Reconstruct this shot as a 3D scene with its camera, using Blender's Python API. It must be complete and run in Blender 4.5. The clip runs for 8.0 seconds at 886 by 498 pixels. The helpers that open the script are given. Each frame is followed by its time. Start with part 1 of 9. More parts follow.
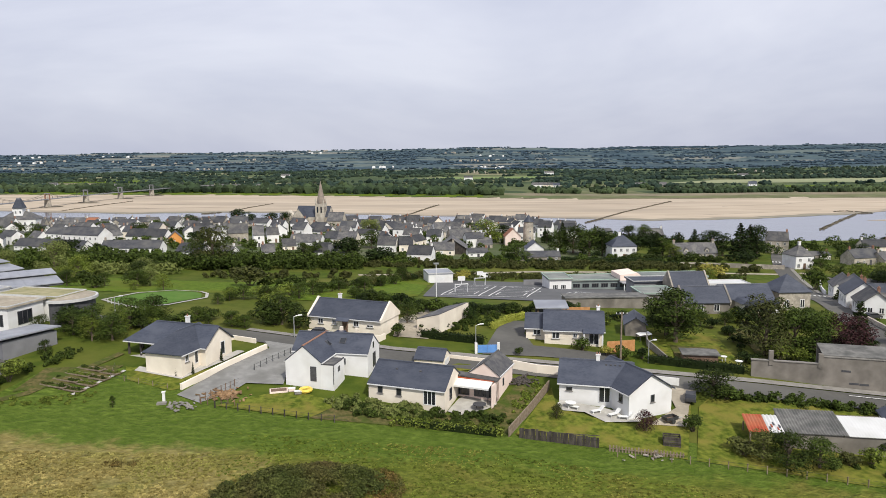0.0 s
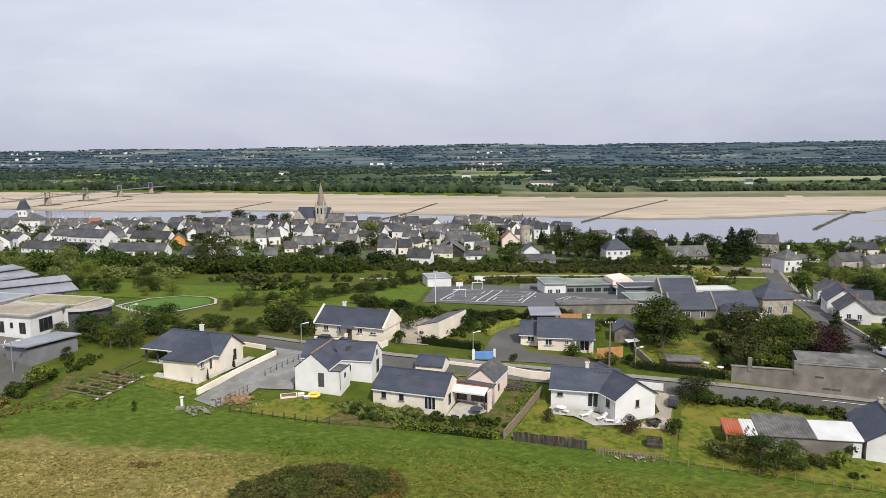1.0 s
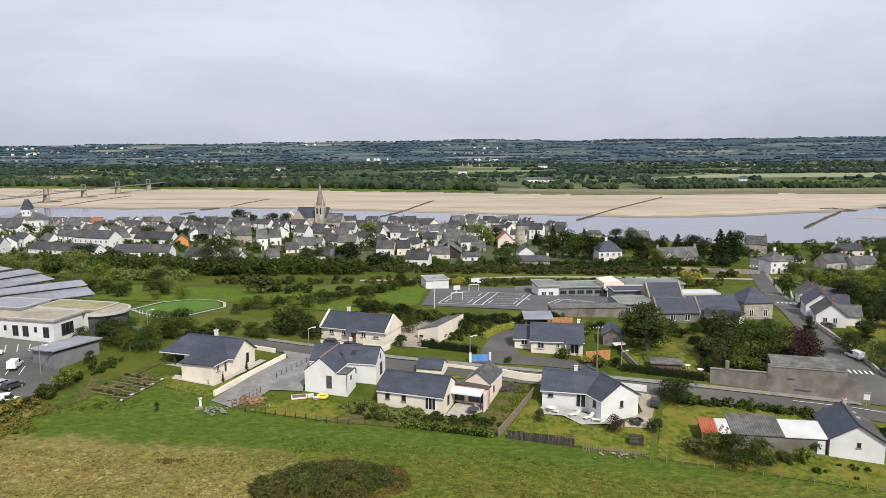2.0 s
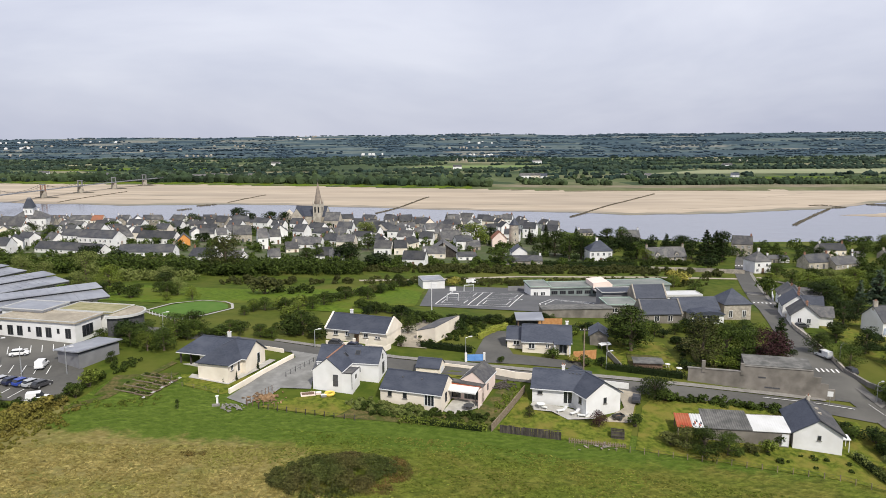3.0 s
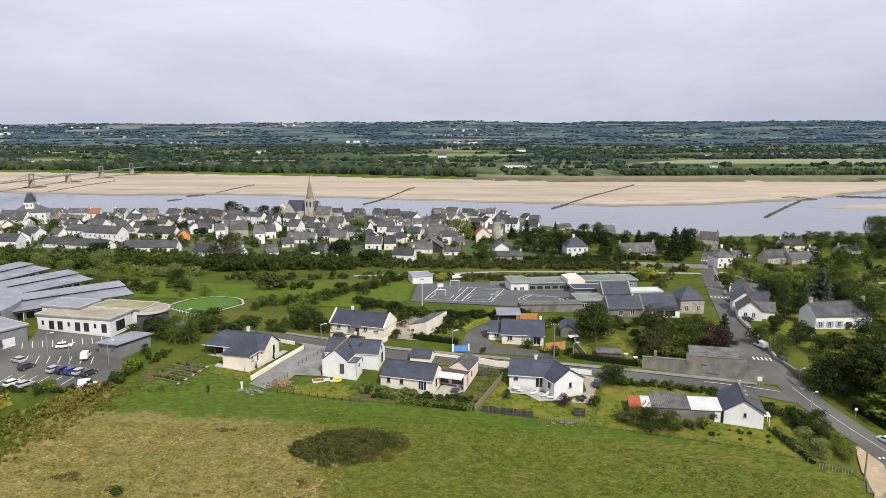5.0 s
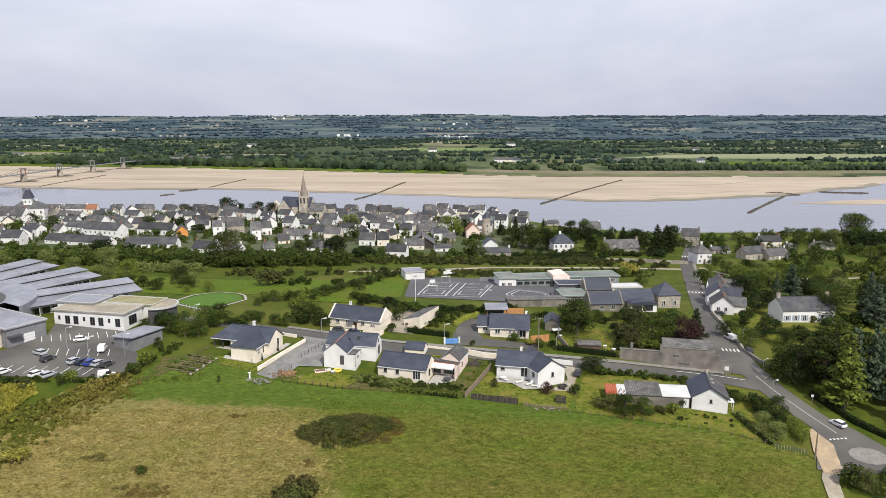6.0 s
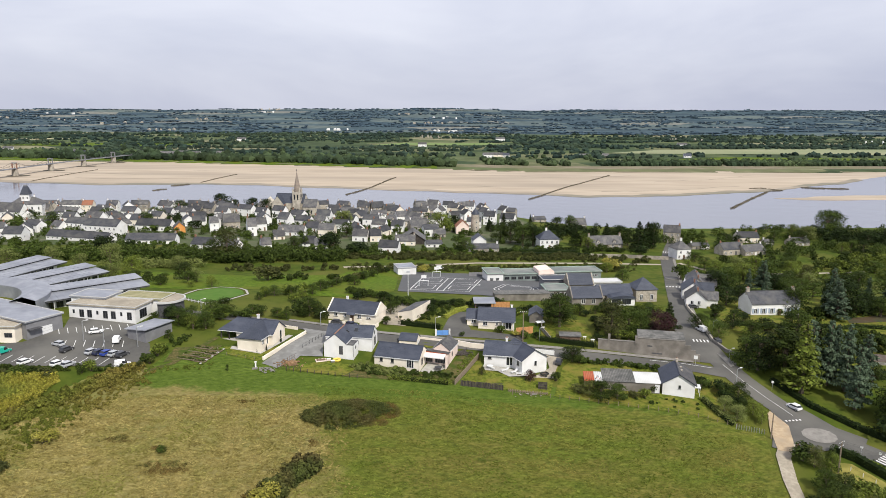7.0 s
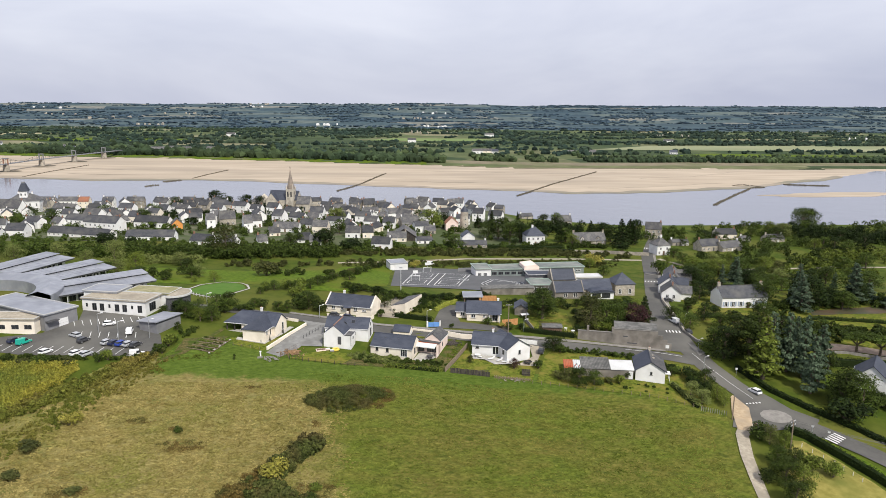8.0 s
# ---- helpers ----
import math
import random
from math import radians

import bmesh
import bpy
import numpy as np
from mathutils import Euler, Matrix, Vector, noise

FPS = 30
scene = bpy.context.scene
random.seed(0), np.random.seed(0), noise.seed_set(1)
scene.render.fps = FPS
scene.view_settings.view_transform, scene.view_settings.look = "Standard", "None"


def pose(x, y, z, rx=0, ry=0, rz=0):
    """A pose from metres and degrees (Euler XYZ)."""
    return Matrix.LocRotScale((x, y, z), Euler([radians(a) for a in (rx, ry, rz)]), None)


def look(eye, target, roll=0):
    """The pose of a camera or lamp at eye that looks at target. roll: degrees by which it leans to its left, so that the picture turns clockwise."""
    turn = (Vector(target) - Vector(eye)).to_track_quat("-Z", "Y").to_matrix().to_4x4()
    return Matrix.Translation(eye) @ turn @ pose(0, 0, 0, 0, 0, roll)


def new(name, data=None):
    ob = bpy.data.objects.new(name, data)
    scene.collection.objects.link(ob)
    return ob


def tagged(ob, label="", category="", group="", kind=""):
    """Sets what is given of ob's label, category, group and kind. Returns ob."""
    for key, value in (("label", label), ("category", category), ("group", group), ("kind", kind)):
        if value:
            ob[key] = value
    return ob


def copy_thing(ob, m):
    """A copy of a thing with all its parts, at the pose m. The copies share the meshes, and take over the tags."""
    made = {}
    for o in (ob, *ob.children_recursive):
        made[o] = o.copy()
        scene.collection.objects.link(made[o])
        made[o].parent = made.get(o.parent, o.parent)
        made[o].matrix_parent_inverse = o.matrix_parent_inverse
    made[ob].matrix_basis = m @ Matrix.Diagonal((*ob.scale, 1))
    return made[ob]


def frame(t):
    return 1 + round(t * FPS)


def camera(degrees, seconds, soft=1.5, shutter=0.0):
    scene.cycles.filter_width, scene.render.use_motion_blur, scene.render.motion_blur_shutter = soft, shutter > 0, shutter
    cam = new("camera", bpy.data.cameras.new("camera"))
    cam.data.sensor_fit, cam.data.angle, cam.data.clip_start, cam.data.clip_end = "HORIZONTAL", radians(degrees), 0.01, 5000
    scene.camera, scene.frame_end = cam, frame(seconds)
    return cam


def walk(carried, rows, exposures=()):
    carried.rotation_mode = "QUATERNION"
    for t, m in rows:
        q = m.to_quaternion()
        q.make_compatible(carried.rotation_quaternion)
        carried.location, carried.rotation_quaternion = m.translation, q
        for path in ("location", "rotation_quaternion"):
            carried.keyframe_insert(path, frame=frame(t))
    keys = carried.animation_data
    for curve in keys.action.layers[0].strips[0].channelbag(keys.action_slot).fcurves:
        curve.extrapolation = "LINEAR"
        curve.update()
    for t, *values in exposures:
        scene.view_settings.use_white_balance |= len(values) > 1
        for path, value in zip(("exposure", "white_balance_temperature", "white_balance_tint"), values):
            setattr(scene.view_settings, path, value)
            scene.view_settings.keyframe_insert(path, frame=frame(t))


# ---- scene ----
cam = camera(64.2, 8.0, 0.4)
PATH = [
    (0, (0.00, 0.00, 38.00), (0.00, 99.09, 24.52), -0.40),
    (0.5, (-0.08, -2.93, 39.72), (0.05, 96.13, 25.99), -0.37),
    (1, (-0.23, -6.20, 41.51), (0.08, 92.81, 27.49), -0.33),
    (1.5, (-0.45, -9.79, 43.36), (0.10, 89.17, 28.99), -0.29),
    (2, (-0.72, -13.66, 45.24), (0.12, 85.24, 30.49), -0.25),
    (2.5, (-1.02, -17.80, 47.14), (0.17, 81.04, 31.98), -0.20),
    (3, (-1.36, -22.18, 49.05), (0.25, 76.58, 33.44), -0.15),
    (3.5, (-1.72, -26.78, 50.94), (0.35, 71.89, 34.87), -0.10),
    (4, (-2.11, -31.60, 52.82), (0.50, 66.99, 36.27), -0.03),
    (4.5, (-2.51, -36.61, 54.67), (0.67, 61.87, 37.63), 0.03),
    (5, (-2.94, -41.82, 56.49), (0.87, 56.56, 38.95), 0.11),
    (5.5, (-3.39, -47.21, 58.27), (1.09, 51.05, 40.24), 0.18),
    (6, (-3.88, -52.79, 60.01), (1.31, 45.34, 41.51), 0.27),
    (6.5, (-4.40, -58.57, 61.71), (1.52, 39.44, 42.76), 0.36),
    (7, (-4.97, -64.53, 63.37), (1.69, 33.34, 43.99), 0.45),
    (7.5, (-5.60, -70.71, 65.00), (1.82, 27.04, 45.24), 0.54),
    (8, (-6.32, -77.10, 66.59), (1.86, 20.52, 46.50), 0.64),
]
walk(cam, [(t, look(eye, target, roll)) for t, eye, target, roll in PATH], ((0.0, -0.09, 6300, 9), (4.5, -0.05, 6300, 9), (8.0, 0.0, 6300, 9)))

# ---- world and sun: high thin overcast, soft sun from the right and behind ----
SUN_EL, SUN_AZ = radians(46), radians(154)   # azimuth clockwise from +y
world = bpy.data.worlds.new("world")
scene.world = world
world.use_nodes = True
wt = world.node_tree
wt.nodes.clear()


def wn(kind, **kw):
    n = wt.nodes.new(kind)
    for k, v in kw.items():
        n.inputs[k].default_value = v
    return n


sky = wt.nodes.new("ShaderNodeTexSky")
sky.sky_type = "NISHITA"
sky.sun_disc = False
sky.sun_elevation, sky.sun_rotation = SUN_EL, SUN_AZ
sky.air_density, sky.dust_density = 1.0, 2.0
skys = wn("ShaderNodeMix")
skys.data_type = "RGBA"
skys.blend_type = "MULTIPLY"
skys.inputs[0].default_value = 1.0
skys.inputs[7].default_value = (0.09, 0.09, 0.09, 1)
wt.links.new(sky.outputs[0], skys.inputs[6])
tc = wt.nodes.new("ShaderNodeTexCoord")
mp = wn("ShaderNodeMapping")
mp.inputs["Scale"].default_value = (1.0, 1.0, 3.4)
wt.links.new(tc.outputs["Generated"], mp.inputs[0])
cl = wn("ShaderNodeTexNoise", Scale=1.7, Detail=5.0, Roughness=0.55, Distortion=0.4)
wt.links.new(mp.outputs[0], cl.inputs["Vector"])
cr = wt.nodes.new("ShaderNodeValToRGB")
cr.color_ramp.elements[0].position, cr.color_ramp.elements[0].color = 0.32, (0.585, 0.605, 0.745, 1)
cr.color_ramp.elements[1].position, cr.color_ramp.elements[1].color = 0.70, (0.87, 0.87, 0.96, 1)
wt.links.new(cl.outputs[0], cr.inputs[0])
# a brighter veil high up, greyer towards the horizon
sep = wt.nodes.new("ShaderNodeSeparateXYZ")
wt.links.new(tc.outputs["Generated"], sep.inputs[0])
hr = wn("ShaderNodeMapRange")
hr.inputs["From Min"].default_value, hr.inputs["From Max"].default_value = 0.0, 0.22
hr.inputs["To Min"].default_value, hr.inputs["To Max"].default_value = 0.93, 1.06
wt.links.new(sep.outputs[2], hr.inputs[0])
veil = wt.nodes.new("ShaderNodeVectorMath")
veil.operation = "SCALE"
wt.links.new(cr.outputs[0], veil.inputs[0])
wt.links.new(hr.outputs[0], veil.inputs["Scale"])
cover = wn("ShaderNodeMix")
cover.data_type = "RGBA"
cover.inputs[0].default_value = 0.9
wt.links.new(skys.outputs[2], cover.inputs[6])
wt.links.new(veil.outputs[0], cover.inputs[7])
bg = wn("ShaderNodeBackground", Strength=1.0)
wt.links.new(cover.outputs[2], bg.inputs[0])
wo = wt.nodes.new("ShaderNodeOutputWorld")
wt.links.new(bg.outputs[0], wo.inputs[0])

sd = bpy.data.lights.new("sun", "SUN")
sd.energy, sd.angle, sd.color = 4.3, radians(4), (1.0, 0.93, 0.81)
sun = new("sun", sd)
sun.matrix_world = look((math.sin(SUN_AZ) * math.cos(SUN_EL) * 300, math.cos(SUN_AZ) * math.cos(SUN_EL) * 300, math.sin(SUN_EL) * 300), (0, 0, 0))


# ---- materials ----
def material(name, c1, c2, scale=1.0, rough=0.85, bump=0.0, bscale=None, c3=None, s3=0.1, metal=0.0, stretch=(1, 1, 1), rnd=0.0, island=0.0, spec=0.3, lo=0.35, hi=0.65):
    """Two colours by fine noise, a third by broad noise; rnd and island vary brightness by object or by loose piece."""
    m = bpy.data.materials.new(name)
    m.use_nodes = True
    nt = m.node_tree
    b = nt.nodes["Principled BSDF"]
    b.inputs["Roughness"].default_value = rough
    b.inputs["Metallic"].default_value = metal
    b.inputs["Specular IOR Level"].default_value = spec
    geo = nt.nodes.new("ShaderNodeNewGeometry")
    mp = nt.nodes.new("ShaderNodeMapping")
    mp.inputs["Scale"].default_value = stretch
    nt.links.new(geo.outputs["Position"], mp.inputs[0])

    def nz(s, d=4.0):
        n = nt.nodes.new("ShaderNodeTexNoise")
        n.inputs["Scale"].default_value, n.inputs["Detail"].default_value = s, d
        nt.links.new(mp.outputs[0], n.inputs["Vector"])
        return n

    def mix(a, c, f, kind="MIX"):
        x = nt.nodes.new("ShaderNodeMix")
        x.data_type, x.blend_type = "RGBA", kind
        for s, v in ((0, f), (6, a), (7, c)):
            if hasattr(v, "is_linked"):
                nt.links.new(v, x.inputs[s])
            else:
                x.inputs[s].default_value = v if s == 0 else (*v, 1)
        return x.outputs[2]

    def ramp(sock, p0, p1, v0=0.0, v1=1.0):
        r = nt.nodes.new("ShaderNodeMapRange")
        for k, v in (("From Min", p0), ("From Max", p1), ("To Min", v0), ("To Max", v1)):
            r.inputs[k].default_value = v
        nt.links.new(sock, r.inputs[0])
        return r.outputs[0]

    n1 = nz(scale)
    col = mix(c1, c2, ramp(n1.outputs[0], lo, hi))
    if c3:
        col = mix(col, c3, ramp(nz(s3, 3.0).outputs[0], 0.45, 0.68))
    if rnd or island:
        v = None
        if rnd:
            oi = nt.nodes.new("ShaderNodeObjectInfo")
            v = ramp(oi.outputs["Random"], 0, 1, 1 - rnd, 1 + rnd)
        if island:
            w = ramp(geo.outputs["Random Per Island"], 0, 1, 1 - island, 1 + island)
            if v is None:
                v = w
            else:
                mu = nt.nodes.new("ShaderNodeMath")
                mu.operation = "MULTIPLY"
                nt.links.new(v, mu.inputs[0])
                nt.links.new(w, mu.inputs[1])
                v = mu.outputs[0]
        sc = nt.nodes.new("ShaderNodeVectorMath")
        sc.operation = "SCALE"
        nt.links.new(col, sc.inputs[0])
        nt.links.new(v, sc.inputs["Scale"])
        col = sc.outputs[0]
    nt.links.new(col, b.inputs["Base Color"])
    if bump:
        bp = nt.nodes.new("ShaderNodeBump")
        bp.inputs["Strength"].default_value = min(1.0, bump)
        bp.inputs["Distance"].default_value = bump * 0.3
        nt.links.new(nz(bscale or scale * 2).outputs[0], bp.inputs["Height"])
        nt.links.new(bp.outputs[0], b.inputs["Normal"])
    return m


M = material
lush_m = M("lush_grass", (0.055, 0.094, 0.007), (0.117, 0.172, 0.015), 0.9, 0.95, 0.6, 2.0, (0.106, 0.128, 0.015), 0.08, spec=0.1)
lawn_m = M("garden_lawn", (0.052, 0.076, 0.008), (0.150, 0.168, 0.024), 1.3, 0.95, 0.6, 3, (0.170, 0.152, 0.032), 0.35, spec=0.1)
rough_m = M("rough_pasture", (0.044, 0.070, 0.008), (0.078, 0.101, 0.013), 0.35, 0.95, 0.5, 1.2, (0.110, 0.113, 0.023), 0.05, spec=0.1)
sport_m = M("mown_pitch", (0.075, 0.15, 0.025), (0.095, 0.165, 0.033), 0.5, 0.95, spec=0.1)
soil_m = M("garden_soil", (0.061, 0.066, 0.019), (0.139, 0.111, 0.046), 1.6, 0.95, 0.6, 4, (0.053, 0.078, 0.013), 0.45, spec=0.1)
asphalt_m = M("asphalt", (0.082, 0.079, 0.073), (0.093, 0.090, 0.082), 1.4, 0.9, 0.1, 6, (0.136, 0.130, 0.116), 0.07)
court_m = M("court_asphalt", (0.088, 0.089, 0.091), (0.105, 0.106, 0.107), 0.7, 0.9, 0.1, 6, (0.117, 0.117, 0.120), 0.08)
pave_m = M("pale_pavement", (0.191, 0.179, 0.161), (0.252, 0.237, 0.214), 1.2, 0.9, 0.1, 5)
gravel_m = M("pale_gravel", (0.306, 0.265, 0.204), (0.428, 0.378, 0.295), 1.5, 0.95, 0.3, 6, (0.254, 0.224, 0.174), 0.15)
concrete_m = M("worn_concrete", (0.184, 0.182, 0.172), (0.246, 0.242, 0.230), 0.9, 0.9, 0.1, 5, (0.148, 0.146, 0.135), 0.25)
sand_m = M("river_sand", (0.385, 0.315, 0.235), (0.475, 0.395, 0.30), 0.03, 0.95, 0.0, None, (0.33, 0.275, 0.21), 0.008, stretch=(0.4, 2.2, 1))
slate_m = M("slate_roof", (0.034, 0.040, 0.058), (0.050, 0.057, 0.078), 2.2, 0.55, 0.2, 5, (0.060, 0.067, 0.088), 0.35, stretch=(1, 1, 3), rnd=0.15, spec=0.4)
oldslate_m = M("old_slate_roof", (0.060, 0.060, 0.066), (0.095, 0.092, 0.092), 1.6, 0.7, 0.3, 4, (0.135, 0.13, 0.12), 0.4, rnd=0.25)
zinc_m = M("zinc_roof", (0.30, 0.31, 0.345), (0.385, 0.395, 0.42), 0.5, 0.45, 0.0, None, (0.24, 0.25, 0.28), 0.12, metal=0.35)
fibro_m = M("fibre_cement_roof", (0.115, 0.112, 0.105), (0.185, 0.18, 0.168), 1.2, 0.9, 0.2, 4, (0.085, 0.085, 0.08), 0.5)
redtin_m = M("rusty_red_sheet", (0.315, 0.056, 0.024), (0.413, 0.104, 0.040), 0.9, 0.6, 0.0, None, (0.35, 0.12, 0.06), 0.5)
townslate_m = M("town_slate_roof", (0.036, 0.038, 0.044), (0.062, 0.063, 0.069), 1.2, 0.7, 0.3, 4, (0.085, 0.083, 0.080), 0.25, rnd=0.3)
townwhite_m = M("town_white_render", (0.773, 0.768, 0.754), (0.828, 0.823, 0.810), 0.5, 0.9, 0.05, 8, (0.718, 0.699, 0.672), 0.3, rnd=0.05)
tile_m = M("clay_tile_roof", (0.257, 0.101, 0.058), (0.328, 0.140, 0.078), 1.6, 0.8, 0.2, 4, (0.218, 0.117, 0.078), 0.4)
white_m = M("white_render", (0.70, 0.695, 0.69), (0.76, 0.755, 0.75), 0.5, 0.9, 0.05, 8, (0.64, 0.63, 0.61), 0.3, rnd=0.04)
cream_m = M("cream_render", (0.74, 0.665, 0.56), (0.81, 0.74, 0.63), 0.5, 0.9, 0.05, 8, (0.67, 0.60, 0.50), 0.3, rnd=0.05)
pink_m = M("pale_pink_render", (0.734, 0.594, 0.520), (0.810, 0.668, 0.593), 0.5, 0.9, 0.05, 8)
orange_m = M("orange_render", (0.62, 0.27, 0.07), (0.68, 0.32, 0.10), 0.5, 0.9)
stone_m = M("rubble_stone", (0.310, 0.276, 0.230), (0.460, 0.414, 0.345), 1.8, 0.9, 0.4, 3, (0.22, 0.20, 0.17), 0.3, rnd=0.15)
greyrender_m = M("grey_cement_render", (0.178, 0.160, 0.138), (0.240, 0.218, 0.190), 0.6, 0.9, 0.15, 5, (0.128, 0.116, 0.100), 0.35)
greyclad_m = M("grey_cladding", (0.17, 0.17, 0.18), (0.21, 0.21, 0.22), 0.6, 0.6)
brown_m = M("brown_timber", (0.13, 0.085, 0.06), (0.19, 0.125, 0.085), 3, 0.85, 0.2, 6, stretch=(1, 1, 0.3))
blacktimber_m = M("dark_weathered_timber", (0.035, 0.03, 0.028), (0.075, 0.065, 0.055), 3, 0.9, 0.2, 6, stretch=(1, 1, 0.3), rnd=0.3)
amber_m = M("amber_timber", (0.40, 0.19, 0.07), (0.50, 0.26, 0.11), 2, 0.8)
glass_m = M("window_glass", (0.018, 0.02, 0.024), (0.03, 0.033, 0.038), 0.3, 0.08, spec=0.6)
frame_m = M("white_joinery", (0.648, 0.648, 0.648), (0.702, 0.702, 0.702), 2, 0.5)
darkframe_m = M("dark_joinery", (0.06, 0.06, 0.065), (0.09, 0.09, 0.095), 2, 0.5)
brick_m = M("chimney_brick", (0.216, 0.108, 0.072), (0.302, 0.173, 0.122), 4, 0.9)
whitepaint_m = M("white_paint", (0.662, 0.662, 0.644), (0.736, 0.736, 0.718), 1.5, 0.7)
whitesheet_m = M("white_roof_sheet", (0.552, 0.552, 0.543), (0.607, 0.607, 0.598), 0.8, 0.6, 0.0, None, (0.497, 0.497, 0.478), 0.4)
terrace_m = M("pale_terrace_slabs", (0.377, 0.361, 0.328), (0.459, 0.443, 0.402), 1.5, 0.9, 0.05, 6, (0.328, 0.312, 0.279), 0.4)
bluetarp_m = M("blue_sheet", (0.10, 0.24, 0.55), (0.14, 0.30, 0.62), 1.0, 0.5)
metal_m = M("galvanised_metal", (0.42, 0.43, 0.44), (0.50, 0.51, 0.52), 1.0, 0.4, metal=0.6)
darkmetal_m = M("dark_metal", (0.05, 0.05, 0.05), (0.08, 0.08, 0.08), 1.0, 0.5, metal=0.3)
wood_m = M("weathered_pole_wood", (0.17, 0.13, 0.09), (0.25, 0.20, 0.15), 3, 0.9)
bark_m = M("bark", (0.09, 0.07, 0.05), (0.14, 0.11, 0.08), 3, 0.95)
leaf_m = M("green_foliage", (0.028, 0.043, 0.007), (0.048, 0.070, 0.011), 0.5, 0.85, rnd=0.4, island=0.55, spec=0.15)
lightleaf_m = M("light_green_foliage", (0.081, 0.110, 0.015), (0.127, 0.154, 0.025), 0.5, 0.85, rnd=0.2, island=0.62, spec=0.15)
darkleaf_m = M("dark_foliage", (0.011, 0.020, 0.004), (0.020, 0.033, 0.006), 0.5, 0.85, rnd=0.2, island=0.62, spec=0.15)
oliveleaf_m = M("olive_foliage", (0.045, 0.054, 0.014), (0.075, 0.079, 0.022), 0.5, 0.85, rnd=0.3, island=0.4, spec=0.15)
blueleaf_m = M("blue_cedar_foliage", (0.042, 0.065, 0.036), (0.083, 0.114, 0.069), 0.5, 0.85, rnd=0.2, island=0.45, spec=0.15)
purpleleaf_m = M("purple_foliage", (0.028, 0.013, 0.014), (0.048, 0.020, 0.021), 0.5, 0.85, rnd=0.2, island=0.45, spec=0.15)
paleleaf_m = M("pale_willow_foliage", (0.098, 0.122, 0.030), (0.160, 0.180, 0.055), 0.5, 0.85, rnd=0.15, island=0.28, spec=0.1)
hedgeweed_m = M("overgrown_hedge_foliage", (0.076, 0.090, 0.014), (0.136, 0.140, 0.025), 0.4, 0.9, island=0.5, spec=0.12, c3=(0.155, 0.132, 0.031), s3=0.09)
church_m = M("pale_church_stone", (0.40, 0.36, 0.30), (0.55, 0.50, 0.42), 0.9, 0.9, 0.3, 3, (0.30, 0.27, 0.225), 0.25)
limehedge_m = M("lime_hedge_foliage", (0.20, 0.225, 0.030), (0.30, 0.315, 0.055), 0.6, 0.85, island=0.35, spec=0.15)
yellowleaf_m = M("yellow_foliage", (0.19, 0.18, 0.028), (0.29, 0.26, 0.055), 0.5, 0.85, island=0.35, spec=0.15)
bramble_m = M("bramble_foliage", (0.038, 0.050, 0.011), (0.076, 0.088, 0.022), 0.5, 0.9, island=0.55, spec=0.15, c3=(0.095, 0.072, 0.027), s3=0.11)
rust_m = M("rusty_weed_foliage", (0.095, 0.066, 0.018), (0.165, 0.115, 0.036), 0.6, 0.9, island=0.4, spec=0.1, c3=(0.07, 0.072, 0.02), s3=0.3)
corn_m = M("ripening_maize", (0.190, 0.181, 0.019), (0.296, 0.262, 0.038), 0.8, 0.9, island=0.4, c3=(0.146, 0.179, 0.028), s3=0.1)
farwood_m = M("far_woodland", (0.018, 0.030, 0.017), (0.036, 0.054, 0.026), 0.02, 0.9, island=0.5, spec=0.1, c3=(0.064, 0.087, 0.036), s3=0.008)
# Distance haze is mixed into the blue base colour of the hill woods.
hazed_hillwood_m = M("hazed_hill_woods", (0.036, 0.058, 0.082), (0.056, 0.084, 0.104), 0.02, 0.95, island=0.35, spec=0.1)
# Cooler woodland green: a fainter share of painted haze for the middle distance.
hazed_midwood_m = M("hazed_plain_woodland", (0.016, 0.028, 0.023), (0.030, 0.048, 0.035), 0.02, 0.95, island=0.45, spec=0.1, c3=(0.042, 0.059, 0.034), s3=0.005)
paint_line_m = M("road_marking", (0.62, 0.62, 0.60), (0.72, 0.72, 0.70), 2, 0.8)


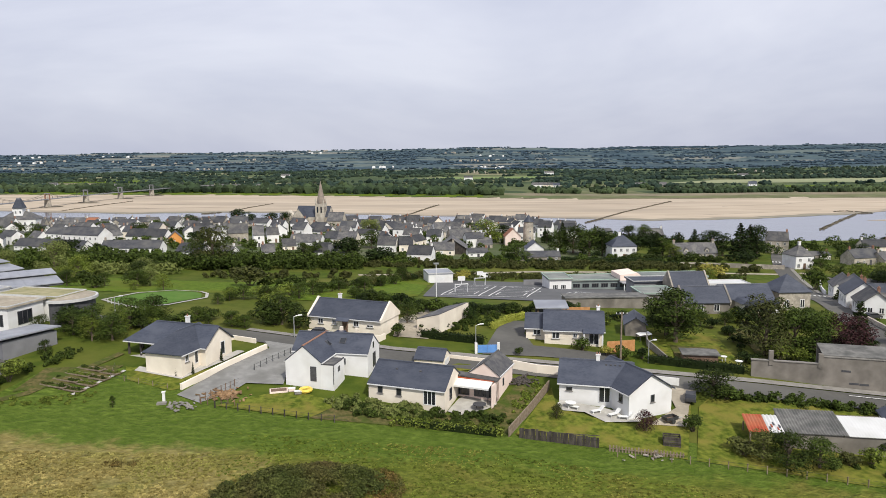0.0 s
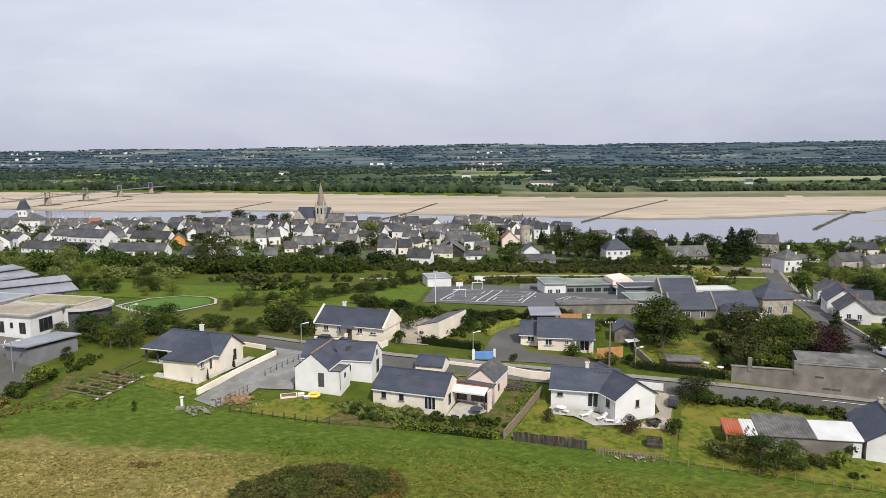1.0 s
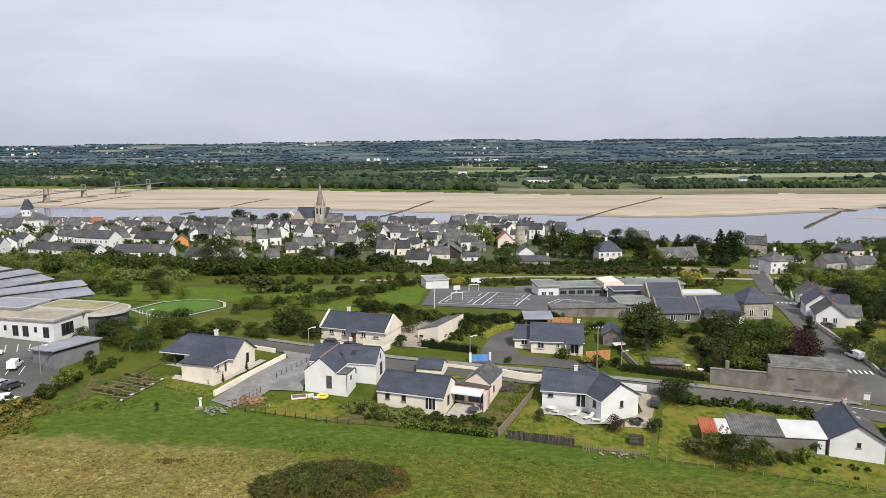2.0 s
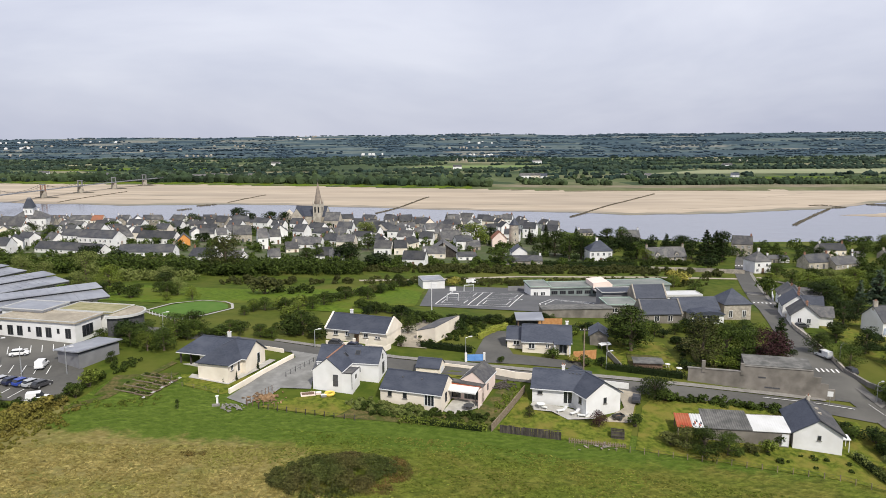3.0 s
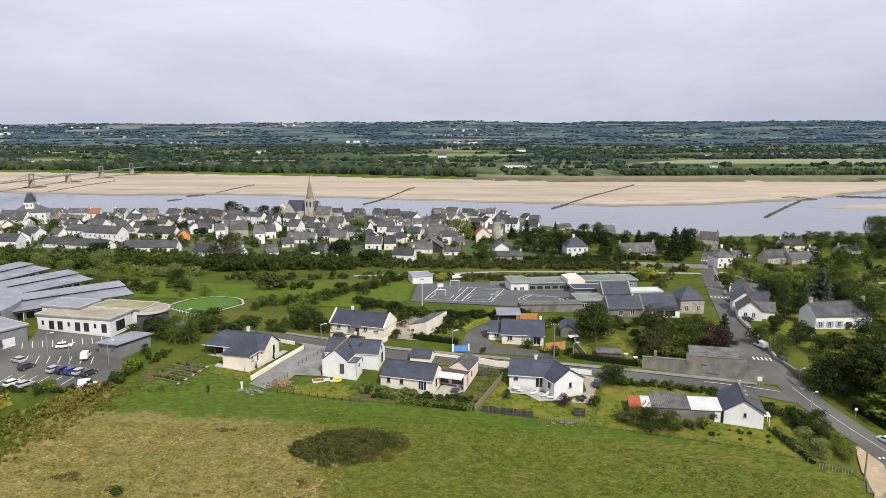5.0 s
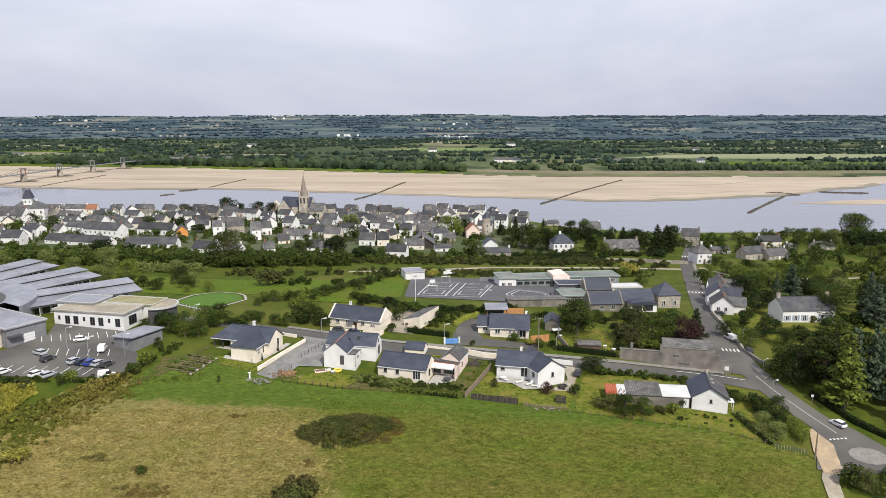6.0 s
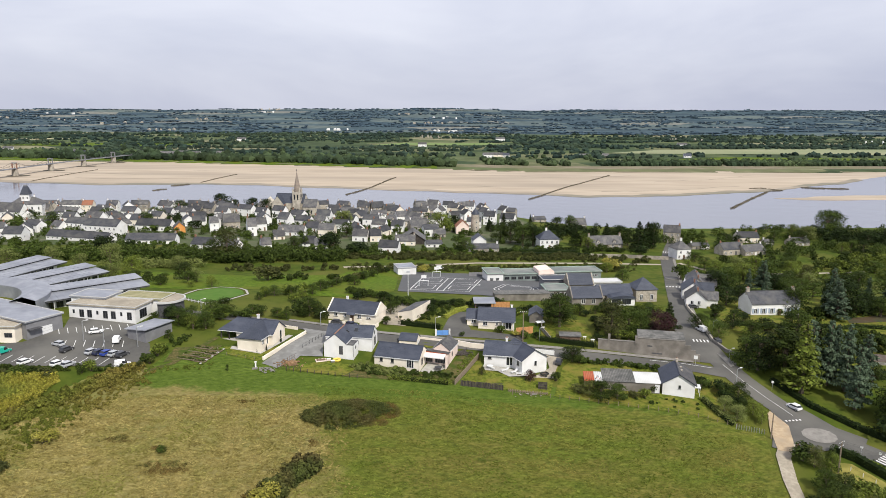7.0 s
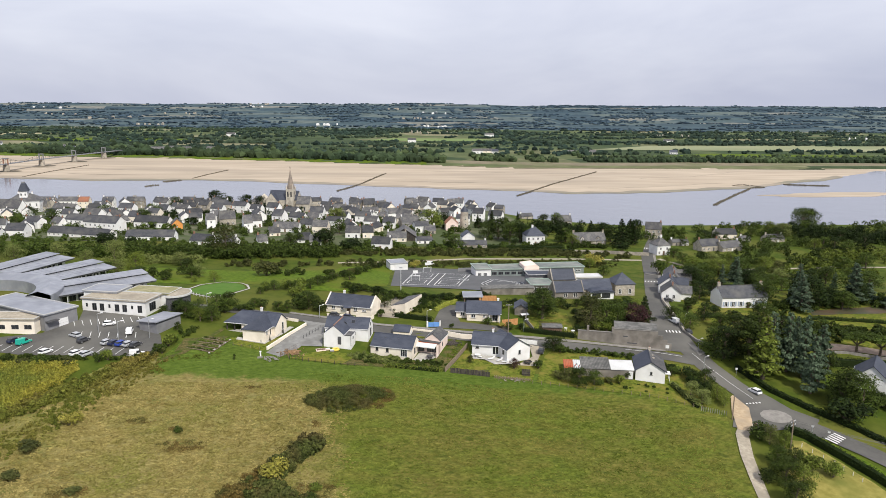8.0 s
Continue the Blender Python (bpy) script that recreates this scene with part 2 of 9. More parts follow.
def meadow_material():
    """Dry straw on the western side of a ragged border, green on the eastern, both clumpy."""
    m = bpy.data.materials.new("meadow")
    m.use_nodes = True
    nt = m.node_tree
    b = nt.nodes["Principled BSDF"]
    b.inputs["Roughness"].default_value, b.inputs["Specular IOR Level"].default_value = 0.95, 0.15
    geo = nt.nodes.new("ShaderNodeNewGeometry")
    mp = nt.nodes.new("ShaderNodeMapping")
    mp.inputs["Rotation"].default_value = (0, 0, 0.5)
    mp.inputs["Scale"].default_value = (0.75, 1.35, 1)
    nt.links.new(geo.outputs["Position"], mp.inputs[0])

    def nz(s, lo, hi, detail=4.0, rough=0.6, raw=False):
        n = nt.nodes.new("ShaderNodeTexNoise")
        n.inputs["Scale"].default_value, n.inputs["Detail"].default_value, n.inputs["Roughness"].default_value = s, detail, rough
        nt.links.new((geo.outputs["Position"] if raw else mp.outputs[0]), n.inputs["Vector"])
        r = nt.nodes.new("ShaderNodeMapRange")
        r.inputs["From Min"].default_value, r.inputs["From Max"].default_value = lo, hi
        nt.links.new(n.outputs[0], r.inputs[0])
        return r.outputs[0]

    def mix(f, p, q):
        x = nt.nodes.new("ShaderNodeMix")
        x.data_type = "RGBA"
        nt.links.new(f, x.inputs[0])
        for s, w in ((6, p), (7, q)):
            if isinstance(w, tuple):
                x.inputs[s].default_value = (*w, 1)
            else:
                nt.links.new(w, x.inputs[s])
        return x.outputs[2]

    fine = nz(1.1, 0.36, 0.64, 5.0, 0.7)
    mid = nz(0.22, 0.46, 0.66)
    broad = nz(0.055, 0.42, 0.62, 3.0)
    clump = nz(0.62, 0.50, 0.72, 3.0, 0.6)
    dry = mix(fine, (0.185, 0.152, 0.044), (0.334, 0.281, 0.101))
    dry = mix(mid, dry, mix(fine, (0.122, 0.125, 0.029), (0.255, 0.239, 0.073)))
    green = mix(fine, (0.074, 0.101, 0.010), (0.174, 0.206, 0.029))
    green = mix(mid, green, mix(fine, (0.100, 0.107, 0.014), (0.208, 0.210, 0.039)))
    green = mix(broad, green, mix(fine, (0.106, 0.101, 0.017), (0.208, 0.191, 0.044)))
    green = mix(clump, green, mix(fine, (0.052, 0.070, 0.009), (0.110, 0.132, 0.021)))
    dry = mix(clump, dry, mix(fine, (0.147, 0.128, 0.042), (0.257, 0.221, 0.086)))
    lush = mix(fine, (0.065, 0.107, 0.010), (0.126, 0.177, 0.025))
    sep = nt.nodes.new("ShaderNodeSeparateXYZ")
    nt.links.new(geo.outputs["Position"], sep.inputs[0])
    edge = nt.nodes.new("ShaderNodeMath")
    edge.operation = "MULTIPLY_ADD"
    edge.inputs[1].default_value = 0.19
    nt.links.new(sep.outputs[1], edge.inputs[0])
    nt.links.new(sep.outputs[0], edge.inputs[2])
    wv = nt.nodes.new("ShaderNodeMath")
    wv.operation = "MULTIPLY_ADD"
    wv.inputs[1].default_value = 9.0
    nt.links.new(nz(0.16, 0.3, 0.7, 5.0, 0.65, True), wv.inputs[0])
    nt.links.new(edge.outputs[0], wv.inputs[2])
    mask = nt.nodes.new("ShaderNodeMapRange")
    mask.interpolation_type = "SMOOTHSTEP"
    mask.inputs["From Min"].default_value, mask.inputs["From Max"].default_value = -7.5, 0.5
    nt.links.new(wv.outputs[0], mask.inputs[0])
    strip = nt.nodes.new("ShaderNodeMath")
    strip.operation = "MULTIPLY_ADD"
    strip.inputs[1].default_value = 0.08
    nt.links.new(sep.outputs[0], strip.inputs[0])
    nt.links.new(sep.outputs[1], strip.inputs[2])
    sw = nt.nodes.new("ShaderNodeMath")
    sw.operation = "MULTIPLY_ADD"
    sw.inputs[1].default_value = 3.5
    nt.links.new(nz(0.3, 0.3, 0.7, 5.0, 0.65, True), sw.inputs[0])
    nt.links.new(strip.outputs[0], sw.inputs[2])
    belt_mask = nt.nodes.new("ShaderNodeMapRange")
    belt_mask.interpolation_type = "SMOOTHSTEP"
    belt_mask.inputs["From Min"].default_value, belt_mask.inputs["From Max"].default_value = 75.6, 78.4
    nt.links.new(sw.outputs[0], belt_mask.inputs[0])
    nt.links.new(mix(belt_mask.outputs[0], mix(mask.outputs[0], dry, green), lush), b.inputs["Base Color"])
    bp = nt.nodes.new("ShaderNodeBump")
    bp.inputs["Strength"].default_value, bp.inputs["Distance"].default_value = 0.9, 0.3
    nt.links.new(fine, bp.inputs["Height"])
    nt.links.new(bp.outputs[0], b.inputs["Normal"])
    return m


def field_mosaic(name, colours, wide, deep):
    """A patchwork of fields, each cell of the plan with a crop of its own, over a mottled ground."""
    m = bpy.data.materials.new(name)
    m.use_nodes = True
    nt = m.node_tree
    b = nt.nodes["Principled BSDF"]
    b.inputs["Roughness"].default_value, b.inputs["Specular IOR Level"].default_value = 0.95, 0.1
    geo = nt.nodes.new("ShaderNodeNewGeometry")
    mp = nt.nodes.new("ShaderNodeMapping")
    mp.inputs["Scale"].default_value = (1 / wide, 1 / deep, 0)
    mp.inputs["Rotation"].default_value = (0, 0, 0.12)
    nt.links.new(geo.outputs["Position"], mp.inputs[0])
    vo = nt.nodes.new("ShaderNodeTexVoronoi")
    vo.voronoi_dimensions = "2D"
    vo.inputs["Scale"].default_value, vo.inputs["Randomness"].default_value = 1.0, 0.85
    nt.links.new(mp.outputs[0], vo.inputs["Vector"])
    sep = nt.nodes.new("ShaderNodeSeparateColor")
    nt.links.new(vo.outputs["Color"], sep.inputs[0])
    cr = nt.nodes.new("ShaderNodeValToRGB")
    cr.color_ramp.interpolation = "CONSTANT"
    for i, c in enumerate(colours):
        e = cr.color_ramp.elements[i] if i < 2 else cr.color_ramp.elements.new(i / len(colours))
        e.position, e.color = i / len(colours), (*c, 1)
    nt.links.new(sep.outputs[0], cr.inputs[0])
    n = nt.nodes.new("ShaderNodeTexNoise")
    n.inputs["Scale"].default_value, n.inputs["Detail"].default_value = 0.03, 5
    nt.links.new(geo.outputs["Position"], n.inputs["Vector"])
    r = nt.nodes.new("ShaderNodeMapRange")
    for k, v in (("From Min", 0.3), ("From Max", 0.7), ("To Min", 0.72), ("To Max", 1.28)):
        r.inputs[k].default_value = v
    nt.links.new(n.outputs[0], r.inputs[0])
    sc = nt.nodes.new("ShaderNodeVectorMath")
    sc.operation = "SCALE"
    nt.links.new(cr.outputs[0], sc.inputs[0])
    nt.links.new(r.outputs[0], sc.inputs["Scale"])
    nt.links.new(sc.outputs[0], b.inputs["Base Color"])
    return m


meadow_m = meadow_material()
plain_m = field_mosaic("far_plain_fields", ((0.043, 0.064, 0.029), (0.082, 0.105, 0.045), (0.053, 0.076, 0.034), (0.129, 0.138, 0.069), (0.065, 0.090, 0.040), (0.189, 0.181, 0.107), (0.048, 0.069, 0.031), (0.099, 0.119, 0.053)), 170, 120)
# The hills' crop colours are shifted to blue to paint in distance haze.
hazed_hill_m = field_mosaic("hazed_hill_fields", ((0.041, 0.067, 0.084), (0.069, 0.099, 0.105), (0.048, 0.076, 0.091), (0.107, 0.133, 0.125), (0.057, 0.086, 0.098), (0.172, 0.176, 0.155), (0.052, 0.079, 0.093), (0.090, 0.117, 0.115)), 300, 150)
yard_m = M("town_yards", (0.055, 0.078, 0.022), (0.135, 0.128, 0.085), 0.14, 0.95, 0.3, 2.0, (0.080, 0.092, 0.040), 0.05, lo=0.45, hi=0.66)

water_m = bpy.data.materials.new("river_water")
water_m.use_nodes = True
_b = water_m.node_tree.nodes["Principled BSDF"]
_b.inputs["Base Color"].default_value = (0.15, 0.155, 0.185, 1)
_b.inputs["Roughness"].default_value = 0.12
_n = water_m.node_tree.nodes.new("ShaderNodeTexNoise")
_n.inputs["Scale"].default_value, _n.inputs["Detail"].default_value = 0.06, 4
_g = water_m.node_tree.nodes.new("ShaderNodeNewGeometry")
_bp = water_m.node_tree.nodes.new("ShaderNodeBump")
_bp.inputs["Strength"].default_value, _bp.inputs["Distance"].default_value = 0.25, 0.8
water_m.node_tree.links.new(_g.outputs["Position"], _n.inputs["Vector"])
water_m.node_tree.links.new(_n.outputs[0], _bp.inputs["Height"])
water_m.node_tree.links.new(_bp.outputs[0], _b.inputs["Normal"])


# ---- terrain ----
KY = (-300, 0, 60, 110, 150, 200, 250, 290, 340, 400, 440, 470, 500)
KZ = (-14, -6.8, 1.2, 7.8, 7, 0.5, -0.5, -2.5, -3.5, -5, -8, -16, -30)
WATER = -28.0


def near_ground(x, y):
    if y > 300:
        y += 120 * min(1, max(0, (x - 55) / 90)) * min(1, (y - 300) / 80)
    z = (np.interp(y - 9, KY, KZ) + np.interp(y, KY, KZ) + np.interp(y + 9, KY, KZ)) / 3
    return float(z - 0.027 * min(150, max(-120, x)) * min(1, max(0, (420 - y) / 200)))


def wob(x, s, k=0.0):
    return noise.noise(Vector((x / s, k, 0.3)))


def sand_edge(x):
    """y of the water's edge along the sandbank."""
    y = np.interp(x, (-700, -519, -359, -236, -123, -30, 68, 149, 203, 296, 405, 500, 568, 760), (880, 847, 800, 812, 786, 749, 722, 697, 680, 688, 724, 777, 818, 960))
    return float(y) + 9 * wob(x, 60, 1) + 5 * wob(x, 22, 2)


def far_bank(x):
    y = np.interp(x, (-1500, -723, -418, -130, 46, 204, 454, 760, 1400), (1290, 1202, 1153, 1084, 1031, 972, 975, 985, 960))
    return float(y) + 8 * wob(x, 110, 5)


def ground_z(x, y):
    if y < 500:
        return near_ground(x, y)
    e, f = sand_edge(x), far_bank(x)
    if y < e:
        return -30 + 2.0 * max(0, 1 - (e - y) / 30)
    if y < f:
        return -28.0 + 0.9 * min(1, (y - e) / 60) + 0.25 * noise.noise(Vector((x / 60, y / 40, 0)))
    z = -27.1 + 2.4 * min(1, (y - f) / 15)
    if y > 2300:
        s = min(1, (y - 2300) / 2100)
        ridge = 84 + 13 * wob(x, 900, 7) + 6 * wob(x, 260, 8) + 0.006 * x
        z += s ** 1.25 * ridge + 15 * s * (1.15 - s) * (noise.noise(Vector((x / 420, y / 210, 2))) + 0.5 * noise.noise(Vector((x / 170, y / 90, 5))))
    return z


def mesh_ob(name, verts, faces, mat, parent=None, smooth=False):
    me = bpy.data.meshes.new(name)
    me.from_pydata([tuple(v) for v in verts], [], faces)
    me.materials.append(mat)
    if smooth:
        me.polygons.foreach_set("use_smooth", [True] * len(me.polygons))
    ob = new(name, me)
    ob.parent = parent
    return ob


def steps(a, b, n):
    return [a + (b - a) * i / n for i in range(n)]


gx = steps(-4200, -1000, 20) + steps(-1000, -240, 30) + steps(-240, 260, 62) + steps(260, 1000, 30) + steps(1000, 4200, 20) + [4200]
gy = steps(-300, 40, 20) + steps(40, 480, 74) + steps(480, 1240, 60) + steps(1240, 2300, 24) + steps(2300, 4700, 46) + [4700]
gv = [(x, y, ground_z(x, y)) for y in gy for x in gx]
nx = len(gx)
gf = [(j * nx + i, j * nx + i + 1, (j + 1) * nx + i + 1, (j + 1) * nx + i) for j in range(len(gy) - 1) for i in range(nx - 1)]
ground = mesh_ob("ground", gv, gf, rough_m, smooth=True)
for m in (sand_m, plain_m, hazed_hill_m):
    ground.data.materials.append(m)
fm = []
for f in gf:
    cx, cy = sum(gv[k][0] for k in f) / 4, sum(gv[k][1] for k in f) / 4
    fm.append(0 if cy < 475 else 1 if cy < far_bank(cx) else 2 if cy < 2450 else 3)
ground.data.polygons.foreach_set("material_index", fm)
tagged(ground, "rough pasture falling to a sandy river and wooded plain", "ground", kind="structure")

wx = gx[14:-14]
wv = [(x, y, WATER) for y in (320, 560, 720, 1000, 1250) for x in wx]
nw = len(wx)
water = mesh_ob("water", wv, [(j * nw + i, j * nw + i + 1, (j + 1) * nw + i + 1, (j + 1) * nw + i) for j in range(4) for i in range(nw - 1)], water_m)
tagged(water, "calm grey-blue river water beside a wide sandbank", "river", kind="structure")


def patch(name, poly, mat, lift=0.08, label="", category="", step=7.0, kind="structure", parent=None, wobble=0.0):
    """A sheet draped on the ground inside a polygon."""
    bm = bmesh.new()
    f = bm.faces.new([bm.verts.new((x, y, 0)) for x, y in poly])
    xs, ys = [p[0] for p in poly], [p[1] for p in poly]
    for axis, lo, hi in ((0, min(xs), max(xs)), (1, min(ys), max(ys))):
        n = int((hi - lo) / step)
        for i in range(1, n + 1):
            co = [0, 0, 0]
            no = [0, 0, 0]
            co[axis], no[axis] = lo + (hi - lo) * i / (n + 1), 1
            bmesh.ops.bisect_plane(bm, geom=bm.verts[:] + bm.edges[:] + bm.faces[:], plane_co=co, plane_no=no)
    if wobble:
        for v in [v for v in bm.verts if v.is_boundary]:
            q = v.co * 0.22
            v.co.x += wobble * (noise.noise(q) + 0.6 * noise.noise(q * 3.1))
            v.co.y += wobble * (noise.noise(q + Vector((9, 3, 1))) + 0.6 * noise.noise(q * 3.1 + Vector((4, 8, 2))))
    for v in bm.verts:
        v.co.z = ground_z(v.co.x, v.co.y) + lift
    bmesh.ops.recalc_face_normals(bm, faces=bm.faces)
    if sum(f.normal.z for f in bm.faces) < 0:
        bmesh.ops.reverse_faces(bm, faces=bm.faces)
    me = bpy.data.meshes.new(name)
    bm.to_mesh(me)
    bm.free()
    me.materials.append(mat)
    ob = new(name, me)
    ob.parent = parent
    return tagged(ob, label, category, kind=kind) if label else ob


def ribbon(name, line, width, mat, lift=0.1, label="", category="", kind="structure"):
    """A strip of even width draped along a line."""
    pts = []
    for (x0, y0), (x1, y1) in zip(line, line[1:]):
        n = max(1, int(math.hypot(x1 - x0, y1 - y0) / 5))
        pts += [(x0 + (x1 - x0) * i / n, y0 + (y1 - y0) * i / n) for i in range(n)]
    pts.append(line[-1])
    v, f = [], []
    for i, (x, y) in enumerate(pts):
        a, b = pts[max(0, i - 1)], pts[min(len(pts) - 1, i + 1)]
        d = Vector((b[0] - a[0], b[1] - a[1])).normalized()
        w = width if isinstance(width, (int, float)) else width[0] + (width[1] - width[0]) * i / (len(pts) - 1)
        for s in (-0.5, 0.5):
            px, py = x - d.y * s * -w, y + d.x * s * -w
            v.append((px, py, ground_z(px, py) + lift))
        if i:
            f.append((2 * i - 2, 2 * i - 1, 2 * i + 1, 2 * i))
    ob = mesh_ob(name, v, [q[::-1] for q in f], mat)
    me = ob.data
    if me.polygons and me.polygons[0].normal.z < 0:
        me.flip_normals()
    return tagged(ob, label, category, kind=kind) if label else ob


def shoal(name, cx, cy, rx, ry, label):
    """A low sandbank just above the water, with a ragged edge."""
    pts = []
    for i in range(48):
        t = i * 6.2832 / 48
        k = 1 + 0.28 * noise.noise(Vector((math.cos(t) * 2.2, math.sin(t) * 2.2, 6)))
        pts.append((cx + rx * k * math.cos(t), cy + ry * k * math.sin(t) + 0.12 * rx * math.cos(t)))
    v = [(x, y, WATER + 0.06) for x, y in pts] + [(cx, cy, WATER + 0.35)]
    return tagged(mesh_ob(name, v, [(i, (i + 1) % 48, 48) for i in range(48)], sand_m), label, "sandbank", kind="structure")


shoal("sandbank", 500, 672, 88, 20, "low pale sandbank in the river")
shoal("sandbank", 640, 660, 60, 14, "low pale sandbank in the river")

# ---- building helpers ----
def part(name, bm, mat, parent, label=""):
    me = bpy.data.meshes.new(name)
    bm.to_mesh(me)
    bm.free()
    me.materials.append(mat)
    ob = new(name, me)
    ob.parent = parent
    if label:
        ob["label"] = label
    return ob


def box(bm, x0, y0, z0, x1, y1, z1, turn=None):
    v = [bm.verts.new((x, y, z)) for z in (z0, z1) for x, y in ((x0, y0), (x1, y0), (x1, y1), (x0, y1))]
    if turn is not None:
        for q in v:
            q.co = turn @ q.co
    for f in ((3, 2, 1, 0), (4, 5, 6, 7), (0, 1, 5, 4), (1, 2, 6, 5), (2, 3, 7, 6), (3, 0, 4, 7)):
        bm.faces.new([v[i] for i in f])
    return v


def prism(bm, pts, y0, y1, turn=None):
    """A closed solid: the outline pts (x, z) drawn out from y0 to y1."""
    a = [bm.verts.new((x, y0, z)) for x, z in pts]
    b = [bm.verts.new((x, y1, z)) for x, z in pts]
    if turn is not None:
        for q in a + b:
            q.co = turn @ q.co
    n = len(pts)
    bm.faces.new(a)
    bm.faces.new(b[::-1])
    for i in range(n):
        j = (i + 1) % n
        bm.faces.new((a[j], a[i], b[i], b[j]))


def thing(name, x, y, rot, label, category, group="", dz=0.0, z=None):
    ob = new(name)
    ob.matrix_basis = pose(x, y, (ground_z(x, y) if z is None else z) + dz, 0, 0, rot)
    ob.empty_display_size = 0.5
    return tagged(ob, label, category, group)


def lattice(bm, xs, zs, solid, y0, y1, m):
    """One connected frame: the cells (i, k) of a grid that are solid, from y0 to y1."""
    vs = {}

    def v(i, k, y):
        if (i, k, y) not in vs:
            vs[i, k, y] = bm.verts.new(m @ Vector((xs[i], y, zs[k])))
        return vs[i, k, y]

    for i, k in solid:
        bm.faces.new((v(i, k, y0), v(i + 1, k, y0), v(i + 1, k + 1, y0), v(i, k + 1, y0)))
        for di, dk, a, b in ((-1, 0, (i, k), (i, k + 1)), (1, 0, (i + 1, k + 1), (i + 1, k)), (0, -1, (i + 1, k), (i, k)), (0, 1, (i, k + 1), (i + 1, k + 1))):
            if (i + di, k + dk) not in solid:
                bm.faces.new((v(*a, y0), v(*b, y0), v(*b, y1), v(*a, y1)))


def window(parent, x, y, z, w, h, face, mat=None, bars=1, shutters=None, rim=0.09, m=None, sill=False):
    """face: 0 looks to -y, 1 to +x, 2 to +y, 3 to -x; (x, y) is the middle of its sill line on the wall."""
    m = (m or Matrix()) @ pose(x, y, z, 0, 0, 90 * face)
    f = rim
    xs = [-w / 2, -w / 2 + f]
    for k in range(bars):
        c = -w / 2 + w * (k + 1) / (bars + 1)
        xs += [c - f / 2, c + f / 2]
    xs += [w / 2 - f, w / 2]
    bm = bmesh.new()
    lattice(bm, xs, [0, f, h - f, h], {(i, k) for i in range(len(xs) - 1) for k in range(3) if k != 1 or i % 2 == 0}, -0.05, 0.02, m)
    ob = part("window", bm, mat or frame_m, parent)
    bm = bmesh.new()
    box(bm, -w / 2 + f, -0.02, f, w / 2 - f, 0.01, h - f, m)
    part("pane", bm, glass_m, ob)
    if sill:
        bm = bmesh.new()
        box(bm, -w / 2 - 0.1, -0.14, -0.1, w / 2 + 0.1, 0.0, -0.005, m)
        part("sill", bm, pave_m, ob)
    if shutters:
        for s in (-1, 1):
            bm = bmesh.new()
            c = s * (w / 2 + w / 4 + 0.04)
            box(bm, c - w / 4, -0.06, 0, c + w / 4, -0.005, h, m)
            part("shutter", bm, shutters, ob)
    return ob


def door(parent, x, y, z, w, h, face, mat, m=None):
    m = (m or Matrix()) @ pose(x, y, z, 0, 0, 90 * face)
    bm = bmesh.new()
    lattice(bm, [-w / 2, -w * 0.34, w * 0.34, w / 2], [0, h * 0.08, h * 0.48, h * 0.54, h * 0.92, h], {(i, k) for i in range(3) for k in range(5) if i != 1 or k % 2 == 0}, -0.06, 0.0, m)
    ob = part("door", bm, mat, parent)
    bm = bmesh.new()
    box(bm, -w * 0.35, -0.035, h * 0.07, w * 0.35, 0.0, h * 0.93, m)
    part("panel", bm, mat, ob)
    return ob


def garage_door(parent, x, y, z, w, h, face, mat, m=None):
    m = (m or Matrix()) @ pose(x, y, z, 0, 0, 90 * face)
    ob = None
    for k in range(4):
        bm = bmesh.new()
        box(bm, -w / 2, -0.05, h * k / 4 + 0.02, w / 2, 0.0, h * (k + 1) / 4 - 0.02, m)
        if ob is None:
            ob = part("garage_door", bm, mat, parent)
        else:
            part("slat", bm, mat, ob)


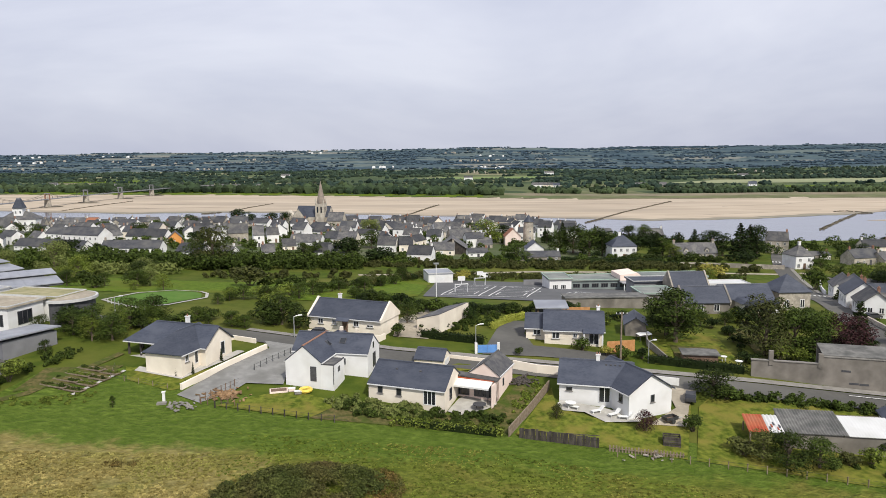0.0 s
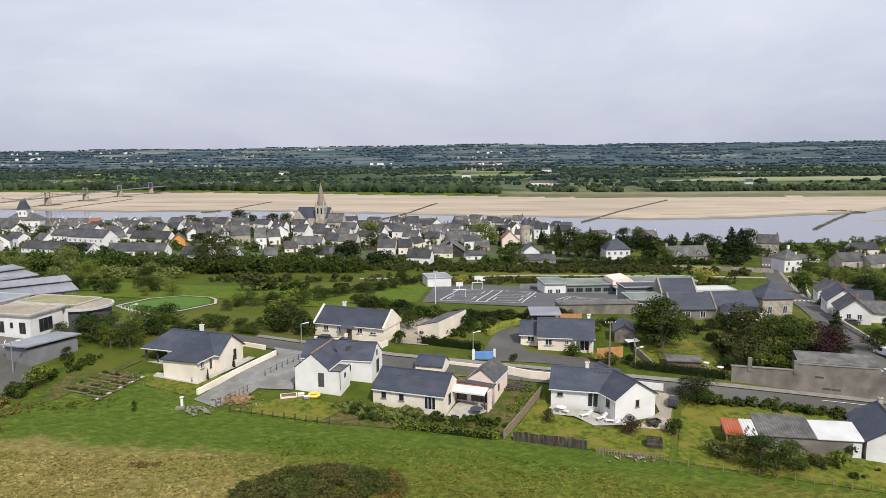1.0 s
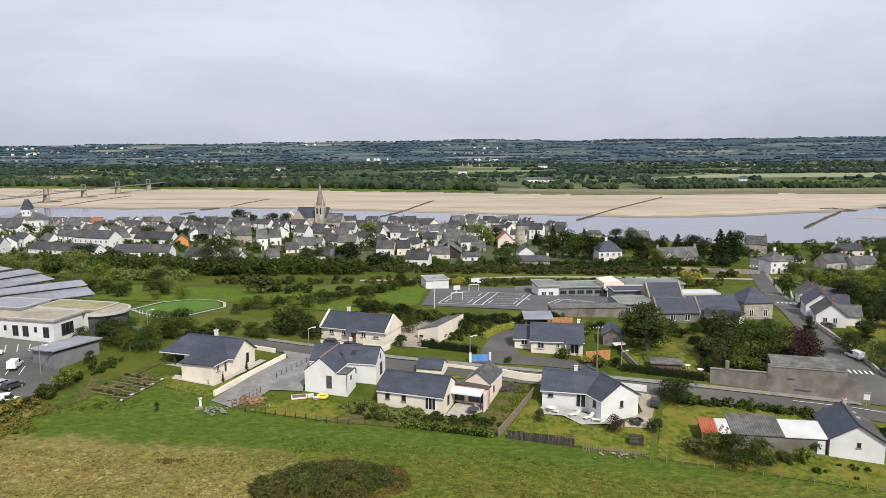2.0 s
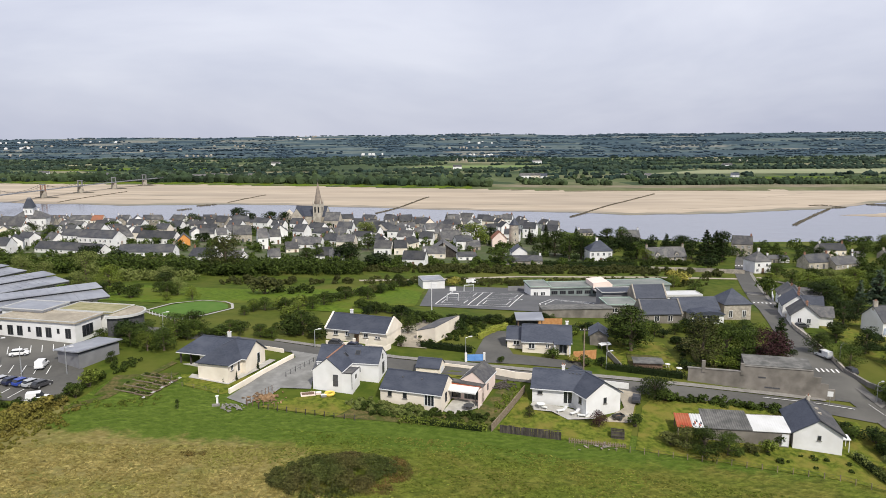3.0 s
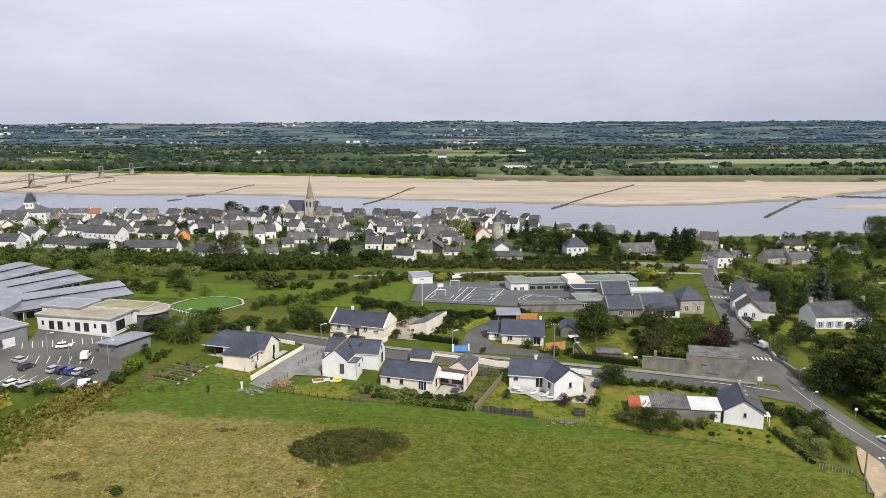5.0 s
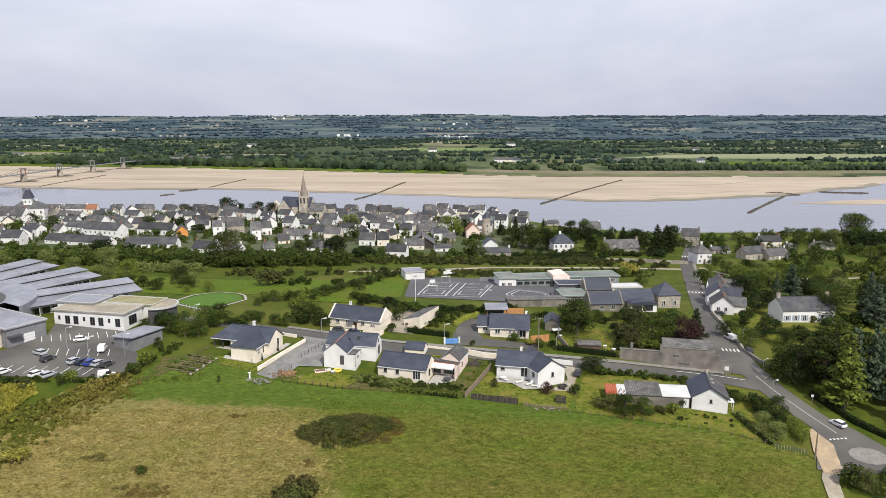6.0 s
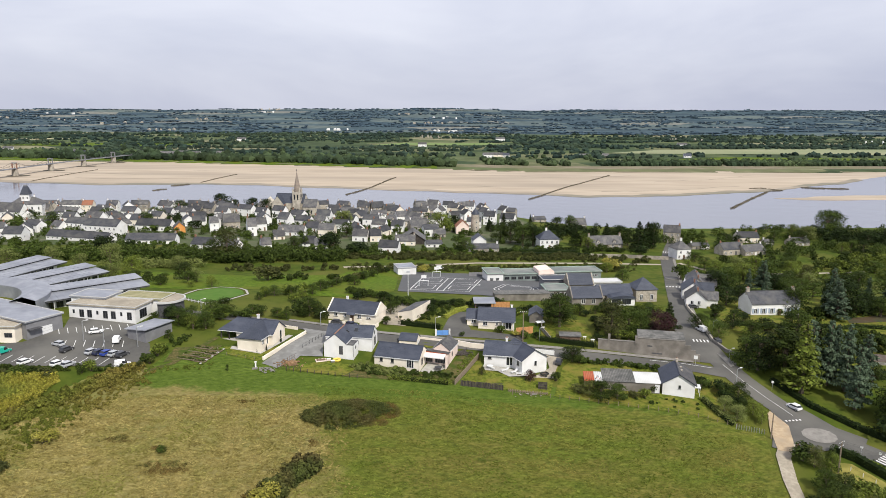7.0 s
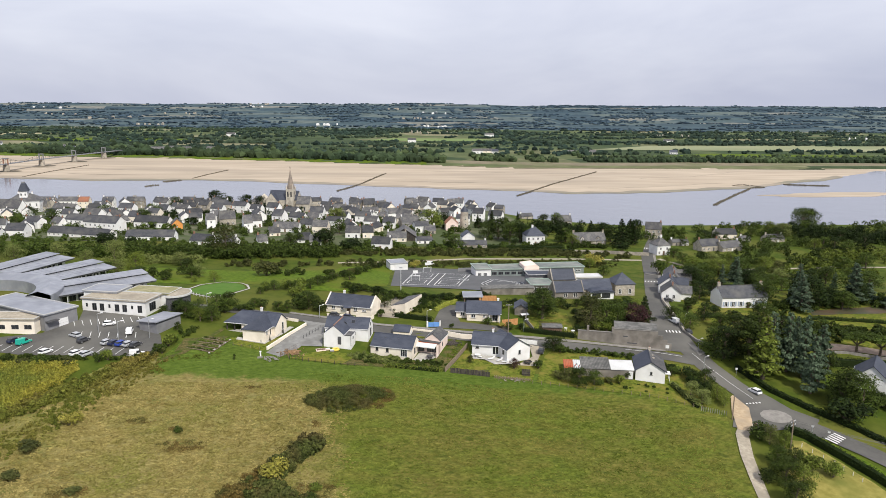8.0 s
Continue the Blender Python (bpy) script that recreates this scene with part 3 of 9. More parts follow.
def wing(parent, L, W, he, hr, wall, roof, m=None, over=0.3, hip0=False, hip1=False, eave=0.35, base=-1.6, gutter=True, thick=0.16, parapet=False, wall_x0=None, ridge=None):
    """Walls and a pitched roof: length L on x, width W on y, eaves at he, ridge at hr, standing at m within the parent."""
    m = m or Matrix()
    bm = bmesh.new()
    x0, x1, y0, y1 = -L / 2, L / 2, -W / 2, W / 2
    hx0, hx1 = (W / 2 if hip0 else 0), (W / 2 if hip1 else 0)
    if parapet:
        over = 0.0
    a0 = x0 if wall_x0 is None else wall_x0
    lo = [bm.verts.new(m @ Vector((x, y, base))) for x, y in ((a0, y0), (x1, y0), (x1, y1), (a0, y1))]
    up = [bm.verts.new(m @ Vector((x, y, he))) for x, y in ((a0, y0), (x1, y0), (x1, y1), (a0, y1))]
    r0, r1 = (bm.verts.new(m @ Vector((x, 0, hr - 0.03))) for x in (max(a0, x0 + hx0), x1 - hx1))
    for f in ((lo[0], lo[1], up[1], up[0]), (lo[2], lo[3], up[3], up[2])):
        bm.faces.new(f)
    bm.faces.new((lo[1], lo[2], up[2], up[1]))
    bm.faces.new((lo[3], lo[0], up[0], up[3]))
    bm.faces.new((up[1], up[2], r1))
    bm.faces.new((up[3], up[0], r0))
    bm.faces.new((up[0], up[1], r1, r0))
    bm.faces.new((up[2], up[3], r0, r1))
    bm.faces.new(lo[::-1])
    w = part("wall", bm, wall, parent)
    s = (hr - he) / (W / 2)
    ze, ye = he - s * eave, W / 2 + eave
    ex0, ex1 = (eave if hip0 else over), (eave if hip1 else over)
    bm = bmesh.new()

    def ring(dz):
        pts = [(x0 - ex0, -ye, ze), (x1 + ex1, -ye, ze), (x1 + ex1, ye, ze), (x0 - ex0, ye, ze), (x0 + hx0 - (0 if hip0 else over), 0, hr), (x1 - hx1 + (0 if hip1 else over), 0, hr)]
        return [bm.verts.new(m @ Vector((a, b, c + dz))) for a, b, c in pts]

    t, u = ring(thick), ring(0.02)
    top = [(0, 1, 5, 4), (2, 3, 4, 5), (1, 2, 5), (3, 0, 4)]
    if not hip1:
        top.remove((1, 2, 5))
    if not hip0:
        top.remove((3, 0, 4))
    for f in top:
        bm.faces.new([t[i] for i in f])
        bm.faces.new([u[i] for i in f][::-1])
    edge = [(0, 1)] + ([(1, 2)] if hip1 else [(1, 5), (5, 2)]) + [(2, 3)] + ([(3, 0)] if hip0 else [(3, 4), (4, 0)])
    for a, b in edge:
        bm.faces.new((t[a], u[a], u[b], t[b]))
    ro = part("roof", bm, roof, parent)
    bm = bmesh.new()
    a, b = x0 + hx0 - 0.02, x1 - hx1 + 0.02
    prism(bm, [(-0.16, hr + thick - 0.05), (0.16, hr + thick - 0.05), (0.07, hr + thick + 0.07), (-0.07, hr + thick + 0.07)], a, b, m @ Matrix.Rotation(radians(-90), 4, "Z"))
    part("ridge_cap", bm, ridge or roof, ro)
    if gutter:
        for sy in (-1, 1):
            bm = bmesh.new()
            c = sy * (ye + 0.05)
            box(bm, x0 - ex0, c - 0.06, ze - 0.04, x1 + ex1, c + 0.06, ze + 0.08, m)
            part("gutter", bm, frame_m if wall is not stone_m else metal_m, ro)
    if parapet:
        for x in (x0, x1):
            bm = bmesh.new()
            prism(bm, [(-ye, ze - 0.2), (ye, ze - 0.2), (ye, ze + 0.3), (0, hr + 0.42), (-ye, ze + 0.3)], x - 0.17, x + 0.17, m @ Matrix.Rotation(radians(90), 4, "Z") @ Matrix.Scale(-1, 4, (1, 0, 0)))
            bmesh.ops.recalc_face_normals(bm, faces=bm.faces)
            part("parapet", bm, wall, ro)
    return w, ro


def chimney(parent, x, y, z0, z1, w=0.6, d=0.5, mat=None, pots=1):
    bm = bmesh.new()
    rings = [[bm.verts.new((x + sx * (w / 2 + e), y + sy * (d / 2 + e), z)) for sx, sy in ((-1, -1), (1, -1), (1, 1), (-1, 1))] for e, z in ((0, z0), (0, z1), (0.07, z1), (0.07, z1 + 0.12))]
    for a, b in zip(rings, rings[1:]):
        for i in range(4):
            j = (i + 1) % 4
            bm.faces.new((a[i], a[j], b[j], b[i]))
    bm.faces.new(rings[-1])
    c = part("chimney", bm, mat or white_m, parent)
    for k in range(pots):
        bm = bmesh.new()
        cx = x + (k - (pots - 1) / 2) * 0.32
        bmesh.ops.create_cone(bm, cap_ends=True, segments=8, radius1=0.12, radius2=0.09, depth=0.32, matrix=Matrix.Translation((cx, y, z1 + 0.27)))
        part("chimney_pot", bm, brick_m, c)
    return c


def skylight(parent, L, W, he, hr, x, v, side=-1, w=0.78, h=1.0, m=None):
    """A roof window at x along the ridge and v (0 eaves, 1 ridge) up the slope."""
    m = m or Matrix()
    a = math.atan2(hr - he, W / 2)
    y, z = side * (W / 2) * (1 - v), he + (hr - he) * v + 0.16
    t = m @ Matrix.Translation((x, y, z)) @ Matrix.Rotation(-side * a, 4, "X")
    bm = bmesh.new()
    box(bm, -w / 2, -h / 2, 0, w / 2, h / 2, 0.08, t)
    ob = part("roof_window", bm, darkframe_m, parent)
    bm = bmesh.new()
    box(bm, -w / 2 + 0.08, -h / 2 + 0.08, 0.07, w / 2 - 0.08, h / 2 - 0.08, 0.095, t)
    part("pane", bm, glass_m, ob)


# ---- plants ----


def leaf_mesh(name, lobes, n, size, mat, flat=0.3, seed=1, skew=0.35, ruffle=0.55):
    """Many small leaf sprays on and inside a set of lobes (x, y, z, rx, ry, rz)."""
    r = np.random.default_rng(seed)
    lobes = np.array(lobes, float)
    vol = (lobes[:, 3] * lobes[:, 4] * lobes[:, 5]) ** (2 / 3)
    k = r.choice(len(lobes), n, p=vol / vol.sum())
    d = r.normal(size=(n, 3))
    d /= np.linalg.norm(d, axis=1, keepdims=True)
    d[:, 2] = np.where(d[:, 2] < -0.55, -d[:, 2], d[:, 2])
    rad = r.uniform(0.62, 1.08, (n, 1))
    c = lobes[k, :3] + d * lobes[k, 3:] * rad
    nrm = d + r.normal(size=(n, 3)) * ruffle
    nrm[:, 2] += flat
    nrm /= np.linalg.norm(nrm, axis=1, keepdims=True)
    a = np.cross(nrm, r.normal(size=(n, 3)))
    a /= np.linalg.norm(a, axis=1, keepdims=True)
    b = np.cross(nrm, a)
    s = size * r.uniform(0.6, 1.4, (n, 1))
    q = np.stack([c - a * s - b * s * skew, c + a * s - b * s * skew * r.uniform(0.2, 1.2, (n, 1)), c + b * s * (1.2 - skew) + a * s * r.uniform(-0.5, 0.5, (n, 1))], 1).reshape(-1, 3)
    me = bpy.data.meshes.new(name)
    me.from_pydata(q.tolist(), [], np.arange(3 * n).reshape(-1, 3).tolist())
    me.materials.append(mat)
    return me


def limb(bm, a, b, r0, r1, n=6):
    a, b = Vector(a), Vector(b)
    t = (b - a).to_track_quat("Z", "Y").to_matrix()
    lo = [bm.verts.new(a + t @ Vector((r0 * math.cos(6.283 * i / n), r0 * math.sin(6.283 * i / n), 0))) for i in range(n)]
    hi = [bm.verts.new(b + t @ Vector((r1 * math.cos(6.283 * i / n), r1 * math.sin(6.283 * i / n), 0))) for i in range(n)]
    for i in range(n):
        j = (i + 1) % n
        bm.faces.new((lo[i], lo[j], hi[j], hi[i]))
    bm.faces.new(hi)


def tube(bm, pts, r, n=4):
    """One connected round bar along a line of points."""
    last = None
    for i, p in enumerate(pts):
        d = (Vector(pts[min(i + 1, len(pts) - 1)]) - Vector(pts[max(i - 1, 0)])).to_track_quat("Z", "Y").to_matrix()
        ring = [bm.verts.new(Vector(p) + d @ Vector((r * math.cos(6.283 * k / n), r * math.sin(6.283 * k / n), 0))) for k in range(n)]
        if last:
            for k in range(n):
                bm.faces.new((last[k], last[(k + 1) % n], ring[(k + 1) % n], ring[k]))
        last = ring


def tree_proto(name, label, kind, mat, seed, n=1300):
    """A tree 1 m high and about as wide as its kind; kinds: round, tall, cone, cedar, shrub."""
    r = random.Random(seed)
    ob = new(name)
    tagged(ob, label, "tree" if kind != "shrub" else "shrub")
    bm = bmesh.new()
    lobes = []
    if kind in ("round", "tall"):
        wide = 0.31 if kind == "round" else 0.17
        limb(bm, (0, 0, -0.05), (0, 0, 0.35), 0.035, 0.024)
        limb(bm, (0, 0, 0.35), (0.02, 0.01, 0.75), 0.024, 0.008)
        lobes.append((0, 0, 0.62, wide * 0.72, wide * 0.72, 0.3))
        for i in range(14):
            a, z = i * 2.4 + r.uniform(-0.4, 0.4), (0.17 + 0.05 * i if i < 4 else r.uniform(0.24, 0.86))
            q = wide * (0.98 if z < 0.65 else 0.6) * r.uniform(0.55, 0.95)
            x, y = q * math.cos(a), q * math.sin(a)
            s = r.uniform(0.45, 0.75) * wide
            lobes.append((x, y, z, s, s, s * r.uniform(0.7, 1.0)))
            limb(bm, (0, 0, max(0.2, z - 0.25)), (x * 0.8, y * 0.8, z), 0.014, 0.005, 5)
        size = 0.0205
    elif kind == "umbrella":
        limb(bm, (0, 0, -0.05), (0.02, 0, 0.45), 0.045, 0.034)
        for i in range(8):
            a, q = i * 0.785 + r.uniform(-0.3, 0.3), r.uniform(0.22, 0.46)
            x, y, z = q * math.cos(a), q * math.sin(a), r.uniform(0.74, 0.86)
            limb(bm, (0.02, 0, 0.43), (x * 0.6, y * 0.6, z - 0.14), 0.024, 0.012, 5)
            limb(bm, (x * 0.6, y * 0.6, z - 0.14), (x, y, z), 0.012, 0.005, 5)
            s = r.uniform(0.17, 0.25)
            lobes.append((x, y, z, s, s, 0.085))
        lobes.append((0, 0, 0.88, 0.28, 0.28, 0.10))
        size = 0.03
    elif kind == "shrub":
        for i in range(7):
            a, q = i * 2.4, r.uniform(0.08, 0.3)
            x, y, z = q * math.cos(a), q * math.sin(a), r.uniform(0.3, 0.62)
            s = r.uniform(0.2, 0.32)
            lobes.append((x, y, z, s, s, s))
            limb(bm, (0.02 * i, 0, -0.05), (x, y, z), 0.02, 0.006, 5)
        size = 0.052
    elif kind == "cone":
        limb(bm, (0, 0, -0.05), (0, 0, 0.95), 0.03, 0.006)
        for i in range(30):
            z = 0.1 + 0.86 * (i / 30) ** 0.9
            q = 0.21 * (1.0 - z) + 0.02
            a = i * 2.4
            lobes.append((q * 0.62 * math.cos(a), q * 0.62 * math.sin(a), z, q * 0.62, q * 0.62, 0.05))
            limb(bm, (0, 0, z), (q * math.cos(a), q * math.sin(a), z - 0.03), 0.008, 0.003, 4)
        size = 0.024
    else:
        limb(bm, (0, 0, -0.05), (0, 0, 0.92), 0.04, 0.01)
        for i in range(34):
            z = 0.12 + 0.84 * (i / 34)
            q = (0.25 * (1.05 - z) + 0.04) * r.uniform(0.55, 1.15)
            a = i * 2.4 + r.uniform(-0.5, 0.5)
            lobes.append((q * 0.6 * math.cos(a), q * 0.6 * math.sin(a), z, q * 0.55, q * 0.55, 0.035))
            limb(bm, (0, 0, z - 0.02), (q * math.cos(a), q * math.sin(a), z + 0.01), 0.011, 0.003, 4)
        size = 0.023
    part("trunk", bm, bark_m, ob)
    crown = new("crown", leaf_mesh("crown", lobes, n, size, mat, seed=seed, flat=0.8 if kind == "cedar" else 0.3))
    crown.parent = ob
    return ob


PROTO = {}
for key, label, kind, mat, count in (
    ("oak", "broad green broadleaf tree in full leaf", "round", leaf_m, 3),
    ("lime", "light green broadleaf tree in full leaf", "round", lightleaf_m, 2),
    ("willow", "pale yellow-green broadleaf tree in full leaf", "round", paleleaf_m, 2),
    ("dark", "dark dense broadleaf tree in full leaf", "round", darkleaf_m, 2),
    ("olive", "olive green broadleaf tree turning brown", "round", oliveleaf_m, 2),
    ("plum", "small round purple-leaved plum tree", "round", purpleleaf_m, 1),
    ("poplar", "slim upright green broadleaf tree", "tall", leaf_m, 1),
    ("pine", "tall dark green narrow conifer", "cone", darkleaf_m, 2),
    ("umbrella", "flat-topped umbrella pine on a bare forked trunk", "umbrella", leaf_m, 2),
    ("conical", "tall light green conical tree", "cone", lightleaf_m, 1),
    ("spruce", "green conifer with drooping branches", "cone", leaf_m, 1),
    ("cedar", "large blue-green cedar with layered branches", "cedar", blueleaf_m, 3),
    ("shrub", "rounded mid-green garden shrub", "shrub", leaf_m, 3),
    ("bush", "dense dark green leafy bush", "shrub", darkleaf_m, 2),
    ("paleshrub", "pale green loose leafy shrub", "shrub", lightleaf_m, 2),
    ("oliveshrub", "brownish green wild scrub bush", "shrub", oliveleaf_m, 2),
    ("broom", "bright yellow autumn-leaved garden shrub", "shrub", yellowleaf_m, 1),
):
    big = kind in ("round", "tall", "cedar", "cone", "umbrella")
    PROTO[key] = [tree_proto("shrub" if kind == "shrub" else "tree", label, kind, mat, 11 * i + len(key) + 100 * len(PROTO), 2900 if kind == "cedar" else 1700 if kind == "cone" else 2900 if big else 760) for i in range(count)]

planted = random.Random(5)
used_proto = set()


def plant(x, y, h, key, wide=1.0, label="", dz=0.0):
    options = PROTO[key]
    src = options[planted.randrange(len(options))]
    m = pose(x, y, ground_z(x, y) + dz, 0, 0, planted.uniform(0, 360))
    s = Vector((h * wide, h * wide * planted.uniform(0.9, 1.1), h))
    if src.name not in used_proto:
        used_proto.add(src.name)
        ob = src
        ob.matrix_basis = m @ Matrix.Diagonal((*s, 1))
    else:
        ob = copy_thing(src, m)
        ob.scale = s
    if label:
        ob["label"] = label
    return ob


def hedge(line, h, w, mat, label, n=28, size=0.2, seed=3, name="hedge"):
    """A clipped or wild hedge along a line: a leafy mass of many sprays over a dark core."""
    lobes = []
    r = random.Random(seed)
    core = bmesh.new()
    last = None
    for (x0, y0), (x1, y1) in zip(line, line[1:]):
        d = math.hypot(x1 - x0, y1 - y0)
        ux, uy = (x1 - x0) / d, (y1 - y0) / d
        k = max(1, int(d / (w * 0.55)))
        for i in range(k + 1):
            t = i / k
            x, y = x0 + (x1 - x0) * t, y0 + (y1 - y0) * t
            hh = h * r.uniform(0.85, 1.12)
            z = ground_z(x, y)
            lobes.append((x + r.uniform(-0.1, 0.1) * w, y + r.uniform(-0.1, 0.1) * w, z + hh * 0.5, w * 0.55, w * 0.55, hh * 0.52))
            ring = [core.verts.new((x + uy * s * w * 0.32, y - ux * s * w * 0.32, z + q)) for s, q in ((-1, -0.4), (1, -0.4), (1, h * 0.74), (-1, h * 0.74))]
            if last:
                for c in range(4):
                    e = (c + 1) % 4
                    core.faces.new((last[c], ring[c], ring[e], last[e]))
            else:
                core.faces.new(ring)
            last = ring
    core.faces.new(last[::-1])
    ob = new(name)
    tagged(ob, label, "hedge")
    part("core", core, darkleaf_m if mat is not limehedge_m else mat, ob, "dense inner twigs")
    lf = new("foliage", leaf_mesh("foliage", lobes, n * len(lobes), size, mat, seed=seed))
    lf.parent = ob
    return ob


# ---- fields, roads and yards ----
patch("field", [(-140, 30), (60.6, 30), (63.4, 44), (66.8, 56.4), (69, 63.6), (68, 66), (58, 74), (30, 81), (9, 86), (-15, 89), (-32, 92), (-37, 96), (-44, 99), (-57, 97), (-60, 88), (-74, 74), (-120, 62)], meadow_m, 0.06, "open meadow, straw-dry to the west, green beyond", "field")
ROAD = [(-95, 131), (-60, 122.5), (-34, 114), (-9, 105.2), (8, 101.8), (24, 98.8), (44, 95.2), (66, 90.5), (72, 88)]
ribbon("road", ROAD, 4.6, asphalt_m, 0.13, "grey asphalt village road with pale edges", "road")
ribbon("pavement", [(x + 0.8, y + 3.1) for x, y in ROAD[2:-1]], 1.3, pave_m, 0.16, "pale pavement along the village road", "pavement")
STREET = [(141, 294), (134, 279.5), (126, 261), (117.4, 241), (110.1, 219.4), (104, 201), (94.8, 176.4), (84.9, 149), (79.2, 132), (75.9, 119), (74.1, 108), (73.4, 96), (74.4, 85.3), (76.3, 76.9), (78.6, 69.2), (81.3, 63.6)]
ribbon("street", STREET, (5.0, 6.2), asphalt_m, 0.15, "grey asphalt street climbing from the river", "road")
ribbon("pavement", [(x + 3.6, y + 0.2) for x, y in STREET[2:11]], 1.2, pave_m, 0.22, "pale pavement beside the street", "pavement")
ribbon("lane", [(72, 60), (68.6, 55.4), (66, 48.2), (64.1, 40.9), (62.9, 35.8), (61, 26), (59, 16)], (2.8, 1.8), gravel_m, 0.2, "pale gravel lane along the meadow", "road")
patch("junction", [(74.9, 72), (71.4, 64.5), (68, 58.4), (72.8, 56.2), (80.6, 57.6), (84, 55), (89.3, 61.1), (85.1, 65.3), (83.0, 70.4), (80.5, 75)], asphalt_m, 0.19, "wide grey asphalt road junction", "road", step=3.0)
ribbon("crossroad", [(80, 62.4), (85, 58.6), (89.2, 53.8), (92.6, 49.4), (96.4, 43.6), (100, 36), (103, 24)], 5.2, asphalt_m, 0.21, "grey asphalt road leaving the roundabout", "road")
ribbon("verge", [(81.4, 57.4), (84.2, 54.8), (86.6, 50.6), (89.2, 45.8), (91.8, 40.0), (94.6, 31)], 2.0, lush_m, 0.16, "mown grass verge before the hedge", "verge")
patch("court", [(-4.5, 153.9), (-2.1, 207), (27.7, 205), (51.2, 192.7), (46, 152), (28.6, 147.5), (20, 149.3)], court_m, 0.12, "grey asphalt school playground", "playground")
patch("car_park", [(-104, 97), (-92.5, 100), (-87, 109), (-89, 117), (-71, 112.2), (-69, 104), (-63.5, 100), (-60.5, 92), (-64, 88.5), (-92, 88.5), (-108, 92)], asphalt_m, 0.14, "grey asphalt car park with white bays", "car park")

patch("yard", [(-35.6, 90.6), (-31.9, 88.5), (-28.6, 91.6), (-27.4, 94.4), (-22.2, 94.2), (-22.6, 100.6), (-22.4, 108.4), (-28.8, 110.6), (-27.2, 107.2), (-31.2, 100)], concrete_m, 0.17, "grey gravelled driveway beside the white house", "driveway")
patch("court_yard", [(-8.4, 114.6), (-2.5, 113.4), (-2.4, 119.5), (0.5, 131), (-3, 136), (-8, 128)], gravel_m, 0.12, "pale gravel courtyard beside a cream house", "yard")
patch("drive", [(6, 106.6), (14.8, 106), (27, 104), (27, 107.5), (14.5, 111), (13.8, 118), (16, 127), (11.5, 128), (9.2, 120), (7.5, 113)], asphalt_m, 0.11, "grey asphalt driveway curving to a bungalow", "driveway")
patch("garden", [(-44, 94.8), (-37, 91.8), (-35.5, 92.6), (-31, 100.5), (-36, 97.5), (-46, 99)], lawn_m, 0.13, "short green lawn before the cream bungalow", "lawn")
patch("vegetable_plot", [(-57, 98), (-46.5, 99.5), (-47.5, 94.5), (-57.5, 90.5)], soil_m, 0.13, "brown vegetable plot with planted rows", "garden")
patch("garden", [(-29.5, 87.8), (-17, 85), (-13.5, 89), (-21, 93)], lawn_m, 0.18, "mown lawn below the white house", "lawn")
patch("garden", [(-13, 90), (-17, 85.1), (7.5, 81.8), (13.8, 93.5), (11, 97), (6, 88), (1, 86.5)], soil_m, 0.13, "weedy vegetable garden below the long bungalow", "garden")
patch("garden", [(8.6, 82), (28, 77.2), (33.5, 92), (29, 86), (23, 84.5), (14.8, 89), (15, 95)], lawn_m, 0.14, "worn green lawn round the bungalow", "lawn")
patch("terrace", [(15, 90), (15.3, 88.2), (18.2, 87.8), (20.4, 85.3), (24.8, 85.6), (25.4, 86.6), (23.8, 87.6), (21, 89), (15.6, 91)], terrace_m, 0.24, "pale paved terrace before a white bungalow", "terrace")
patch("drive", [(30.6, 89.5), (25.8, 85), (30.4, 84.6), (32.5, 90), (35, 94.5), (31, 96)], gravel_m, 0.2, "pale gravel parking place beside the bungalow", "driveway")
patch("garden", [(29, 77), (56, 70.2), (66, 66), (66.5, 74), (68, 86), (47, 91.5), (36, 92.5), (33.8, 90)], lawn_m, 0.13, "long green garden lawn with worn patches", "lawn")
patch("garden", [(32, 103.8), (45, 101.5), (47, 120), (36, 124), (33, 112)], lawn_m, 0.11, "shaded garden lawn with loose furniture", "lawn")
ribbon("park_path", [(111, 96.5), (117, 96.4), (124, 94.4), (133, 90.5), (142, 86)], 4.0, M("pinkish_path", (0.36, 0.27, 0.20), (0.44, 0.34, 0.26), 1.2, 0.95), 0.16, "pinkish sandy path through the park", "path")
patch("earth_track", [(48.5, 103), (52, 102.6), (54.5, 112), (55, 124), (50.5, 125), (50.5, 113)], soil_m, 0.16, "bare brown earth track between gardens", "track", step=3, wobble=0.5)
patch("vegetable_plot", [(36, 105), (42, 104), (43, 111), (37, 112.5)], soil_m, 0.2, "dug vegetable plot in a walled garden", "garden", step=3, wobble=0.3)
patch("park", [(84, 92), (160, 92), (170, 150), (110, 160), (92, 150), (88, 128)], lawn_m, 0.1, "wide lawns between tall trees", "lawn")
patch("garden", [(76.5, 54), (80.8, 53.2), (82.8, 49.4), (85.2, 44), (87.2, 38.5), (91, 26), (70, 20), (70, 38), (73.5, 47)], M("yellowed_lawn", (0.19, 0.17, 0.035), (0.27, 0.235, 0.06), 0.7, 0.95, 0.5, 2, (0.14, 0.15, 0.028), 0.12), 0.15, "dry yellowed lawn behind a clipped hedge", "lawn", step=3, wobble=0.5)
patch("meadow", [(-62, 150), (-10, 165), (-14, 199), (-60, 190), (-130, 200), (-130, 160)], lush_m, 0.07, "flat green meadow behind the hedges", "field")
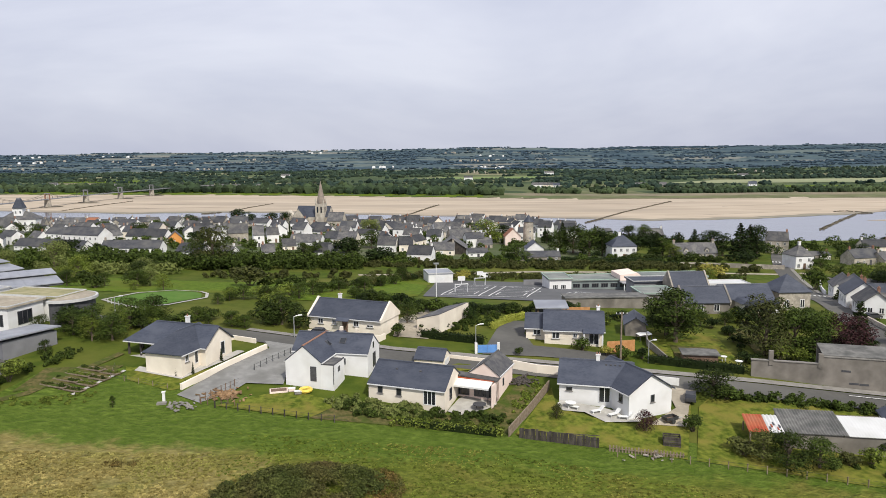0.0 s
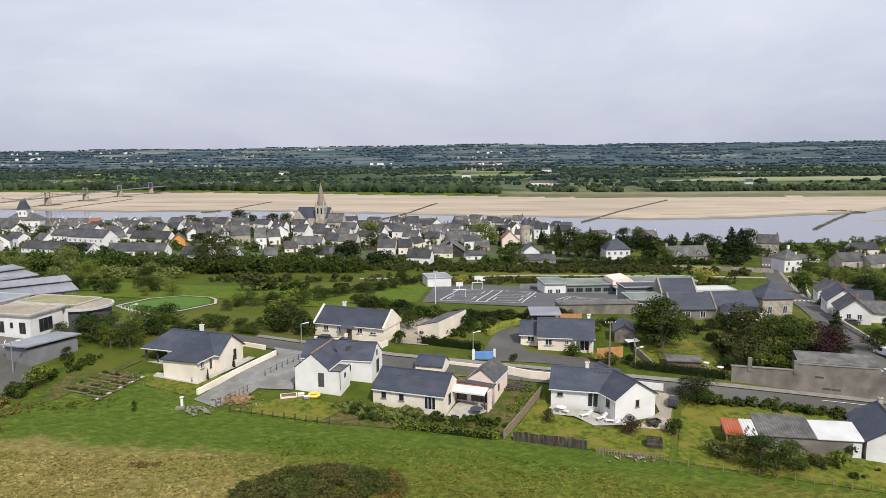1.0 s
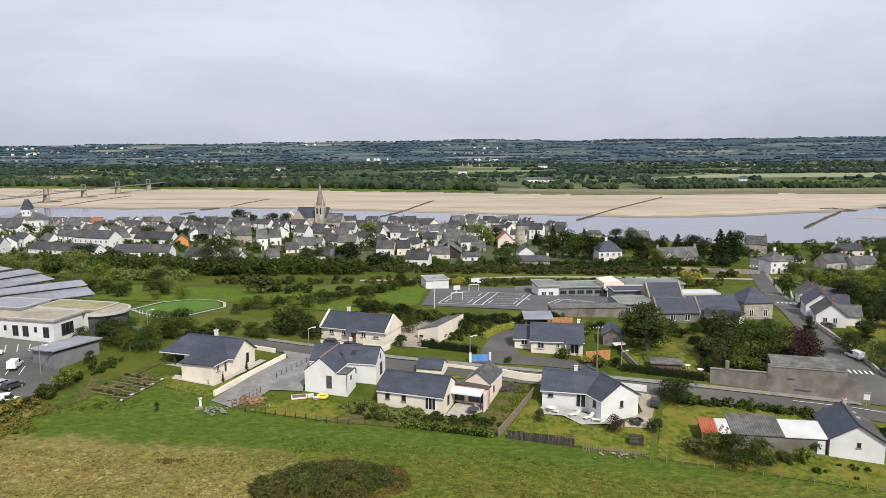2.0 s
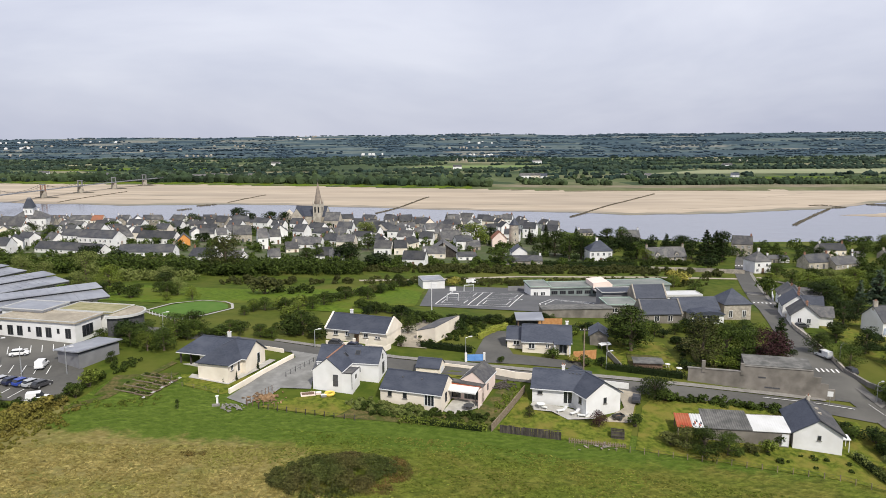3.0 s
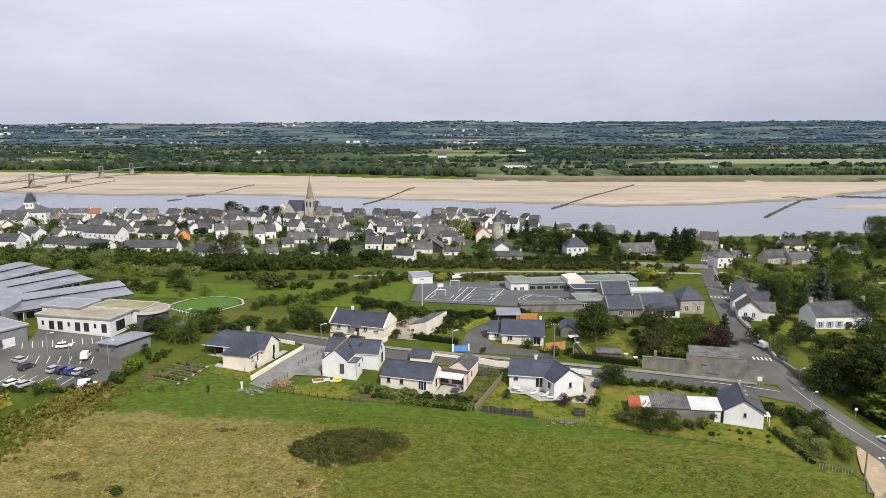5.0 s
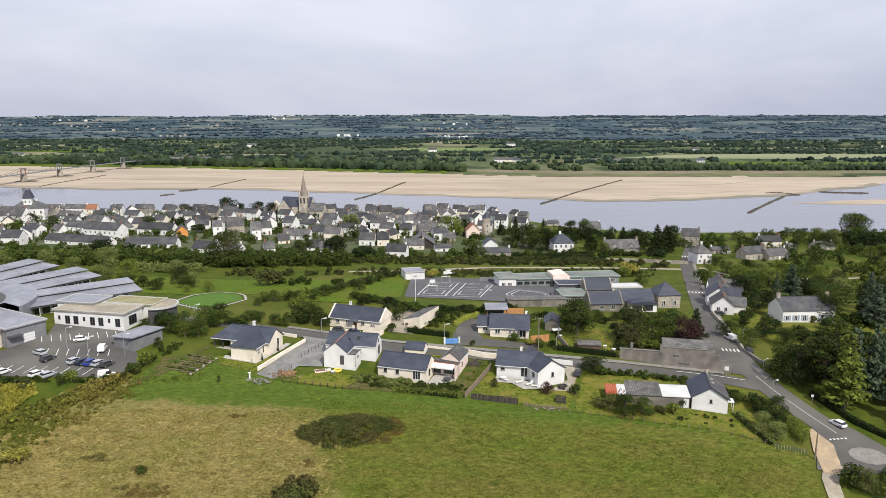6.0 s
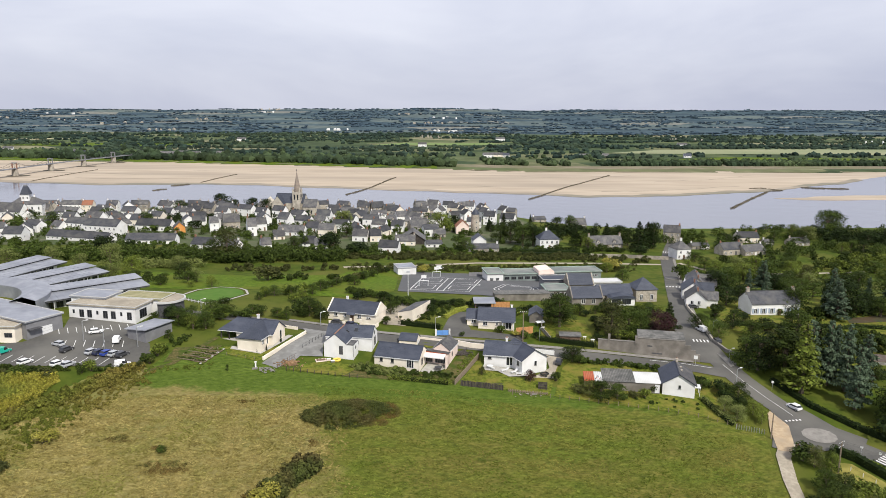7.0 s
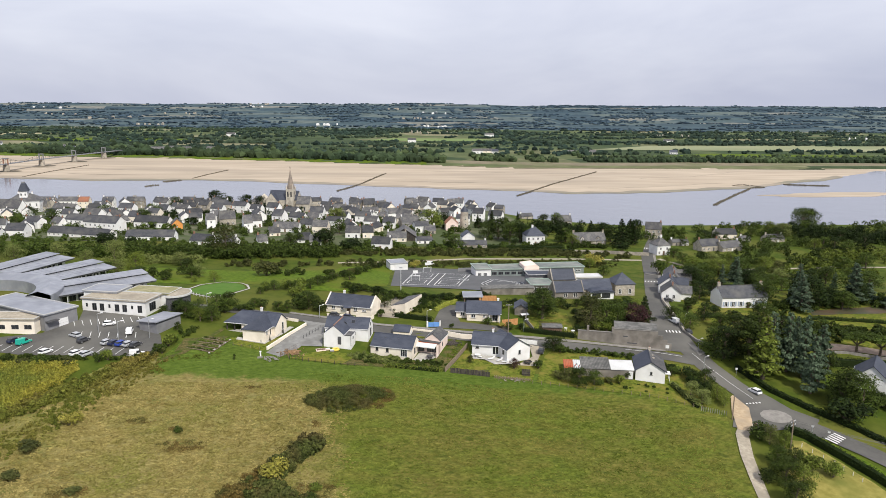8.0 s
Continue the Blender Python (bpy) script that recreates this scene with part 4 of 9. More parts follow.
patch("pitch", [(-32.6, 144.1), (-33, 176), (-23.6, 204.5), (-3.4, 209), (-5.6, 153.9), (-18.1, 142.6)], lush_m, 0.13, "green grass lawn beside the playground", "lawn", step=4, wobble=0.8)
patch("oval_lawn", [(-67.6, 140), (-64.3, 137.2), (-58.9, 133.6), (-54.9, 136.6), (-50.5, 144.6), (-52.2, 150), (-54.5, 153), (-59.8, 154.6), (-64.7, 148.9)], sport_m, 0.15, "bright mown oval lawn ringed by a path", "lawn")
patch("town_ground", [(-270, 268), (-120, 262), (-20, 256), (66, 262), (84, 300), (70, 432), (-280, 432)], yard_m, 0.1, "gardens, yards and lanes between town houses", "yards", step=14)
ribbon("path", [(-68.6, 139.6), (-64.6, 136.2), (-58.8, 132.6), (-54.0, 135.8), (-49.4, 144.6), (-51.2, 150.6), (-53.9, 154.2), (-60.2, 155.8), (-65.7, 149.5), (-68.6, 139.6)], 0.7, terrace_m, 0.2, "pale path round the oval lawn", "path")
patch("apron", [(68.4, 57.2), (70.6, 63.4), (73.2, 70.4), (74.4, 71.4), (75.2, 66), (73.4, 60.5), (71.2, 56.6)], M("sandy_gravel", (0.36, 0.27, 0.17), (0.46, 0.36, 0.24), 1.2, 0.95, 0.2, 5, (0.30, 0.24, 0.17), 0.3), 0.26, "pale sandy verge at the road junction", "verge", step=3, wobble=0.4)
patch("island", [(79.9 + 3.5 * math.cos(a * 0.524), 62.3 + 2.7 * math.sin(a * 0.524)) for a in range(12)], pave_m, 0.26, "low pale paved roundabout island", "roundabout")

# ---- houses near the road ----
def near_house(label, x, y, rot, cat="house"):
    return thing("house", x, y, rot, label, cat, dz=0.1)


def inside(h, x, y, rot):
    """The place of a second wing, within its house."""
    return h.matrix_basis.inverted() @ pose(x, y, h.matrix_basis.translation.z, 0, 0, rot)


# V-shaped bungalow with white rendered gable
h = near_house("V-shaped white bungalow with dark slate roof", 20.8, 93.2, -14)
wing(h, 9.4, 6.6, 2.5, 4.65, white_m, slate_m)
m2 = inside(h, 24.9, 91.4, -68)
wing(h, 8.8, 6.7, 2.5, 4.6, white_m, slate_m, m2)
window(h, -3.4, -3.3, 1.35, 0.8, 0.5, 0, bars=0, sill=True, mat=darkframe_m)
window(h, 1.2, -3.3, 0.05, 1.5, 2.1, 0, bars=1)
window(h, -0.4, -3.35, 0.05, 1.0, 2.1, 0, m=m2, bars=0)
window(h, 2.7, -3.35, 0.85, 0.8, 1.1, 0, m=m2, sill=True, mat=darkframe_m, bars=0)
window(h, 4.4, 0.3, 0.9, 0.6, 1.0, 1, bars=0, m=m2, sill=True, mat=darkframe_m)
chimney(h, 0.2, 0.1, 4.3, 5.5, 0.5, 0.5, white_m, 2)
for u in (1.3, 1.9, 2.5, 3.1):
    bm = bmesh.new()
    box(bm, u - 0.12, -0.75, 4.32, u + 0.12, -0.5, 4.5)
    part("roof_vent", bm, darkframe_m, h)

# long slate bungalow with a gabled wing, a flat-roofed link and a terrace awning
h = near_house("long cream bungalow with slate roof and pink wing", -3.8, 92.1, -20)
wing(h, 10.8, 6.8, 2.15, 4.3, cream_m, slate_m, over=0.1, eave=0.2)
window(h, -3.7, -3.4, 0.95, 0.7, 0.9, 0, sill=True, bars=0, mat=darkframe_m)
window(h, -1.0, -3.4, 0.85, 0.7, 0.95, 0, sill=True, bars=0, mat=darkframe_m)
window(h, 3.3, -3.4, 0.05, 1.7, 1.9, 0, bars=2)
window(h, 5.4, -1.2, 0.3, 0.9, 1.6, 1, bars=0, mat=darkframe_m)
for u in (-2.2, 1.2):
    bm = bmesh.new()
    box(bm, u - 0.14, -1.3, 3.62, u + 0.14, -1.05, 3.8)
    part("roof_vent", bm, darkframe_m, h)
m2 = inside(h, 6.6, 95.0, -112)
wing(h, 6.4, 4.2, 2.75, 4.3, pink_m, oldslate_m, m2, over=0.1, eave=0.15)
window(h, 1.2, 2.1, 0.8, 0.6, 1.1, 2, m=m2, bars=0, mat=darkframe_m)
bm = bmesh.new()
box(bm, 3.2, -4.3, -1.2, 4.4, 2.1, 2.25, m2)
part("link_wall", bm, pink_m, h)
bm = bmesh.new()
box(bm, 3.2, 1.95, -1.2, 6.0, 2.1, 2.2, m2)
part("side_wall", bm, pink_m, h)
bm = bmesh.new()
prism(bm, [(-4.6, 2.72), (-4.6, 2.84), (2.3, 2.5), (2.3, 2.38)], -4.6, -3.0, m2 @ pose(0, 0, 0, 0, 0, 90) @ Matrix.Scale(1, 4))
bmesh.ops.recalc_face_normals(bm, faces=bm.faces)
part("link_roof", bm, oldslate_m, h, "low dark link roof")
window(h, 4.4, -2.6, 0.0, 1.9, 2.0, 1, bars=2, mat=darkframe_m, m=m2)
window(h, 4.4, 0.2, 0.0, 2.4, 2.0, 1, bars=3, mat=darkframe_m, m=m2)
bm = bmesh.new()
prism(bm, [(4.45, 2.28), (6.4, 1.88), (6.4, 1.94), (4.45, 2.36)], -3.4, 1.7, m2)
bmesh.ops.recalc_face_normals(bm, faces=bm.faces)
part("awning", bm, whitepaint_m, h, "white fabric terrace awning")
bm = bmesh.new()
box(bm, 6.4, -3.4, 1.7, 6.44, 1.7, 1.9, m2)
part("valance", bm, whitepaint_m, h)
bm = bmesh.new()
box(bm, 4.42, -3.6, 2.3, 4.6, 1.9, 2.5, m2)
part("awning_box", bm, redtin_m, h, "rust red awning box")
for py in (-3.3, 1.6):
    bm = bmesh.new()
    box(bm, 6.25, py - 0.05, -0.3, 6.35, py + 0.05, 1.88, m2)
    part("awning_post", bm, darkmetal_m, h)
patch("terrace", [(0.4, 87.4), (2.1, 86.5), (5.6, 88.2), (7.0, 89.6), (6.0, 91.4), (3.4, 92), (2.0, 91)], terrace_m, 0.2, "pale slab terrace under a white awning", "terrace", step=2.0)

# white house in two wings with a flat-roofed porch block
h = near_house("white house with two slate-roofed wings", -15.8, 101.0, -11.5)
wing(h, 11.4, 5.6, 2.65, 4.75, white_m, slate_m, over=0.06, eave=0.1)
m2 = inside(h, -18.3, 97.9, -104)
wing(h, 8.3, 5.3, 2.6, 4.75, white_m, slate_m, m2, over=0.06, eave=0.1, ridge=brick_m)
window(h, 5.7, -0.1, 2.9, 0.6, 0.9, 1, bars=0, mat=darkframe_m)
window(h, 5.7, 0.2, 0.1, 1.3, 2.1, 1, bars=1, mat=darkframe_m)
window(h, 2.0, -2.8, 0.9, 1.0, 1.1, 0, bars=1)
door(h, 4.15, 1.5, 0, 0.9, 2.05, 1, darkframe_m, m2)
skylight(h, 11.4, 5.6, 2.65, 4.75, 1.5, 0.58, w=0.95, h=1.0)
skylight(h, 8.3, 5.3, 2.6, 4.75, -1.6, 0.5, side=1, m=m2)
bm = bmesh.new()
box(bm, 0.4, 2.6, -1.4, 4.13, 4.5, 2.35, m2)
part("annex_wall", bm, white_m, h)
bm = bmesh.new()
box(bm, 0.5, 2.62, 2.36, 4.0, 4.4, 2.42, m2)
part("annex_roof", bm, oldslate_m, h)
for x0, y0, x1, y1 in ((0.4, 4.38, 4.15, 4.52), (4.0, 2.62, 4.15, 4.4)):
    bm = bmesh.new()
    box(bm, x0, y0, 2.35, x1, y1, 2.52, m2)
    part("annex_edge", bm, darkframe_m, h)
window(h, 2.4, 4.5, 1.1, 0.7, 0.7, 2, mat=darkframe_m, m=m2, bars=0)
bm = bmesh.new()
limb(bm, m2 @ Vector((4.17, 4.46, -0.3)), m2 @ Vector((4.17, 4.46, 2.35)), 0.05, 0.05)
part("downpipe", bm, darkframe_m, h)

# roadside house with parapets
h = near_house("cream roadside house with slate roof and parapets", -15.5, 119.7, -21)
wing(h, 13.8, 6.8, 2.5, 4.7, cream_m, slate_m, parapet=True)
for u, w in ((-4.6, 1.0), (-2.0, 0.8), (2.2, 1.0), (4.8, 1.2)):
    window(h, u, -3.4, 1.1, w, 0.95 if u != 4.8 else 0.5, 0, sill=True)
bm = bmesh.new()
prism(bm, [(-4.6, 2.05), (-3.4, 2.5), (-3.4, 2.6), (-4.6, 2.15)], -1.2, 1.2, pose(0, 0, 0, 0, 0, 90))
bmesh.ops.recalc_face_normals(bm, faces=bm.faces)
part("porch_roof", bm, slate_m, h)
door(h, 0.1, -3.4, 0, 1.0, 2.0, 0, brown_m)
window(h, 6.9, 0.0, 2.6, 0.6, 0.8, 1)
chimney(h, -2.8, 0.3, 4.3, 5.6, 0.5, 0.5, white_m, 1)

# hipped cream bungalow, its roof running on over an open veranda
h = near_house("cream bungalow with hipped slate roof and veranda", -40.2, 104.6, -19)
wing(h, 14.2, 6.2, 2.35, 4.6, cream_m, slate_m, hip0=True, wall_x0=-2.6)
m2 = inside(h, -38.3, 100.6, -107)
wing(h, 8.4, 6.0, 2.35, 4.55, cream_m, slate_m, m2, hip1=True)
window(h, 7.1, 0.9, 0.2, 1.0, 2.0, 1, bars=0)
window(h, 3.0, 3.0, 0.9, 0.8, 1.1, 2, m=m2, sill=True)
window(h, 0.9, 3.0, 0.1, 0.8, 2.0, 2, m=m2, bars=0)
window(h, -2.6, -0.4, 0.1, 1.6, 2.0, 3, mat=darkframe_m)
chimney(h, 1.6, 0.2, 4.2, 5.7, 0.5, 0.5, white_m, 1)
for px, py in ((-6.9, -2.9), (-4.7, -2.9), (-6.9, 0.0), (-6.9, 2.9)):
    bm = bmesh.new()
    box(bm, px - 0.12, py - 0.12, -0.9, px + 0.12, py + 0.12, 2.3)
    part("veranda_post", bm, blacktimber_m, h)
# Dark panel added at the back for the shade inside the veranda.
bm = bmesh.new()
box(bm, -6.9, 2.75, -0.6, -2.6, 2.9, 2.2)
part("veranda_screen", bm, blacktimber_m, h, "dark panel for the shade under the veranda")
bm = bmesh.new()
box(bm, -7.2, -3.4, -1.0, -2.6, 3.2, -0.02)
part("veranda_floor", bm, terrace_m, h)

# bungalow across the road
h = near_house("cream bungalow with slate roof across the road", 21.7, 115.2, -9)
wing(h, 9.4, 6.8, 2.35, 4.7, cream_m, slate_m)
wing(h, 3.6, 5.6, 2.1, 3.8, cream_m, slate_m, pose(-6.0, 1.4, 0, 0, 0, 0))
window(h, -2.9, -3.4, 0.8, 1.2, 1.1, 0, sill=True, shutters=cream_m)
window(h, 0.2, -3.4, 1.0, 0.7, 0.8, 0, sill=True)
window(h, 3.2, -3.4, 0.05, 1.6, 2.0, 0, bars=1)
window(h, -6.0, -1.4, 0.8, 1.2, 1.0, 0, sill=True)
for u in (1.6, 4.5):
    bm = bmesh.new()
    box(bm, u - 0.12, -4.6, -0.3, u + 0.12, -4.36, 2.2)
    part("porch_post", bm, frame_m, h)
bm = bmesh.new()
prism(bm, [(-4.7, 2.1), (-3.4, 2.5), (-3.4, 2.6), (-4.7, 2.2)], -4.7, -1.4, pose(0, 0, 0, 0, 0, 90))
bmesh.ops.recalc_face_normals(bm, faces=bm.faces)
part("porch_roof", bm, slate_m, h)
chimney(h, 4.0, 0.3, 4.2, 5.5, 0.5, 0.5, white_m, 1)

# white barn and its row of sheds
h = near_house("white rendered barn with an old slate roof", 57.8, 81.6, -106)
wing(h, 9.0, 6.8, 2.3, 4.4, white_m, slate_m, gutter=False)
bm = bmesh.new()
prism(bm, [(-3.80, 2.27), (-3.82, 2.36), (-0.05, 4.66), (-0.05, 4.58)], -4.85, 4.85, Matrix.Rotation(radians(-90), 4, "Z"))
bmesh.ops.recalc_face_normals(bm, faces=bm.faces)
part("roof_sheet", bm, oldslate_m, h, "mossy grey side of the roof")
window(h, 4.5, 0.2, 1.3, 0.5, 0.75, 1, bars=0, mat=darkframe_m, sill=True)
chimney(h, -3.9, 0.2, 3.9, 5.2, 0.5, 0.5, stone_m, 1)
for u in (-1.2, 0.8):
    bm = bmesh.new()
    box(bm, u - 0.2, 0.6, 3.95, u + 0.2, 1.1, 4.35)
    part("roof_vent", bm, stone_m, h)
bm = bmesh.new()
box(bm, 1.2, 3.4, 1.3, 3.4, 4.8, 1.42)
part("canopy", bm, whitepaint_m, h, "white side canopy")
for u in (1.4, 3.2):
    bm = bmesh.new()
    box(bm, u - 0.05, 4.6, -0.8, u + 0.05, 4.7, 1.32)
    part("canopy_post", bm, frame_m, h)

sh = thing("shed", 45.4, 81.4, -9.3, "long low shed roofed with mixed sheets", "shed")
for name, x0, x1, yb, zf, mat, lab in (("red_roof", -8.7, -6.4, 1.7, 1.95, redtin_m, "rust red corrugated sheets"), ("pale_roof", -6.37, -4.65, 1.7, 1.95, whitesheet_m, "white weathered sheets"), ("grey_roof", -4.6, 2.4, 3.2, 2.0, fibro_m, "grey corrugated fibre-cement sheets"), ("white_roof", 2.45, 8.0, 2.3, 1.98, whitesheet_m, "clean white sheets")):
    n = int((x1 - x0) / 0.35)
    bm = bmesh.new()
    rows = []
    deep = 0.09 if name != "white_roof" else 0.015
    for i in range(2 * n + 1):
        x = x0 + (x1 - x0) * i / (2 * n)
        dz = deep * (i % 2)
        rows.append([bm.verts.new((x, y, z + dz)) for y, z in ((-2.1, zf), (yb, zf + 0.2 * (yb + 2.1)), (yb, zf + 0.2 * (yb + 2.1) - 0.08), (-2.1, zf - 0.08))])
    for p, q in zip(rows, rows[1:]):
        for i in range(4):
            j = (i + 1) % 4
            bm.faces.new((p[i], q[i], q[j], p[j]))
    bm.faces.new(rows[0])
    bm.faces.new(rows[-1][::-1])
    bmesh.ops.recalc_face_normals(bm, faces=bm.faces)
    part(name, bm, mat, sh, lab)
for k in range(5):
    bm = bmesh.new()
    x = -6.2 + 0.3 * k
    box(bm, x, -1.6 + 0.5 * (k % 3), 2.06 + 0.1 * (k % 3), x + 0.16, -0.9 + 0.5 * (k % 3), 2.26 + 0.1 * (k % 3))
    part("roof_board", bm, redtin_m if k % 2 else darkframe_m, sh)
bm = bmesh.new()
prism(bm, [(-1.9, -1.2), (2.9, -1.2), (2.9, 2.75), (-1.9, 1.85)], -4.5, 7.8, Matrix.Rotation(radians(-90), 4, "Z") @ Matrix.Scale(-1, 4, (1, 0, 0)))
bmesh.ops.recalc_face_normals(bm, faces=bm.faces)
part("wall", bm, greyrender_m, sh)
for px in (-8.5, -6.5):
    for py in (-1.9, 1.4):
        bm = bmesh.new()
        box(bm, px - 0.08, py - 0.08, -0.8, px + 0.08, py + 0.08, 1.9)
        part("post", bm, wood_m, sh)
door(sh, 7.2, -1.9, -0.3, 1.0, 1.9, 0, frame_m)

# long grey wall and the lean-to behind it
w = thing("garden_wall", 56.8, 96.9, -16, "tall grey cement-rendered roadside wall", "wall")
bm = bmesh.new()
prism(bm, [(-12.2, -1.5), (12.0, -1.5), (12.0, 1.2), (10.9, 1.2), (10.9, 2.1), (9.7, 2.1), (9.7, 3.2), (8.4, 3.2), (8.4, 4.3), (-2.9, 4.3), (-2.9, 3.2), (-12.2, 3.2)], -0.2, 0.2)
bmesh.ops.recalc_face_normals(bm, faces=bm.faces)
part("wall", bm, greyrender_m, w)
for x0, x1, z in ((-12.3, -2.95, 3.2), (-2.9, 8.3, 4.3)):
    bm = bmesh.new()
    box(bm, x0, -0.3, z, x1, 0.3, z + 0.12)
    part("coping", bm, pave_m, w)
bm = bmesh.new()
prism(bm, [(0.0, 4.42), (4.4, 5.05), (4.4, 5.19), (0.0, 4.56)], -2.8, 8.3, pose(0, 0, 0, 0, 0, 90) @ Matrix.Scale(-1, 4, (0, 1, 0)))
bmesh.ops.recalc_face_normals(bm, faces=bm.faces)
part("lean_to_roof", bm, fibro_m, w, "grey sheet lean-to roof")
bm = bmesh.new()
box(bm, -2.8, 3.9, -1.5, 8.2, 4.2, 5.0)
part("back_wall", bm, greyrender_m, w)
for x, z in ((0.2, 2.3), (1.3, 0.55), (2.6, 0.5)):
    bm = bmesh.new()
    box(bm, x - 0.6, -0.23, z, x + 0.6, -0.19, z + 0.28)
    part("vent_panel", bm, darkframe_m, w, "dark louvred vent opening")
for x in (-9.6, -3.1):
    bm = bmesh.new()
    box(bm, x - 0.3, -0.3, 2.6, x + 0.3, 0.3, 4.7)
    part("pier", bm, greyrender_m, w)


# ---- town ----
TOWN_GROUP = "houses of the old town"
TAKEN = []


def town_house(x, y, rot, L, W, he, hr, wall, roof, k, row=False, plain=False):
    TAKEN.append((x, y, L, W))
    r = random.Random(900 + k)
    words = {white_m.name: "white rendered", cream_m.name: "cream rendered", stone_m.name: "grey stone"}[wall.name]
    rw = {slate_m.name: "dark slate roof", oldslate_m.name: "weathered slate roof", tile_m.name: "clay tile roof"}[roof.name]
    h = thing("house", x, y, rot, f"{words} town house with {rw}" if not row else f"long {words} terrace with {rw}", "house", TOWN_GROUP)
    wall, roof = (townwhite_m if wall is white_m else wall), (townslate_m if roof is slate_m else roof)
    he, hr = max(1.8, he), max(max(1.8, he) + 1.2, hr)
    wing(h, L, W, he, hr, wall, roof, over=0.15, eave=0.2, base=-5, gutter=False)
    n = max(1, int(L / 2.6)) if not plain else 2
    storeys = 2 if he > 4.2 else 1
    for s in range(storeys):
        for i in range(n):
            u = -L / 2 + L * (i + 0.5) / n
            if s == 0 and i == n // 2:
                door(h, u, -W / 2, 0, 0.9, min(2.0, he - 0.4), 0, r.choice((brown_m, frame_m, darkframe_m)))
            else:
                window(h, u, -W / 2, 0.75 + s * he / 2, 0.9, min(1.15, he * 0.42), 0, bars=1)
    window(h, L / 2, -W * 0.12, he * 0.45, 0.8, 1.0, 1)
    for sx in ((-1, 1) if L > 9 and not plain else (r.choice((-1, 1)),)):
        chimney(h, sx * (L / 2 - 0.5), 0, hr - 0.8, hr + 0.9, 0.7, 0.5, r.choice((white_m, brick_m, stone_m)), 1 + r.randrange(2))
    return h


town_house(-186.1, 280.8, -3, 9.1, 7.5, 3.9, 6.9, white_m, slate_m, 0)
town_house(-156.3, 281.4, -19, 34.9, 7, 1.9, 4.5, white_m, slate_m, 1, row=True)
town_house(-151.9, 299.7, -19, 19.7, 8, 5.6, 8.5, white_m, slate_m, 2)
town_house(-171.7, 317.7, -19, 14.1, 7, 4.7, 7.3, white_m, slate_m, 3)
town_house(-118.4, 268.3, -2, 22.7, 7, 2.1, 4.7, white_m, slate_m, 4, row=True)
town_house(-133.2, 318.6, -15, 19.9, 7, 3.1, 6.2, white_m, slate_m, 5, row=True)
town_house(-90.5, 254.6, -19, 10.9, 7, 2.2, 4.8, white_m, slate_m, 6)
town_house(-101.3, 313.0, 19, 4.5, 7.5, 5.5, 8.3, white_m, oldslate_m, 7)
town_house(-79.6, 302.4, 19, 4.5, 8, 5.4, 9.1, white_m, oldslate_m, 8)
town_house(-78.4, 322.4, 19, 5.3, 7, 3.9, 6.9, white_m, oldslate_m, 9)
town_house(-95.7, 327.9, 19, 8.8, 7, 4.1, 8.2, stone_m, oldslate_m, 10)
town_house(-131.2, 439.0, 0, 4.5, 6, 4.3, 6.9, white_m, oldslate_m, 11)
town_house(-77.8, 253.9, -19, 5.8, 6, 1.5, 4.1, white_m, oldslate_m, 12)
town_house(-64.6, 258.3, 19, 4.6, 6.5, 2.0, 4.6, white_m, oldslate_m, 13)
town_house(-63.9, 290.3, 19, 5.5, 6, 1.9, 4.5, cream_m, oldslate_m, 14)
town_house(-59.1, 305.6, -12, 14.2, 7, 2.2, 5.2, white_m, oldslate_m, 15)
town_house(-40.6, 302.2, -10, 8.3, 7, 4.0, 6.8, cream_m, oldslate_m, 16)
town_house(-45.3, 266.3, -12, 6.0, 6, 1.7, 4.8, white_m, slate_m, 17)
town_house(-39.4, 258.9, 7, 5.9, 6, 1.7, 4.7, white_m, oldslate_m, 18)
town_house(-24.3, 342.4, 2, 13.4, 6, 1.8, 4.4, stone_m, slate_m, 19)
town_house(-22.5, 287.5, -9, 7.6, 6.5, 3.1, 6.0, white_m, oldslate_m, 20)
town_house(-15.3, 287.7, 5, 5.6, 7, 3.3, 6.2, cream_m, slate_m, 21)
town_house(-7.8, 250.4, -12, 8.8, 7, 3.0, 5.6, white_m, slate_m, 22)
town_house(-0.3, 276.2, -4, 9.8, 7, 2.3, 4.9, cream_m, oldslate_m, 23)
town_house(13.2, 270.7, 7, 7.9, 6, 0.6, 3.2, white_m, slate_m, 24)
town_house(7.9, 326.8, 19, 11.1, 7, 2.3, 6.5, stone_m, oldslate_m, 25)
town_house(18.0, 305.4, 5, 6.3, 6, 1.8, 4.4, stone_m, oldslate_m, 26)
town_house(35.5, 259.1, 0, 15.0, 7, 0.8, 3.4, stone_m, slate_m, 27)
town_house(35.7, 380.8, 19, 13.2, 6, 2.1, 4.7, white_m, slate_m, 28)
town_house(18.2, 398.0, 19, 14.0, 7, 3.4, 6.5, stone_m, oldslate_m, 29)
town_house(-17.3, 410.9, 19, 8.1, 6, 4.3, 7.8, stone_m, slate_m, 30)
town_house(-9.4, 406.2, 19, 7.9, 6, 3.5, 6.6, stone_m, slate_m, 31)
town_house(-245.3, 439.0, 0, 14.6, 6, 5.4, 8.0, stone_m, oldslate_m, 32)
town_house(-228.9, 439.0, 0, 13.9, 6, 5.4, 8.0, white_m, oldslate_m, 33)
town_house(-218.3, 439.0, 0, 7.4, 6, 5.1, 8.0, cream_m, tile_m, 34)
